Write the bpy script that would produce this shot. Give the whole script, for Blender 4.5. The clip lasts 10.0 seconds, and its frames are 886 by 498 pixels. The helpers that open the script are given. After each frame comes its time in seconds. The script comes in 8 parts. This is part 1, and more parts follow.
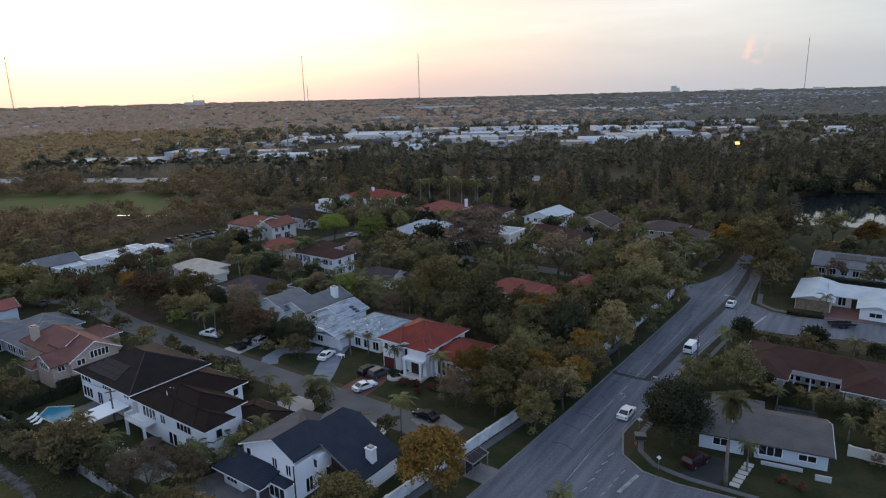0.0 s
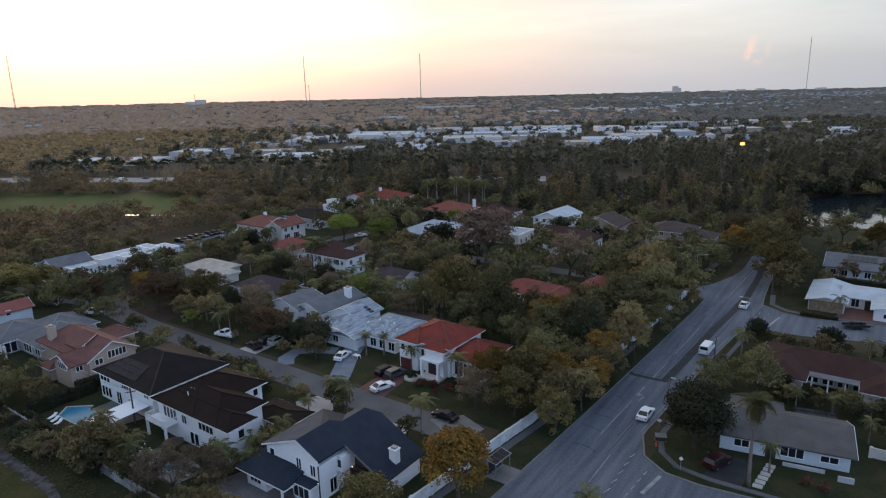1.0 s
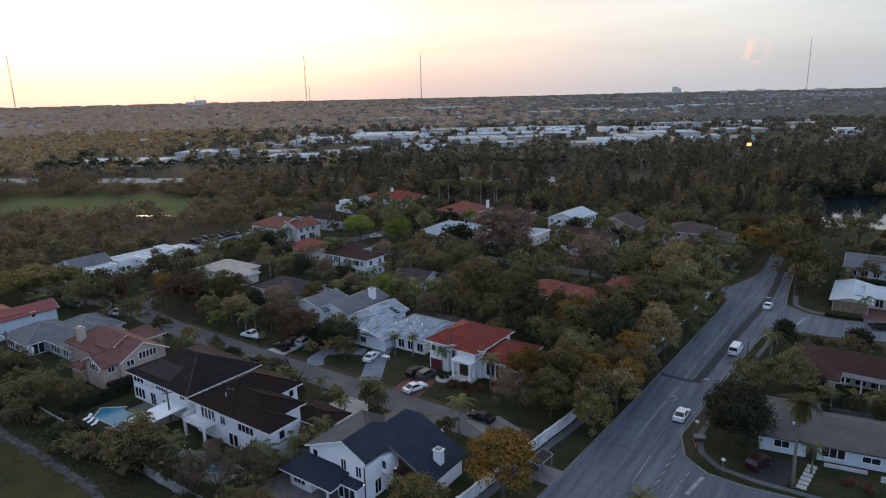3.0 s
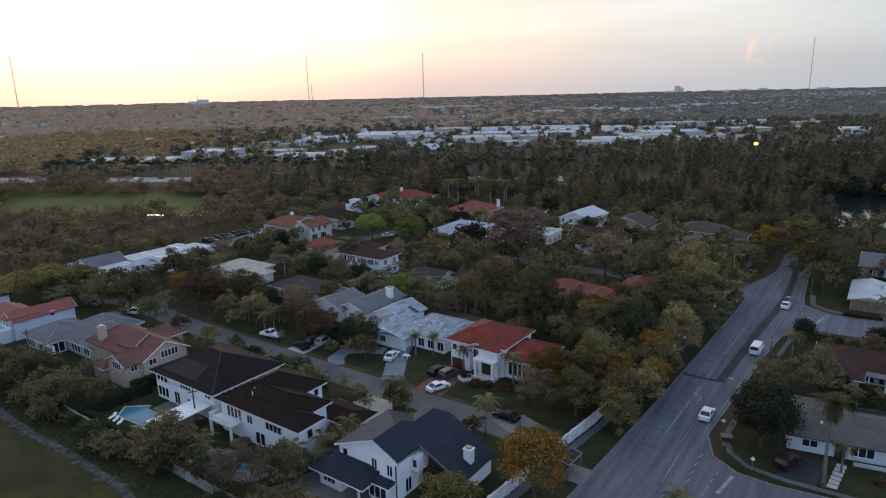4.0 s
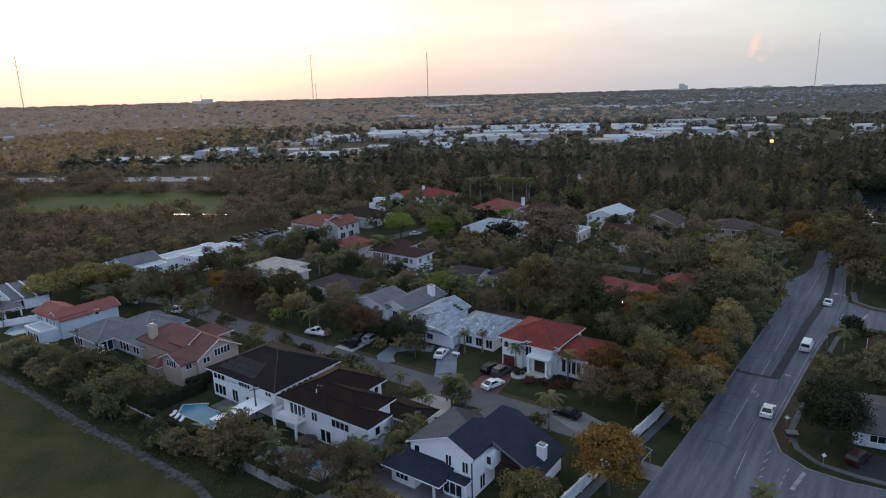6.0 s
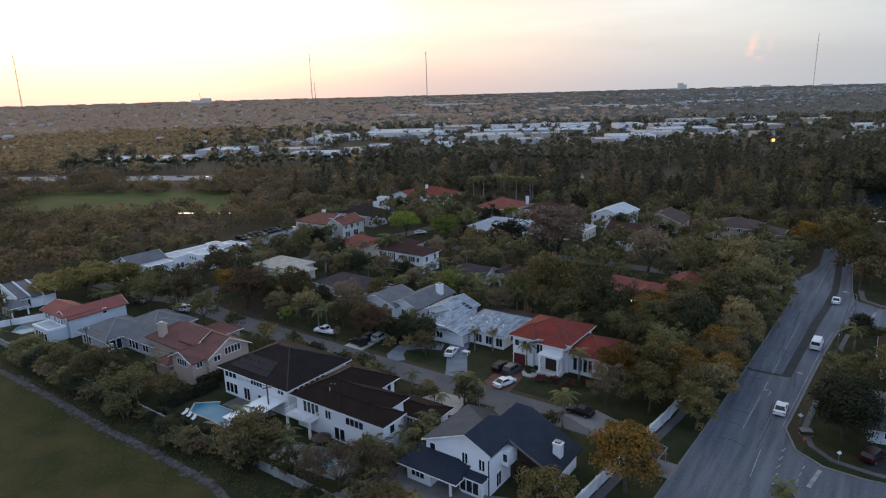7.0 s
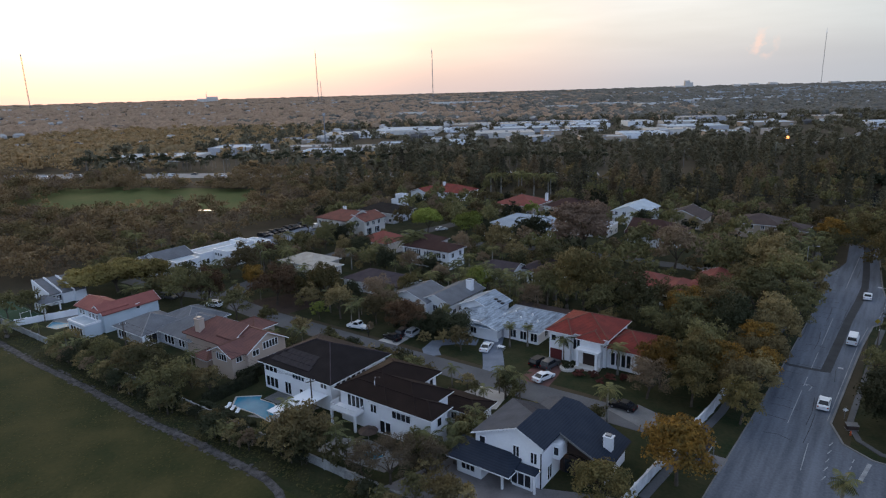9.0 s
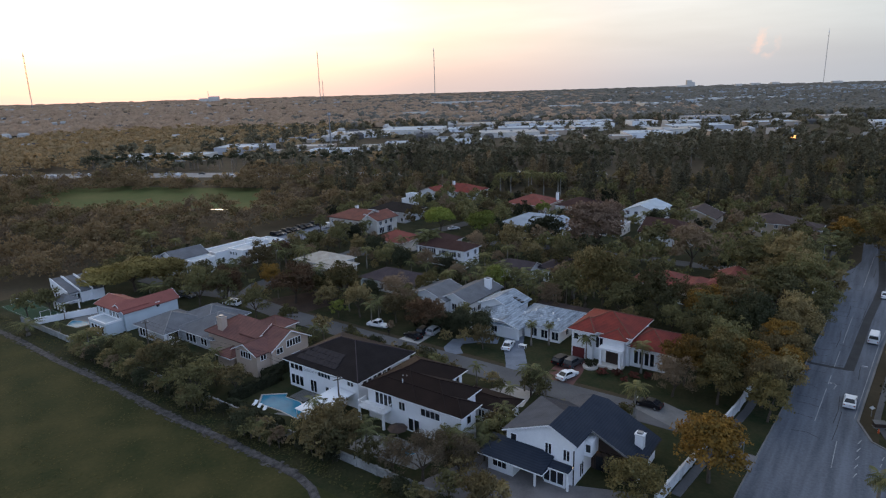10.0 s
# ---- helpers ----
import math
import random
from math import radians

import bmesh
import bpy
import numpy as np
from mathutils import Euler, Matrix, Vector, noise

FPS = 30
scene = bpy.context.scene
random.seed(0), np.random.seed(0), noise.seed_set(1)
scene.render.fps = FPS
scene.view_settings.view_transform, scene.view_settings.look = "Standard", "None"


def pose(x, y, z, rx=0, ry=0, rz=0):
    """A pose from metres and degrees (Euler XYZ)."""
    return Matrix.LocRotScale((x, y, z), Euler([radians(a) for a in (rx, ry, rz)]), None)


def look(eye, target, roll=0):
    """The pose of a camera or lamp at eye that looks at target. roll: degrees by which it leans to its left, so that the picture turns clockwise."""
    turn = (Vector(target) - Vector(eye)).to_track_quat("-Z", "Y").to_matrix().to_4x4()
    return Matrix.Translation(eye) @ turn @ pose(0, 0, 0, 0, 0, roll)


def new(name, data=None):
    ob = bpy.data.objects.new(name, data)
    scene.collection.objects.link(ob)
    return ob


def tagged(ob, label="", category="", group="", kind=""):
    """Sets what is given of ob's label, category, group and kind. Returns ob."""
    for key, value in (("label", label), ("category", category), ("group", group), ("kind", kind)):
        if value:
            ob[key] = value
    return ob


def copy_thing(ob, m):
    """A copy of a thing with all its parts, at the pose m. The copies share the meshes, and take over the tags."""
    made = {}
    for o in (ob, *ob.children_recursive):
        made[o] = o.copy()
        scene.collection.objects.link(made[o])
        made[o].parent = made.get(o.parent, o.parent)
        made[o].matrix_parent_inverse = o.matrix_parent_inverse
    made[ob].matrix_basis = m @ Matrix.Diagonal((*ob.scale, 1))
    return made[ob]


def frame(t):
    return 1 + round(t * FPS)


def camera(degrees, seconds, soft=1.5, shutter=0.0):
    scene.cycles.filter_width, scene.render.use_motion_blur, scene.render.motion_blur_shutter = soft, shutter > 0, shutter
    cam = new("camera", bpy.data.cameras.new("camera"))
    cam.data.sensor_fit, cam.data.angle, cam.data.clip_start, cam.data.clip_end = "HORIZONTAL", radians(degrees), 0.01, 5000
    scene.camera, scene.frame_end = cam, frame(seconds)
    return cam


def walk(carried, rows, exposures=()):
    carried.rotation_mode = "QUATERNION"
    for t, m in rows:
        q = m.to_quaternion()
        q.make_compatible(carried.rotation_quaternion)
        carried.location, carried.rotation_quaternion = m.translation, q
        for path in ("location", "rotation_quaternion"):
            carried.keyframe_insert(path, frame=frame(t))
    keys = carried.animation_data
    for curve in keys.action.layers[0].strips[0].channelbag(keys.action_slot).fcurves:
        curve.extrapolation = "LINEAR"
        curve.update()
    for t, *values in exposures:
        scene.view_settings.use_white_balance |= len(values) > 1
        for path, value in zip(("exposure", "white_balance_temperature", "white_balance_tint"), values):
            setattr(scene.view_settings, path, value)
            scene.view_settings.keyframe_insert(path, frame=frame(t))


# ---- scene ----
cam = camera(70.4, 10.0, soft=1.2)
PATH = [
    (0, (-0.026, 0.685, 54.046), (-1.155, 2.265, 53.567), -1.4),
    (0.5, (-1.198, -0.240, 54.186), (-2.326, 1.340, 53.707), -1.3),
    (1, (-2.591, -1.349, 54.356), (-3.721, 0.229, 53.877), -1.3),
    (1.5, (-4.134, -2.460, 54.499), (-5.270, -0.886, 54.020), -1.4),
    (2, (-5.399, -3.409, 54.584), (-6.528, -1.829, 54.107), -1.3),
    (3.5, (-9.154, -6.141, 54.701), (-10.283, -4.561, 54.222), -1.3),
    (4, (-11.024, -7.492, 54.736), (-12.156, -5.915, 54.256), -1.3),
    (4.5, (-13.264, -9.149, 54.802), (-14.399, -7.574, 54.321), -1.3),
    (5, (-15.625, -10.920, 54.884), (-16.762, -9.347, 54.401), -1.4),
    (5.5, (-17.538, -12.413, 54.895), (-18.677, -10.842, 54.412), -1.5),
    (7, (-21.042, -14.839, 54.637), (-22.177, -13.265, 54.151), -1.5),
    (7.5, (-21.977, -15.554, 54.581), (-23.108, -13.978, 54.094), -1.4),
    (8, (-23.061, -16.383, 54.475), (-24.198, -14.811, 53.987), -1.4),
    (8.5, (-24.456, -17.614, 54.380), (-25.598, -16.046, 53.889), -1.4),
    (9, (-26.120, -19.076, 54.301), (-27.266, -17.512, 53.810), -1.6),
    (9.5, (-27.903, -20.606, 54.284), (-29.056, -19.048, 53.791), -1.7),
    (10, (-29.495, -22.063, 54.299), (-30.644, -20.500, 53.807), -1.6),
]
walk(cam, [(t, look(eye, target, roll)) for t, eye, target, roll in PATH])

# ---- sky, sun ----
SUN_AZ, SUN_EL = 62.0, 3.0          # degrees: turned from +y towards -x, height over the horizon
SUN_DIR = Vector((-math.sin(radians(SUN_AZ)) * math.cos(radians(SUN_EL)), math.cos(radians(SUN_AZ)) * math.cos(radians(SUN_EL)), math.sin(radians(SUN_EL))))
world = bpy.data.worlds.new("world")
scene.world = world
world.use_nodes = True
wt, wl = world.node_tree, world.node_tree.links
background = wt.nodes["Background"]
sky = wt.nodes.new("ShaderNodeTexSky")
sky.sky_type, sky.sun_disc = "NISHITA", False
sky.sun_elevation, sky.sun_rotation = radians(SUN_EL), radians(-SUN_AZ)
sky.altitude, sky.air_density, sky.dust_density, sky.ozone_density = 10, 1.0, 2.0, 1.0
coord = wt.nodes.new("ShaderNodeTexCoord")
toward = wt.nodes.new("ShaderNodeVectorMath")
toward.operation = "DOT_PRODUCT"
toward.inputs[1].default_value = SUN_DIR
wl.new(coord.outputs["Generated"], toward.inputs[0])
# thin high cloud, lit through towards the low sun
veil = wt.nodes.new("ShaderNodeValToRGB")
veil.color_ramp.interpolation = "EASE"
stops = [(0.0, (0.61, 0.83, 1.30)), (0.5, (0.335, 0.43, 0.63)), (0.73, (0.56, 0.60, 0.64)), (0.86, (0.74, 0.73, 0.73)), (0.945, (0.92, 0.78, 0.70)), (0.98, (1.15, 1.03, 0.90)), (1.0, (1.5, 1.3, 1.02))]
while len(veil.color_ramp.elements) < len(stops):
    veil.color_ramp.elements.new(0.5)
for el, (p, c) in zip(veil.color_ramp.elements, stops):
    el.position, el.color = p, (*c, 1)
half = wt.nodes.new("ShaderNodeMath")
half.operation = "MULTIPLY_ADD"
half.inputs[1].default_value, half.inputs[2].default_value = 0.5, 0.5
wl.new(toward.outputs["Value"], half.inputs[0])
wl.new(half.outputs["Value"], veil.inputs["Fac"])
stretch = wt.nodes.new("ShaderNodeMapping")
stretch.inputs["Scale"].default_value = (1.2, 1.2, 9.0)
wl.new(coord.outputs["Generated"], stretch.inputs["Vector"])
wisps = wt.nodes.new("ShaderNodeTexNoise")
wisps.inputs["Scale"].default_value, wisps.inputs["Detail"].default_value = 2.5, 5
wl.new(stretch.outputs["Vector"], wisps.inputs["Vector"])
wisp_range = wt.nodes.new("ShaderNodeMapRange")
for key, value in (("From Min", 0.3), ("From Max", 0.75), ("To Min", 0.88), ("To Max", 1.13)):
    wisp_range.inputs[key].default_value = value
wl.new(wisps.outputs["Fac"], wisp_range.inputs["Value"])
cloud = wt.nodes.new("ShaderNodeVectorMath")
cloud.operation = "SCALE"
wl.new(veil.outputs["Color"], cloud.inputs[0])
# the veil is brighter overhead than at the hazy horizon
parts_xyz = wt.nodes.new("ShaderNodeSeparateXYZ")
wl.new(coord.outputs["Generated"], parts_xyz.inputs[0])
lift = wt.nodes.new("ShaderNodeMapRange")
for key, value in (("From Min", 0.0), ("From Max", 0.3), ("To Min", 1.0), ("To Max", 1.2)):
    lift.inputs[key].default_value = value
wl.new(parts_xyz.outputs["Z"], lift.inputs["Value"])
lit = wt.nodes.new("ShaderNodeMath")
lit.operation = "MULTIPLY"
wl.new(wisp_range.outputs["Result"], lit.inputs[0])
wl.new(lift.outputs["Result"], lit.inputs[1])
wl.new(lit.outputs["Value"], cloud.inputs["Scale"])
blue = wt.nodes.new("ShaderNodeVectorMath")
blue.operation = "SCALE"
wl.new(sky.outputs["Color"], blue.inputs[0])
both = wt.nodes.new("ShaderNodeVectorMath")
both.operation = "ADD"
# the warm haze layer that lies along the horizon
haze = wt.nodes.new("ShaderNodeValToRGB")
haze.color_ramp.interpolation = "EASE"
stops = [(0.0, (0.34, 0.40, 0.50)), (0.72, (0.50, 0.53, 0.58)), (0.84, (0.57, 0.57, 0.61)), (0.95, (0.74, 0.61, 0.59)), (0.985, (0.93, 0.695, 0.635)), (1.0, (1.04, 0.765, 0.69))]
while len(haze.color_ramp.elements) < len(stops):
    haze.color_ramp.elements.new(0.5)
for el, (p, c) in zip(haze.color_ramp.elements, stops):
    el.position, el.color = p, (*c, 1)
wl.new(half.outputs["Value"], haze.inputs["Fac"])
depth = wt.nodes.new("ShaderNodeMapRange")
depth.interpolation_type = "SMOOTHSTEP"
for key, value in (("From Min", -0.01), ("From Max", 0.105), ("To Min", 1.0), ("To Max", 0.0)):
    depth.inputs[key].default_value = value
wl.new(parts_xyz.outputs["Z"], depth.inputs["Value"])
layer = wt.nodes.new("ShaderNodeMix")
layer.data_type = "RGBA"
wl.new(depth.outputs["Result"], layer.inputs[0])
wl.new(cloud.outputs["Vector"], layer.inputs[6])
wl.new(haze.outputs["Color"], layer.inputs[7])
# one small rosy cloud low in the north
puff_way = wt.nodes.new("ShaderNodeVectorMath")
puff_way.operation = "DOT_PRODUCT"
puff_way.inputs[1].default_value = Vector((-0.173, 0.982, 0.050)).normalized()
wl.new(coord.outputs["Generated"], puff_way.inputs[0])
puff_edge = wt.nodes.new("ShaderNodeMapRange")
for key, value in (("From Min", 0.9997), ("From Max", 1.0)):
    puff_edge.inputs[key].default_value = value
wl.new(puff_way.outputs["Value"], puff_edge.inputs["Value"])
puff_noise = wt.nodes.new("ShaderNodeTexNoise")
puff_noise.inputs["Scale"].default_value, puff_noise.inputs["Detail"].default_value = 70, 4
wl.new(coord.outputs["Generated"], puff_noise.inputs["Vector"])
puff_shape = wt.nodes.new("ShaderNodeMath")
puff_shape.operation = "MULTIPLY"
wl.new(puff_edge.outputs["Result"], puff_shape.inputs[0])
puff_tear = wt.nodes.new("ShaderNodeMapRange")
for key, value in (("From Min", 0.48), ("From Max", 0.66), ("To Max", 0.7)):
    puff_tear.inputs[key].default_value = value
wl.new(puff_noise.outputs["Fac"], puff_tear.inputs["Value"])
wl.new(puff_tear.outputs["Result"], puff_shape.inputs[1])
puff = wt.nodes.new("ShaderNodeMix")
puff.data_type = "RGBA"
puff.inputs[7].default_value = (0.98, 0.70, 0.62, 1)
wl.new(puff_shape.outputs["Value"], puff.inputs[0])
wl.new(layer.outputs[2], puff.inputs[6])
clear = wt.nodes.new("ShaderNodeMapRange")
for key, value in (("To Min", 0.05), ("To Max", 0.018)):
    clear.inputs[key].default_value = value
wl.new(depth.outputs["Result"], clear.inputs["Value"])
wl.new(clear.outputs["Result"], blue.inputs["Scale"])
wl.new(puff.outputs[2], both.inputs[0])
wl.new(blue.outputs["Vector"], both.inputs[1])
wl.new(both.outputs["Vector"], background.inputs["Color"])
background.inputs["Strength"].default_value = 1.0

sun_data = bpy.data.lights.new("sun", "SUN")
sun_data.energy, sun_data.angle, sun_data.color = 0.6, radians(20), (1.0, 0.77, 0.58)
sun = new("sun", sun_data)
sun.rotation_mode = "QUATERNION"
sun.rotation_quaternion = SUN_DIR.to_track_quat("Z", "Y")
scene.view_settings.exposure = 0.0

# ---- materials ----
def mat(name, base, second=None, rough=0.8, scale=1.0, fine=None, bump=0.0, metal=0.0, amount=1.0, spread=0.0,
        rows=0.0, row_dark=0.6, glow=0.0, island=False, thin=0.0, streak=None, spec=0.2):
    """A procedural surface. base and second mix by noise of two sizes at real-world scale (per metre); rows: rows that follow the
    height, per metre; spread: brightness from piece to piece; island: each loose leaf takes its own mix; thin: light that passes leaves."""
    m = bpy.data.materials.new(name)
    m.use_nodes = True
    nt, ln = m.node_tree, m.node_tree.links
    p = nt.nodes["Principled BSDF"]
    p.inputs["Roughness"].default_value, p.inputs["Metallic"].default_value = rough, metal
    p.inputs["Specular IOR Level"].default_value = spec
    second = second or tuple(c * 0.75 for c in base)
    geo = nt.nodes.new("ShaderNodeNewGeometry")
    big = nt.nodes.new("ShaderNodeTexNoise")
    big.inputs["Scale"].default_value, big.inputs["Detail"].default_value = scale, 6
    ln.new(geo.outputs["Position"], big.inputs["Vector"])
    if streak:
        sm = nt.nodes.new("ShaderNodeMapping")
        sm.inputs["Scale"].default_value = streak
        ln.new(geo.outputs["Position"], sm.inputs["Vector"])
        ln.new(sm.outputs["Vector"], big.inputs["Vector"])
    small = nt.nodes.new("ShaderNodeTexNoise")
    small.inputs["Scale"].default_value, small.inputs["Detail"].default_value = fine or scale * 9, 4
    ln.new(geo.outputs["Position"], small.inputs["Vector"])
    blend = nt.nodes.new("ShaderNodeMath")
    blend.operation = "MULTIPLY_ADD"
    blend.inputs[1].default_value = 0.45
    ln.new(small.outputs["Fac"], blend.inputs[0])
    ln.new(big.outputs["Fac"], blend.inputs[2])
    rng = nt.nodes.new("ShaderNodeMapRange")
    rng.inputs["From Min"].default_value, rng.inputs["From Max"].default_value = 0.52, 0.95
    rng.inputs["To Max"].default_value = amount
    ln.new(blend.outputs["Value"], rng.inputs["Value"])
    mix = nt.nodes.new("ShaderNodeMix")
    mix.data_type = "RGBA"
    mix.inputs[6].default_value, mix.inputs[7].default_value = (*base, 1), (*second, 1)
    if island:
        clump = nt.nodes.new("ShaderNodeMath")
        clump.operation = "MULTIPLY_ADD"
        clump.inputs[1].default_value = 0.55
        ln.new(geo.outputs["Random Per Island"], clump.inputs[0])
        share = nt.nodes.new("ShaderNodeMapRange")
        share.inputs["From Min"].default_value, share.inputs["From Max"].default_value = 0.36, 0.66
        share.inputs["To Max"].default_value = 0.45
        ln.new(big.outputs["Fac"], share.inputs["Value"])
        ln.new(share.outputs["Result"], clump.inputs[2])
        ln.new(clump.outputs["Value"], mix.inputs[0])
    else:
        ln.new(rng.outputs["Result"], mix.inputs[0])
    colour = mix.outputs[2]
    # each row fades darker: the shading of tile courses put into the colour
    if rows:
        wave = nt.nodes.new("ShaderNodeTexWave")
        wave.wave_type, wave.bands_direction, wave.wave_profile = "BANDS", "Z", "SAW"
        wave.inputs["Scale"].default_value, wave.inputs["Distortion"].default_value = rows / 3.1416 * 0.5 * 1.0, 0.3
        ln.new(geo.outputs["Position"], wave.inputs["Vector"])
        rr = nt.nodes.new("ShaderNodeMapRange")
        rr.inputs["To Min"].default_value = row_dark
        ln.new(wave.outputs["Fac"], rr.inputs["Value"])
        rm = nt.nodes.new("ShaderNodeVectorMath")
        rm.operation = "SCALE"
        ln.new(colour, rm.inputs[0])
        ln.new(rr.outputs["Result"], rm.inputs["Scale"])
        colour = rm.outputs["Vector"]
    if spread:
        info = nt.nodes.new("ShaderNodeObjectInfo")
        sr = nt.nodes.new("ShaderNodeMapRange")
        sr.inputs["To Min"].default_value, sr.inputs["To Max"].default_value = 1 - spread, 1 + spread
        ln.new(info.outputs["Random"], sr.inputs["Value"])
        sc = nt.nodes.new("ShaderNodeVectorMath")
        sc.operation = "SCALE"
        ln.new(colour, sc.inputs[0])
        ln.new(sr.outputs["Result"], sc.inputs["Scale"])
        colour = sc.outputs["Vector"]
    ln.new(colour, p.inputs["Base Color"])
    if bump:
        b = nt.nodes.new("ShaderNodeBump")
        b.inputs["Strength"].default_value, b.inputs["Distance"].default_value = bump, 0.1
        ln.new(small.outputs["Fac"], b.inputs["Height"])
        ln.new(b.outputs["Normal"], p.inputs["Normal"])
    if thin:
        tr = nt.nodes.new("ShaderNodeBsdfTranslucent")
        ln.new(colour, tr.inputs["Color"])
        ms = nt.nodes.new("ShaderNodeMixShader")
        ms.inputs[0].default_value = thin
        ln.new(p.outputs["BSDF"], ms.inputs[1])
        ln.new(tr.outputs["BSDF"], ms.inputs[2])
        ln.new(ms.outputs["Shader"], nt.nodes["Material Output"].inputs["Surface"])
    if glow:
        p.inputs["Emission Color"].default_value, p.inputs["Emission Strength"].default_value = (*base, 1), glow
    return m


GROUND = mat("scrub_ground", (0.03861, 0.03276, 0.01825), (0.06864, 0.04992, 0.02948), 0.95, 0.06, 0.9, 0.5)
LAWN = mat("lawn", (0.010, 0.019, 0.005), (0.041, 0.037, 0.015), 0.95, 0.22, 1.7, 1.0)
FIELD = mat("field_grass", (0.019, 0.026, 0.006), (0.060, 0.052, 0.017), 0.95, 0.13, 1.6, 1.0)
MEADOW = mat("meadow", (0.045, 0.07, 0.016), (0.095, 0.092, 0.03), 0.95, 0.03, 0.4, 0.5)
ASPHALT = mat("worn_asphalt", (0.134, 0.146, 0.172), (0.066, 0.075, 0.090), 0.8, 0.5, 2.5, 0.4, streak=(1.6, 0.12, 1.0))
STREET = mat("grey_street_asphalt", (0.1185, 0.1185, 0.122), (0.07319, 0.07319, 0.07667), 0.8, 0.15, 3.0, 0.2)
FRESH = mat("fresh_asphalt", (0.021, 0.0222, 0.0252), (0.036, 0.0372, 0.0402), 0.7, 0.4, 4.0, 0.2)
PAINT = mat("road_paint", (0.33, 0.34, 0.34), (0.15, 0.15, 0.16), 0.7, 0.6, 5.0)
CONCRETE = mat("pale_concrete", (0.2, 0.195, 0.19), (0.13, 0.128, 0.124), 0.85, 0.3, 3.0, 0.2)
SLAB = mat("driveway_concrete", (0.46, 0.44, 0.41), (0.33, 0.31, 0.29), 0.85, 0.25, 3.0, 0.15)
PAVER_GREY = mat("blue_grey_pavers", (0.18, 0.2025, 0.24), (0.1275, 0.1425, 0.1725), 0.8, 0.5, 5.0, 0.2)
PAVER_RED = mat("brick_pavers", (0.15, 0.0675, 0.05625), (0.0975, 0.05625, 0.04875), 0.85, 0.6, 6.0, 0.2)
GRAVEL = mat("stony_track", (0.024, 0.022, 0.022), (0.17, 0.158, 0.152), 0.95, 0.9, 5.0, 1.0, amount=0.65)
MULCH = mat("bare_soil", (0.0663, 0.0429, 0.0312), (0.039, 0.0273, 0.02184), 0.95, 0.3, 4.0, 0.6)
HIGHWAY = mat("pale_highway_concrete", (0.30, 0.285, 0.27), (0.22, 0.21, 0.2), 0.85, 0.2, 2.0, 0.1)
WATER = mat("lake_water", (0.012, 0.018, 0.022), (0.016, 0.022, 0.024), 0.05, 0.08, 0.6, 0.05, spec=0.5)
POOL = mat("pool_water", (0.04, 0.21, 0.31), (0.03, 0.16, 0.25), 0.15, 0.4, 2.0, 0.1, spec=0.18)
WHITE = mat("white_stucco", (0.78, 0.78, 0.78), (0.68, 0.68, 0.69), 0.8, 0.25, 4.0, 0.1)
CREAM = mat("cream_stucco", (0.62, 0.58, 0.52), (0.52, 0.48, 0.43), 0.85, 0.25, 4.0, 0.1)
PEACH = mat("peach_stucco", (0.46, 0.36, 0.29), (0.38, 0.3, 0.24), 0.85, 0.25, 4.0, 0.1)
TAN = mat("tan_stucco", (0.42, 0.34, 0.26), (0.34, 0.27, 0.21), 0.85, 0.25, 4.0, 0.1)
PALE_BLUE = mat("pale_blue_stucco", (0.52, 0.57, 0.60), (0.45, 0.50, 0.53), 0.85, 0.25, 4.0, 0.1)
GREY_WALL = mat("grey_stucco", (0.44, 0.44, 0.45), (0.36, 0.36, 0.37), 0.85, 0.25, 4.0, 0.1)
TRIM = mat("white_trim_paint", (0.78, 0.78, 0.78), (0.68, 0.68, 0.69), 0.5, 0.8, 6.0, spec=0.5)
DARK_WOOD = mat("dark_stained_boards", (0.035, 0.024, 0.02), (0.055, 0.036, 0.028), 0.6, 1.0, 8.0, 0.2)
RED_DOOR = mat("dark_red_door_paint", (0.13, 0.03, 0.03), (0.10, 0.025, 0.025), 0.5, 1.0, 8.0)
R_RED = mat("red_barrel_tile", (0.245, 0.040, 0.028), (0.14, 0.027, 0.022), 0.75, 0.5, 5.0, 0.5, rows=13, row_dark=0.58)
R_REDB = mat("faded_red_tile", (0.245, 0.066, 0.050), (0.155, 0.050, 0.042), 0.8, 0.4, 5.0, 0.5, rows=13, row_dark=0.7)
R_VILLA = mat("weathered_terracotta_tile", (0.215, 0.078, 0.056), (0.13, 0.052, 0.042), 0.8, 0.4, 5.0, 0.5, rows=13, row_dark=0.65)
R_PEACH = mat("terracotta_tile", (0.205, 0.092, 0.076), (0.125, 0.062, 0.058), 0.8, 0.4, 5.0, 0.5, rows=13, row_dark=0.58)
R_SALMON = mat("salmon_tile", (0.2731, 0.09446, 0.07872), (0.2184, 0.07675, 0.0656), 0.8, 0.4, 5.0, 0.5, rows=13, row_dark=0.75)
R_BROWN = mat("dark_brown_tile", (0.01404, 0.00897, 0.0078), (0.0234, 0.01443, 0.01248), 0.75, 0.4, 5.0, 0.5, rows=13, row_dark=0.7, spec=0.08)
R_MAROON = mat("maroon_brown_shingle", (0.0468, 0.02371, 0.02122), (0.06552, 0.03619, 0.0312), 0.8, 0.4, 5.0, 0.5, rows=13, row_dark=0.75, spec=0.08)
R_BLACK = mat("black_shingle", (0.0125, 0.0105, 0.0112), (0.021, 0.0175, 0.0185), 0.75, 0.5, 5.0, 0.5, rows=14, row_dark=0.75, spec=0.08)
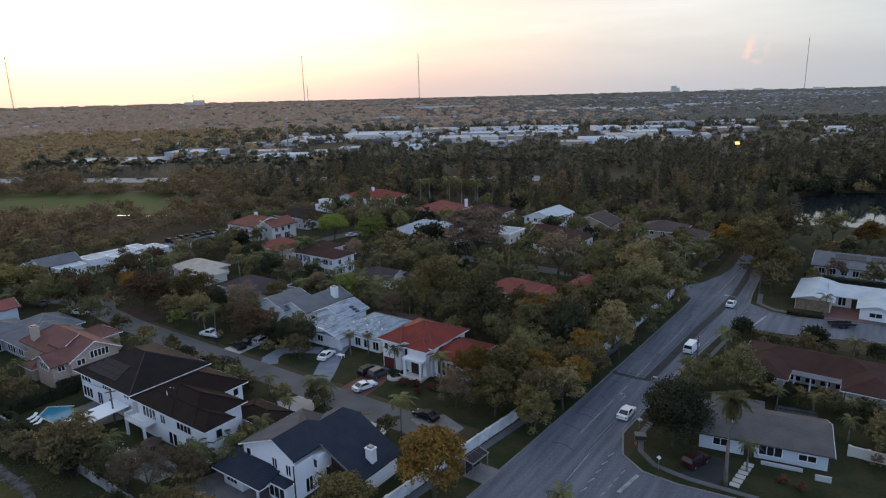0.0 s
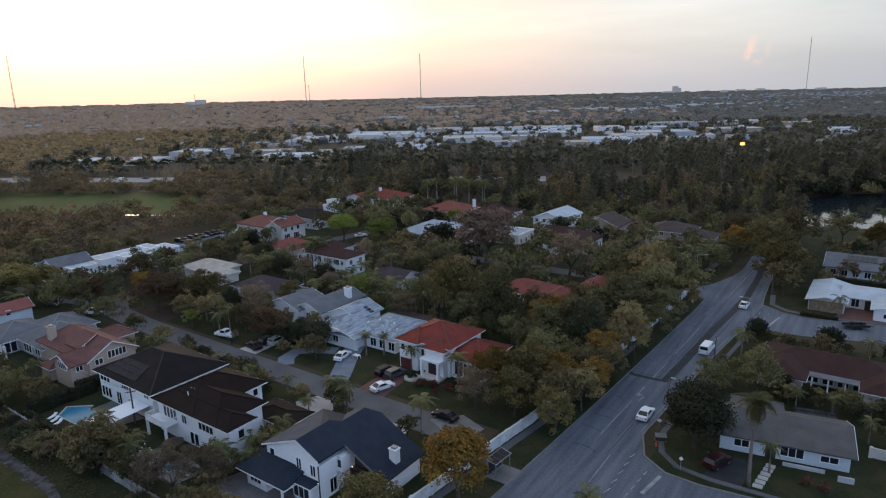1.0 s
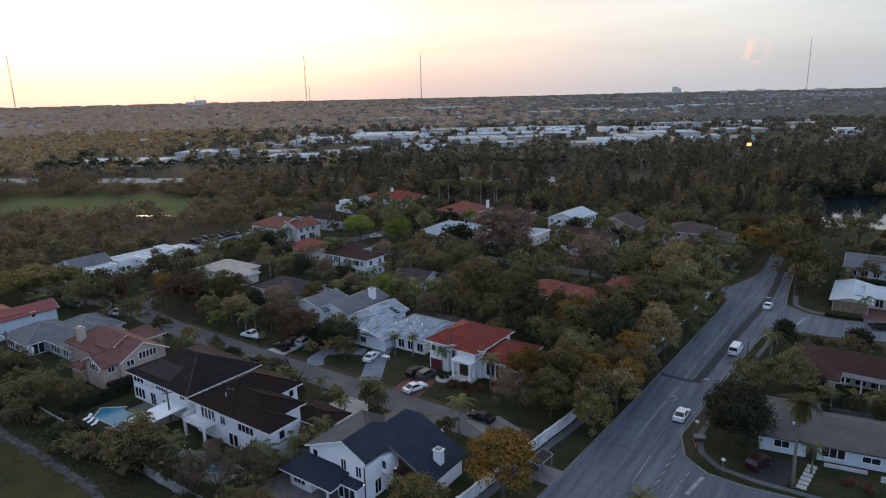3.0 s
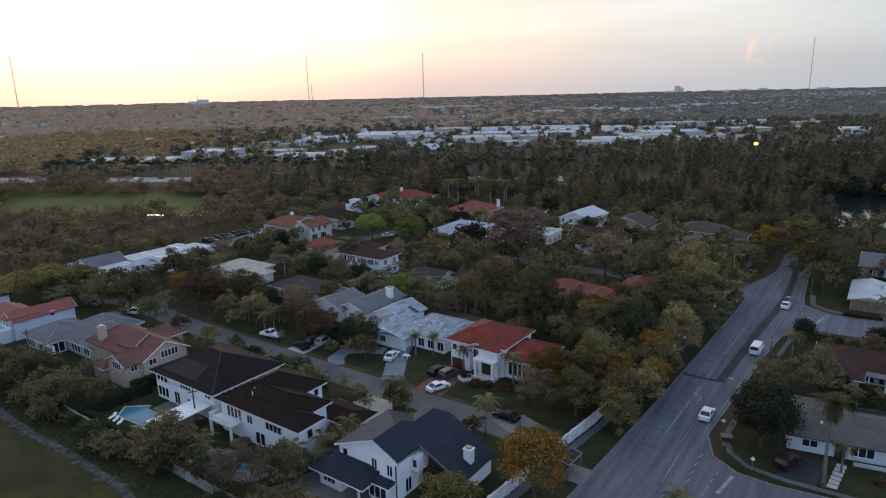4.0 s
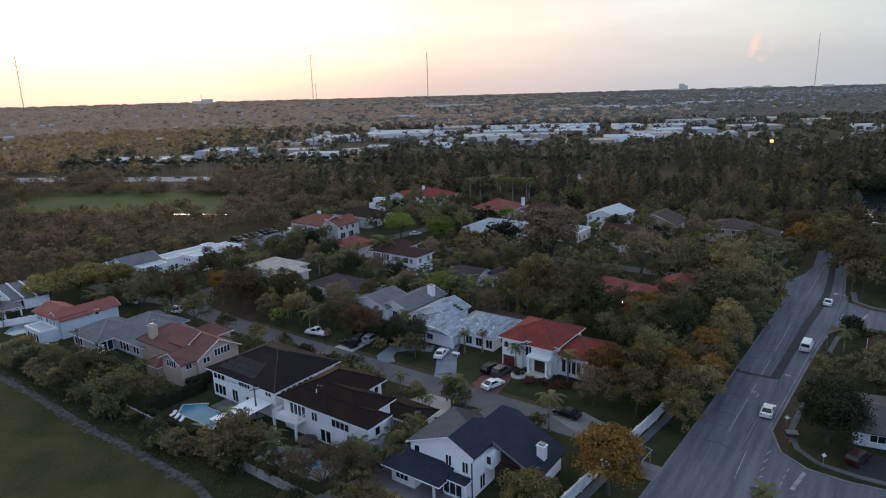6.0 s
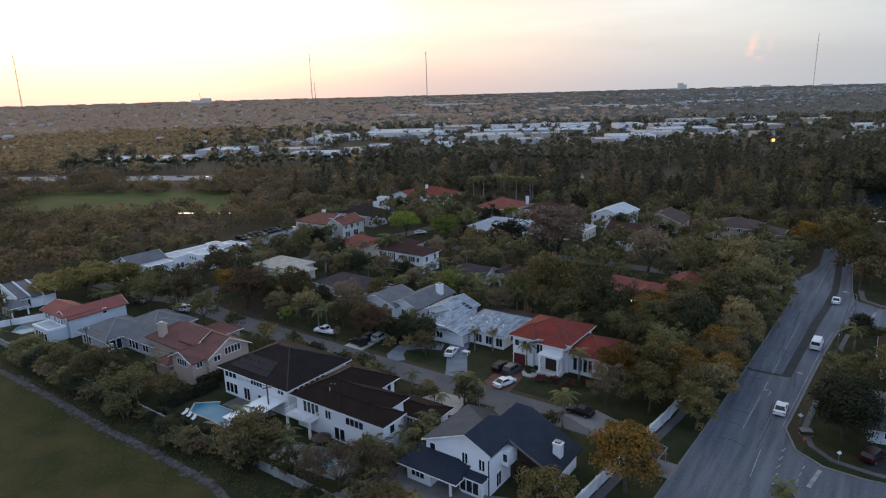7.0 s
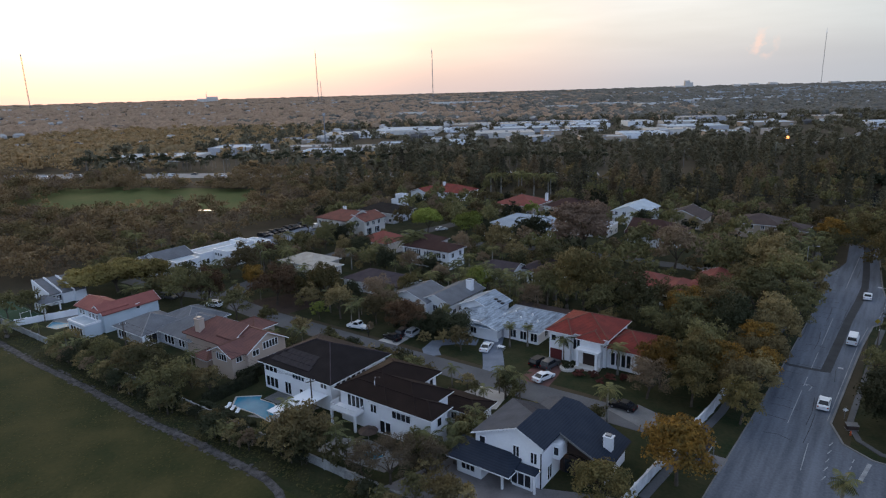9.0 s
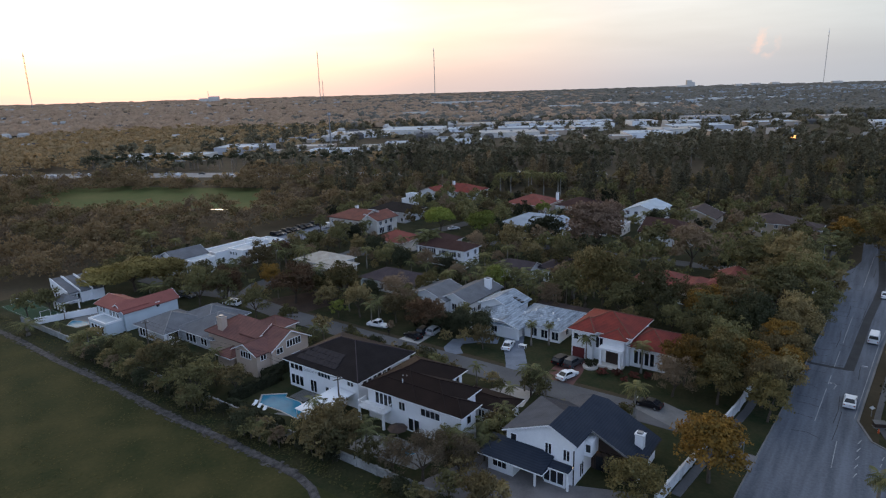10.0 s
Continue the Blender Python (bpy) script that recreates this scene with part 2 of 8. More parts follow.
R_BLUE = mat("slate_blue_tile", (0.021, 0.0285, 0.0445), (0.031, 0.039, 0.055), 0.75, 0.5, 5.0, 0.3, rows=12, row_dark=0.66, spec=0.1)
R_GREY = mat("grey_shingle", (0.1558, 0.1599, 0.1722), (0.1066, 0.1107, 0.1214), 0.8, 0.4, 5.0, 0.4, rows=14, row_dark=0.8)
R_BEIGE = mat("beige_flat_tile", (0.50, 0.45, 0.38), (0.36, 0.32, 0.27), 0.8, 0.5, 5.0, 0.4, rows=13, row_dark=0.8)
R_TAUPE = mat("taupe_shingle", (0.12, 0.112, 0.108), (0.08, 0.074, 0.07), 0.85, 0.4, 5.0, 0.4, rows=14, row_dark=0.75)
R_PALE = mat("weathered_white_tile", (0.40, 0.46, 0.52), (0.125, 0.15, 0.18), 0.75, 0.55, 3.0, 0.4, rows=9, row_dark=0.70, streak=(2.4, 0.5, 5.0), amount=1.0)
R_WHITE = mat("white_metal_roof", (0.44, 0.485, 0.52), (0.33, 0.37, 0.4), 0.7, 0.3, 3.0, 0.1)
R_ICE = mat("pale_blue_grey_shingle", (0.36, 0.40, 0.44), (0.27, 0.30, 0.34), 0.8, 0.4, 5.0, 0.3, rows=14, row_dark=0.85)
R_COCOA = mat("cocoa_brown_tile", (0.085, 0.060, 0.054), (0.055, 0.04, 0.037), 0.85, 0.4, 5.0, 0.4, rows=13, row_dark=0.75)
R_SLOPE = mat("pale_grey_slate", (0.085, 0.095, 0.115), (0.06, 0.068, 0.084), 0.85, 0.5, 5.0, 0.3, rows=13, row_dark=0.75, spec=0.08)
PATIO = mat("grey_brown_pavers", (0.19, 0.175, 0.17), (0.12, 0.11, 0.108), 0.85, 0.4, 4.0, 0.2)
R_PLUM = mat("plum_grey_shingle", (0.0507, 0.04056, 0.0468), (0.078, 0.0624, 0.0663), 0.8, 0.4, 5.0, 0.4, rows=14, row_dark=0.75, spec=0.08)
CAP_LIGHT = mat("mortar_ridge", (0.15, 0.075, 0.052), (0.115, 0.056, 0.04), 0.85, 1.0, 6.0)
GLASS = mat("dark_window_glass", (0.012, 0.014, 0.017), (0.02, 0.022, 0.026), 0.08, 0.5, 2.0, spec=0.5)
SOLAR = mat("solar_panel_glass", (0.012, 0.013, 0.018), (0.018, 0.02, 0.028), 0.15, 0.5, 3.0, spec=0.5)
PANEL = mat("matt_solar_panel", (0.024, 0.021, 0.024), (0.034, 0.03, 0.033), 0.7, 1.5, 6.0, spec=0.1)
STEEL = mat("galvanised_steel", (0.30, 0.31, 0.32), (0.2, 0.2, 0.21), 0.5, 2.0, 9.0, metal=0.6, spec=0.5)
POLE_WOOD = mat("grey_pole_timber", (0.12, 0.10, 0.085), (0.075, 0.062, 0.052), 0.9, 1.5, 9.0, 0.3)
BLACK = mat("black_rubber", (0.015, 0.015, 0.016), (0.024, 0.024, 0.025), 0.8, 2.0, 9.0)
CANVAS = mat("white_canvas", (0.78, 0.80, 0.82), (0.70, 0.72, 0.74), 0.7, 0.6, 5.0)
BARK = mat("grey_brown_bark", (0.095, 0.075, 0.058), (0.055, 0.044, 0.036), 0.95, 1.2, 8.0, 0.6)
PALM_BARK = mat("pale_palm_bark", (0.22, 0.19, 0.16), (0.13, 0.11, 0.09), 0.9, 1.2, 8.0, 0.4)
ROYAL_BARK = mat("grey_white_palm_bark", (0.25, 0.235, 0.21), (0.18, 0.17, 0.15), 0.85, 1.2, 8.0, 0.3)
LAMP_ON = mat("lit_lamp", (1.0, 0.72, 0.40), (1.0, 0.7, 0.4), 0.5, 1.0, glow=9.0)
ORANGE_SIGN = mat("lit_orange_sign", (1.0, 0.42, 0.12), (1.0, 0.42, 0.12), 0.5, 1.0, glow=2.5)
YELLOW_SIGN = mat("yellow_sign", (0.3, 0.21, 0.03), (0.26, 0.18, 0.03), 0.5, 1.0)


def leaves(name, a, b, spread=0.38, thin=0.25):
    return mat(name, a, b, 0.75, 0.45, 2.0, spread=spread, island=True, thin=thin)


L_GREEN = leaves("green_leaves", (0.072, 0.072, 0.031), (0.16, 0.138, 0.058), 0.52)
L_DARK = leaves("dark_green_leaves", (0.024, 0.029, 0.0145), (0.048, 0.049, 0.024))
L_OLIVE = leaves("olive_leaves", (0.112, 0.09, 0.042), (0.23, 0.174, 0.077), 0.5)
L_GOLD = leaves("golden_leaves", (0.066, 0.055, 0.018), (0.29, 0.15, 0.026))
L_DRY = leaves("pale_dry_leaves", (0.22, 0.15, 0.105), (0.37, 0.25, 0.175))
L_SPREAD = leaves("olive_gold_leaves", (0.15, 0.122, 0.042), (0.29, 0.225, 0.075))
L_DOME = leaves("vivid_green_leaves", (0.15, 0.185, 0.034), (0.27, 0.29, 0.06), 0.5)
L_RUSSET = leaves("russet_leaves", (0.05, 0.036, 0.021), (0.125, 0.066, 0.034))
L_BROWN = leaves("dry_brown_leaves", (0.135, 0.095, 0.058), (0.22, 0.158, 0.1))
L_PINE = leaves("casuarina_needles", (0.045, 0.045, 0.027), (0.115, 0.098, 0.056), 0.5)
L_PINEB = leaves("brown_casuarina_needles", (0.1, 0.075, 0.041), (0.22, 0.155, 0.083), 0.4)
L_PALM = leaves("palm_leaflets", (0.078, 0.084, 0.036), (0.175, 0.165, 0.07), 0.5)
L_PALMY = leaves("yellowing_palm_leaflets", (0.11, 0.108, 0.042), (0.21, 0.185, 0.074))
L_TALL = leaves("dark_hanging_palm_leaflets", (0.05, 0.052, 0.021), (0.12, 0.108, 0.042))
L_LIME = leaves("bright_green_leaves", (0.10, 0.122, 0.026), (0.20, 0.21, 0.05))
L_RED = leaves("reddish_leaves", (0.14, 0.032, 0.028), (0.08, 0.05, 0.03))
# far leaf colours are paled and tinted to stand in for haze
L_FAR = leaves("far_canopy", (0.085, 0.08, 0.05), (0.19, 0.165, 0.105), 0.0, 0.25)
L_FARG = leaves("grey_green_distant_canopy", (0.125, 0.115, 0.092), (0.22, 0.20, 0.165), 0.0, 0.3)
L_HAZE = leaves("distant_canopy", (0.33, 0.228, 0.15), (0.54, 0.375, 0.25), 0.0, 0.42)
L_FARB = leaves("far_haze_tinted_canopy", (0.25, 0.178, 0.088), (0.45, 0.315, 0.165), 0.0, 0.4)
L_AMBER = leaves("amber_olive_leaves", (0.072, 0.068, 0.026), (0.175, 0.128, 0.046))
L_WOOD = leaves("scrub_leaves", (0.152, 0.108, 0.056), (0.258, 0.18, 0.094), 0.0, 0.3)
L_TWIG = leaves("brown_twigs", (0.075, 0.06, 0.038), (0.145, 0.108, 0.068))
L_TUFT = leaves("coarse_grass_blades", (0.05, 0.051, 0.015), (0.098, 0.082, 0.03), 0.0, 0.3)

# ---- mesh helpers ----
class Geo:
    """Collects corners and faces of one part."""

    def __init__(self):
        self.v, self.f = [], []

    def add(self, verts, faces):
        n = len(self.v)
        self.v += [tuple(p) for p in verts]
        self.f += [tuple(n + i for i in face) for face in faces]
        return self

    def box(self, x0, x1, y0, y1, z0, z1):
        return self.add([(x0, y0, z0), (x1, y0, z0), (x1, y1, z0), (x0, y1, z0), (x0, y0, z1), (x1, y0, z1), (x1, y1, z1), (x0, y1, z1)],
                        [(3, 2, 1, 0), (4, 5, 6, 7), (0, 1, 5, 4), (1, 2, 6, 5), (2, 3, 7, 6), (3, 0, 4, 7)])

    def prism(self, pts, z0, z1):
        n = len(pts)
        return self.add([(x, y, z0) for x, y in pts] + [(x, y, z1) for x, y in pts],
                        [tuple(range(n))[::-1], tuple(range(n, 2 * n))] + [(i, (i + 1) % n, n + (i + 1) % n, n + i) for i in range(n)])

    def tube(self, points, radii, n=6):
        rings = []
        for i, p in enumerate(points):
            a, b = Vector(points[max(i - 1, 0)]), Vector(points[min(i + 1, len(points) - 1)])
            q = (b - a).to_track_quat("Z", "Y")
            rings.append([Vector(p) + q @ Vector((radii[i] * math.cos(2 * math.pi * k / n), radii[i] * math.sin(2 * math.pi * k / n), 0)) for k in range(n)])
        faces = [(r * n + k, r * n + (k + 1) % n, (r + 1) * n + (k + 1) % n, (r + 1) * n + k) for r in range(len(points) - 1) for k in range(n)]
        last = (len(points) - 1) * n
        faces += [tuple(range(n))[::-1], tuple(last + k for k in range(n))]
        return self.add([p for ring in rings for p in ring], faces)

    def mesh(self, name, material, smooth=False):
        me = bpy.data.meshes.new(name)
        me.from_pydata(self.v, [], self.f)
        me.materials.append(material)
        if smooth:
            me.polygons.foreach_set("use_smooth", [True] * len(me.polygons))
        me.update()
        return me


def part(name, geo, material, parent=None, label="", smooth=False, m=None):
    me = geo if isinstance(geo, bpy.types.Mesh) else geo.mesh(name, material, smooth)
    ob = new(name, me)
    if parent:
        ob.parent = parent
    if m is not None:
        ob.matrix_basis = m
    return tagged(ob, label)


def thing(name, m, label, category, group="", kind=""):
    ob = new(name)
    ob.empty_display_size = 0.3
    ob.matrix_basis = m
    return tagged(ob, label, category, group, kind)


def structure(name, geo, material, label, category):
    return tagged(part(name, geo, material), label, category, kind="structure")


def W(right, ahead):
    """A place by metres to the right of and ahead of the starting point of the flight."""
    return 0.8192 * right - 0.5736 * ahead, 0.5736 * right + 0.8192 * ahead


def land(x, y):
    """Height of the land: flat here, rising a little far away."""
    r = math.hypot(x, y)
    return 0.0 if r < 1000 else 30.0 * ((r - 1000) / 3950) ** 1.6


BLOCKED = []           # rectangles where no tree stands


def keep_clear(x0, x1, y0, y1):
    BLOCKED.append((x0, x1, y0, y1))


def strip(geo, points, width, z, thick=0.0):
    """A band of the given width along a line on the ground."""
    left, right = [], []
    for i, p in enumerate(points):
        a, b = Vector(points[max(i - 1, 0)]), Vector(points[min(i + 1, len(points) - 1)])
        d = (b - a).normalized()
        s = Vector((-d.y, d.x)) * width / 2
        left.append(Vector(p) + s), right.append(Vector(p) - s)
    for i in range(len(points) - 1):
        a, b, c, d = right[i], right[i + 1], left[i + 1], left[i]
        if thick:
            geo.prism([(a.x, a.y), (b.x, b.y), (c.x, c.y), (d.x, d.y)], z - thick, z)
        else:
            geo.add([(a.x, a.y, z), (b.x, b.y, z), (c.x, c.y, z), (d.x, d.y, z)], [(0, 1, 2, 3)])
    return geo


# ---- land ----
g = Geo()
RINGS = [0, 60, 120, 200, 300, 450, 650, 1000, 1400, 1900, 2500, 3200, 4000, 4940]
N = 72
for r in RINGS[1:]:
    g.v += [(r * math.cos(2 * math.pi * k / N), r * math.sin(2 * math.pi * k / N), land(r, 0)) for k in range(N)]
g.f.append(tuple(range(N)))
for i in range(len(RINGS) - 2):
    g.f += [(i * N + k, i * N + (k + 1) % N, (i + 1) * N + (k + 1) % N, (i + 1) * N + k)[::-1] for k in range(N)]
g.f = [tuple(reversed(f)) if i else f for i, f in enumerate(g.f)]
structure("ground", g, GROUND, "dry scrubby brown and green ground reaching the horizon", "ground")

# mown field beside the back wall, and its stony track
g = Geo().prism([(-330, -60), (-46, -60), (-46, 30), (-330, 30)], -0.3, 0.02)
structure("field", g, FIELD, "wide mown dark green grass field with worn patches", "field")
g = Geo()
strip(g, [(-330, 31.5), (-260, 30.2), (-215, 29.6), (-190, 30.2), (-172, 29.6), (-150, 30.1), (-125, 29.8), (-112, 30.4), (-101, 30.4), (-95, 30.1), (-91.4, 29.2), (-88.6, 27.6), (-86.6, 25.2), (-85.6, 22), (-85.4, 16)], 1.35, 0.045)
for k in range(420):
    x = -230 + k * 0.40 + random.uniform(-0.2, 0.2)
    if x > -96:
        continue
    y = 29.95 + 0.25 * math.sin(x * 0.11) + random.choice((-0.7, 0.7)) + random.uniform(-0.35, 0.35)
    r = random.uniform(0.12, 0.42)
    n = random.randint(5, 7)
    g.prism([(x + r * random.uniform(0.6, 1.6) * math.cos(6.283 * i / n), y + r * random.uniform(0.5, 0.9) * math.sin(6.283 * i / n)) for i in range(n)], -0.1, random.uniform(0.05, 0.10))
structure("track", g, GRAVEL, "narrow grey stony dirt track along the field edge", "track")
g = Geo().prism([(-230, 30), (-50, 30), (-50, 74), (-230, 74)], -0.3, 0.012)
g.prism([(-230, 80), (-40.5, 80), (-38.5, 178), (-40, 250), (-230, 250)], -0.3, 0.012)
g.prism([(-50, 40), (-41.2, 40), (-40.5, 80), (-50, 80)], -0.3, 0.014)
g.prism([(-27, 83), (60, 83), (60, 148), (-27, 148)], -0.3, 0.012)
g.prism([(-27, 170), (60, 170), (60, 280), (-27, 280)], -0.3, 0.012)
g.prism([(-40, 229), (-27, 229), (-27, 280), (-40, 280)], -0.3, 0.012)
structure("lawn", g, LAWN, "dark green suburban lawn between houses", "lawn")
g = Geo().prism([(-470, 120), (-395, 118), (-361, 130), (-285, 170), (-280, 178), (-336, 216), (-400, 190), (-480, 165)], -0.3, 0.03)
structure("meadow", g, MEADOW, "bright green open meadow ringed by trees", "meadow")
g = Geo().prism([(-306, 154.6), (-292, 161.2), (-279, 168.6), (-280, 170.4), (-293, 163.4), (-307, 156.0)], -0.3, 0.06)
structure("pond", g, WATER, "narrow still pond reflecting the pale sky", "water")
g = Geo().prism([(-31, 283), (0, 288), (60, 290), (130, 300), (140, 404), (20, 396), (-20, 378), (-39, 348)], -0.5, 0.05)
structure("lake", g, WATER, "dark still lake reflecting trees and pale sky", "water")

# ---- roads ----
ROAD_L, ROAD_R = -40.3, -28.7
g = Geo().prism([(-42.8, 20), (-30.5, 20), (-30.0, 57), (-27.5, 63), (-20, 66), (40, 67), (40, 83), (-11, 83.3), (-19, 82.2), (-24, 82.6), (-28, 85.4), (-30.2, 91.5), (-28, 130),
                 (-26.7, 144), (-24, 148.5), (-16, 151.5), (4, 157), (60, 166), (60, 178), (4, 168.6), (-14, 164.8), (-20, 165.8), (-25.2, 170), (-26, 178), (-27.5, 205), (-29, 229), (-36.5, 229), (-35.7, 201.5), (-36.9, 193), (-39.4, 184), (-42.5, 178.2), (-50, 176.8), (-50, 170.4), (-42, 170.4), (-38.6, 167), (-38.2, 160), (-40.0, 105), (-41.1, 80), (-42.0, 62)], -0.25, 0.05)
structure("road", g, ASPHALT, "wide worn pale grey asphalt road with junctions", "road")
g = Geo()
strip(g, [(-52.5, 75.6), (-70, 75.4), (-110, 75.2), (-150, 75.6), (-166, 77), (-174, 81), (-178, 88), (-180, 110), (-181, 135), (-178, 160), (-172, 200)], 6.4, 0.05, 0.3)
strip(g, [(-174, 79), (-190, 75), (-215, 74)], 6.0, 0.046, 0.3)
strip(g, [(-180, 128), (-160, 150), (-150, 165), (-120, 172), (-60, 173), (-49.5, 173.6)], 6.0, 0.048, 0.3)
structure("street", g, STREET, "narrow grey residential street ending at a wall", "street")
for a, b, c, d in ((-42, -27, 20, 440), (-27, 60, 71, 84), (-27, 60, 148, 180), (-175, -49, 71, 79.5), (-184, -176, 80, 170)):
    keep_clear(a, b, c, d)
# kerbs: real steps along the carriageway
g = Geo()
strip(g, [(-42.9, 22), (-42.1, 62), (-41.2, 80), (-40.1, 105), (-38.3, 160), (-38.5, 166)], 0.2, 0.12, 0.3)
strip(g, [(-11, 83.4), (-19, 82.35), (-24, 82.75), (-27.9, 85.5), (-30.05, 91.5), (-27.85, 130), (-26.55, 144), (-24, 148.4), (-16, 151.3), (4, 156.8), (60, 165.8)], 0.32, 0.17, 0.3)
strip(g, [(60, 178.2), (4, 168.8), (-14, 165), (-20, 166), (-25, 170), (-25.8, 178), (-28.6, 229)], 0.32, 0.17, 0.3)
structure("kerb", g, CONCRETE, "pale concrete kerb along the road edge", "kerb")
g = Geo()
strip(g, [(-9, 85.0), (-18, 84.6), (-23, 85.3), (-26.0, 88.0), (-27.6, 93), (-25.6, 130), (-24.6, 143)], 0.9, 0.13, 0.3)
strip(g, [(-44.6, 196), (-43.6, 210), (-42.4, 226)], 1.8, 0.13, 0.3)
strip(g, [(8, 171), (-12, 167.2), (-19, 168.2), (-23, 171.5), (-24, 180)], 1.3, 0.13, 0.3)
strip(g, [(-48.8, 56), (-46.4, 78.4), (-45.5, 86.0), (-44.4, 110), (-43.0, 134)], 1.3, 0.11, 0.3)
structure("pavement", g, STREET, "narrow concrete pavement strip", "pavement")
# resurfaced strip, patches
g = Geo()
strip(g, [(-32.8, 112.6), (-32.4, 121), (-31.9, 132), (-31.3, 146), (-30.2, 162), (-29.6, 176), (-30.0, 190), (-31.6, 228)], 1.7, 0.062)
strip(g, [(-40.4, 113.6), (-39.0, 112.6), (-36.0, 112.6), (-32.6, 112.9)], 1.1, 0.06)
for k in range(26):
    y0 = 84 + k * 4.3 + random.uniform(-1.5, 1.5)
    x0 = random.uniform(-40.0, -36.0)
    x1 = x0 + random.uniform(2.0, 6.5)
    strip(g, [(x0, y0), ((x0 + x1) / 2, y0 + random.uniform(-0.5, 0.5)), (min(x1, -30.6), y0 + random.uniform(-0.8, 0.8))], random.uniform(0.07, 0.16), 0.058)
for k in range(9):
    x0, y0 = random.uniform(-39.5, -31.5), random.uniform(78, 200)
    strip(g, [(x0, y0), (x0 + 0.3, y0 + 5), (x0 + random.uniform(0, 0.6), y0 + 11)], 0.1, 0.06)
structure("road_patch", g, FRESH, "dark fresh asphalt strip across and along the road", "road patch")
# paint: centre line, arrows, stop bars, dashes
g = Geo()
for y0, y1 in ((88, 102), (104, 108.5), (113, 122), (127, 146), (172, 210)):
    strip(g, [(-35.5 + (y0 - 100) * 0.025, y0), (-35.5 + (y1 - 100) * 0.025, y1)], 0.13, 0.066)
strip(g, [(-32.3, 74.5), (-32.3, 83.0)], 0.13, 0.066)
strip(g, [(-25.2, 76.2), (-24.3, 81.6)], 0.55, 0.066)
for k in range(5):
    strip(g, [(-29.6, 73.5 + k * 2.6), (-29.2, 74.9 + k * 2.6)], 0.14, 0.066)
for k in range(4):
    strip(g, [(-27 + k * 0.2, 74 + k * 2.2), (-26.8 + k * 0.2, 75.2 + k * 2.2)], 0.14, 0.066)
strip(g, [(-21.5, 153.5), (-20.0, 162.5)], 0.5, 0.066)
for k in range(4):
    strip(g, [(-25.6 + k * 0.3, 151 + k * 3.6), (-25.4 + k * 0.3, 153 + k * 3.6)], 0.15, 0.066)
    strip(g, [(-23.6 + k * 0.3, 151.6 + k * 3.6), (-23.4 + k * 0.3, 153.6 + k * 3.6)], 0.15, 0.066)
strip(g, [(-34.4, 102.3), (-34.1, 104.3), (-34.7, 105.1), (-35.1, 104.7)], 0.2, 0.067)
g.add([(-35.4, 105.2, 0.067), (-35.0, 104.2, 0.067), (-34.7, 104.9, 0.067)], [(0, 1, 2)])
strip(g, [(-30.6, 92), (-28.6, 130), (-27.4, 143)], 0.12, 0.066)
structure("road_marking", g, PAINT, "worn white road lines, arrow and stop bars", "road marking")
# driveways and paths
g = Geo()
for pts in ([(-86.6, 68.3), (-84.6, 72.8), (-79.0, 72.4), (-78.0, 66.2), (-80.5, 64.2)], [(-116.5, 78.6), (-111, 78.6), (-111.5, 88), (-115.5, 88)],
            [(-72.5, 72.3), (-63, 72.3), (-62.5, 70), (-71, 69.5)]):
    g.prism(pts, -0.2, 0.035)
structure("driveway", g, SLAB, "pale concrete driveway slab", "driveway")
g = Geo()
strip(g, [(-86.2, 78.4), (-87.6, 81), (-90.2, 85), (-93.2, 89.4), (-95.6, 94.6)], 4.3, 0.035, 0.2)
strip(g, [(-101.0, 78.4), (-103.6, 81), (-104.4, 84.4), (-101.6, 87.6), (-97.0, 89.6)], 3.6, 0.036, 0.2)
structure("paver_drive", g, PAVER_GREY, "curved blue-grey paver driveway", "driveway")
g = Geo().prism([(-80.5, 78.4), (-74.2, 78.4), (-74.8, 84), (-76, 89.8), (-81, 89.8)], -0.2, 0.035)
structure("brick_drive", g, PAVER_RED, "red brick paver driveway", "driveway")
g = Geo().prism([(-62, 76.5), (-53.5, 73.0), (-52.5, 79), (-58, 81)], -0.2, 0.06)
structure("side_drive", g, CONCRETE, "worn grey concrete side drive", "driveway")
g = Geo().prism([(-166, 79.4), (-148, 79.4), (-146, 90), (-158, 96)], -0.2, 0.03)
structure("planting_bed", g, MULCH, "dark mulched planting bed beside the street", "planting bed")
g = Geo().prism([(-80, 38), (-62, 37), (-52, 44), (-52, 54), (-62, 50), (-76, 50)], -0.2, 0.05)
structure("patio", g, PATIO, "grey paved patio behind a house", "patio")

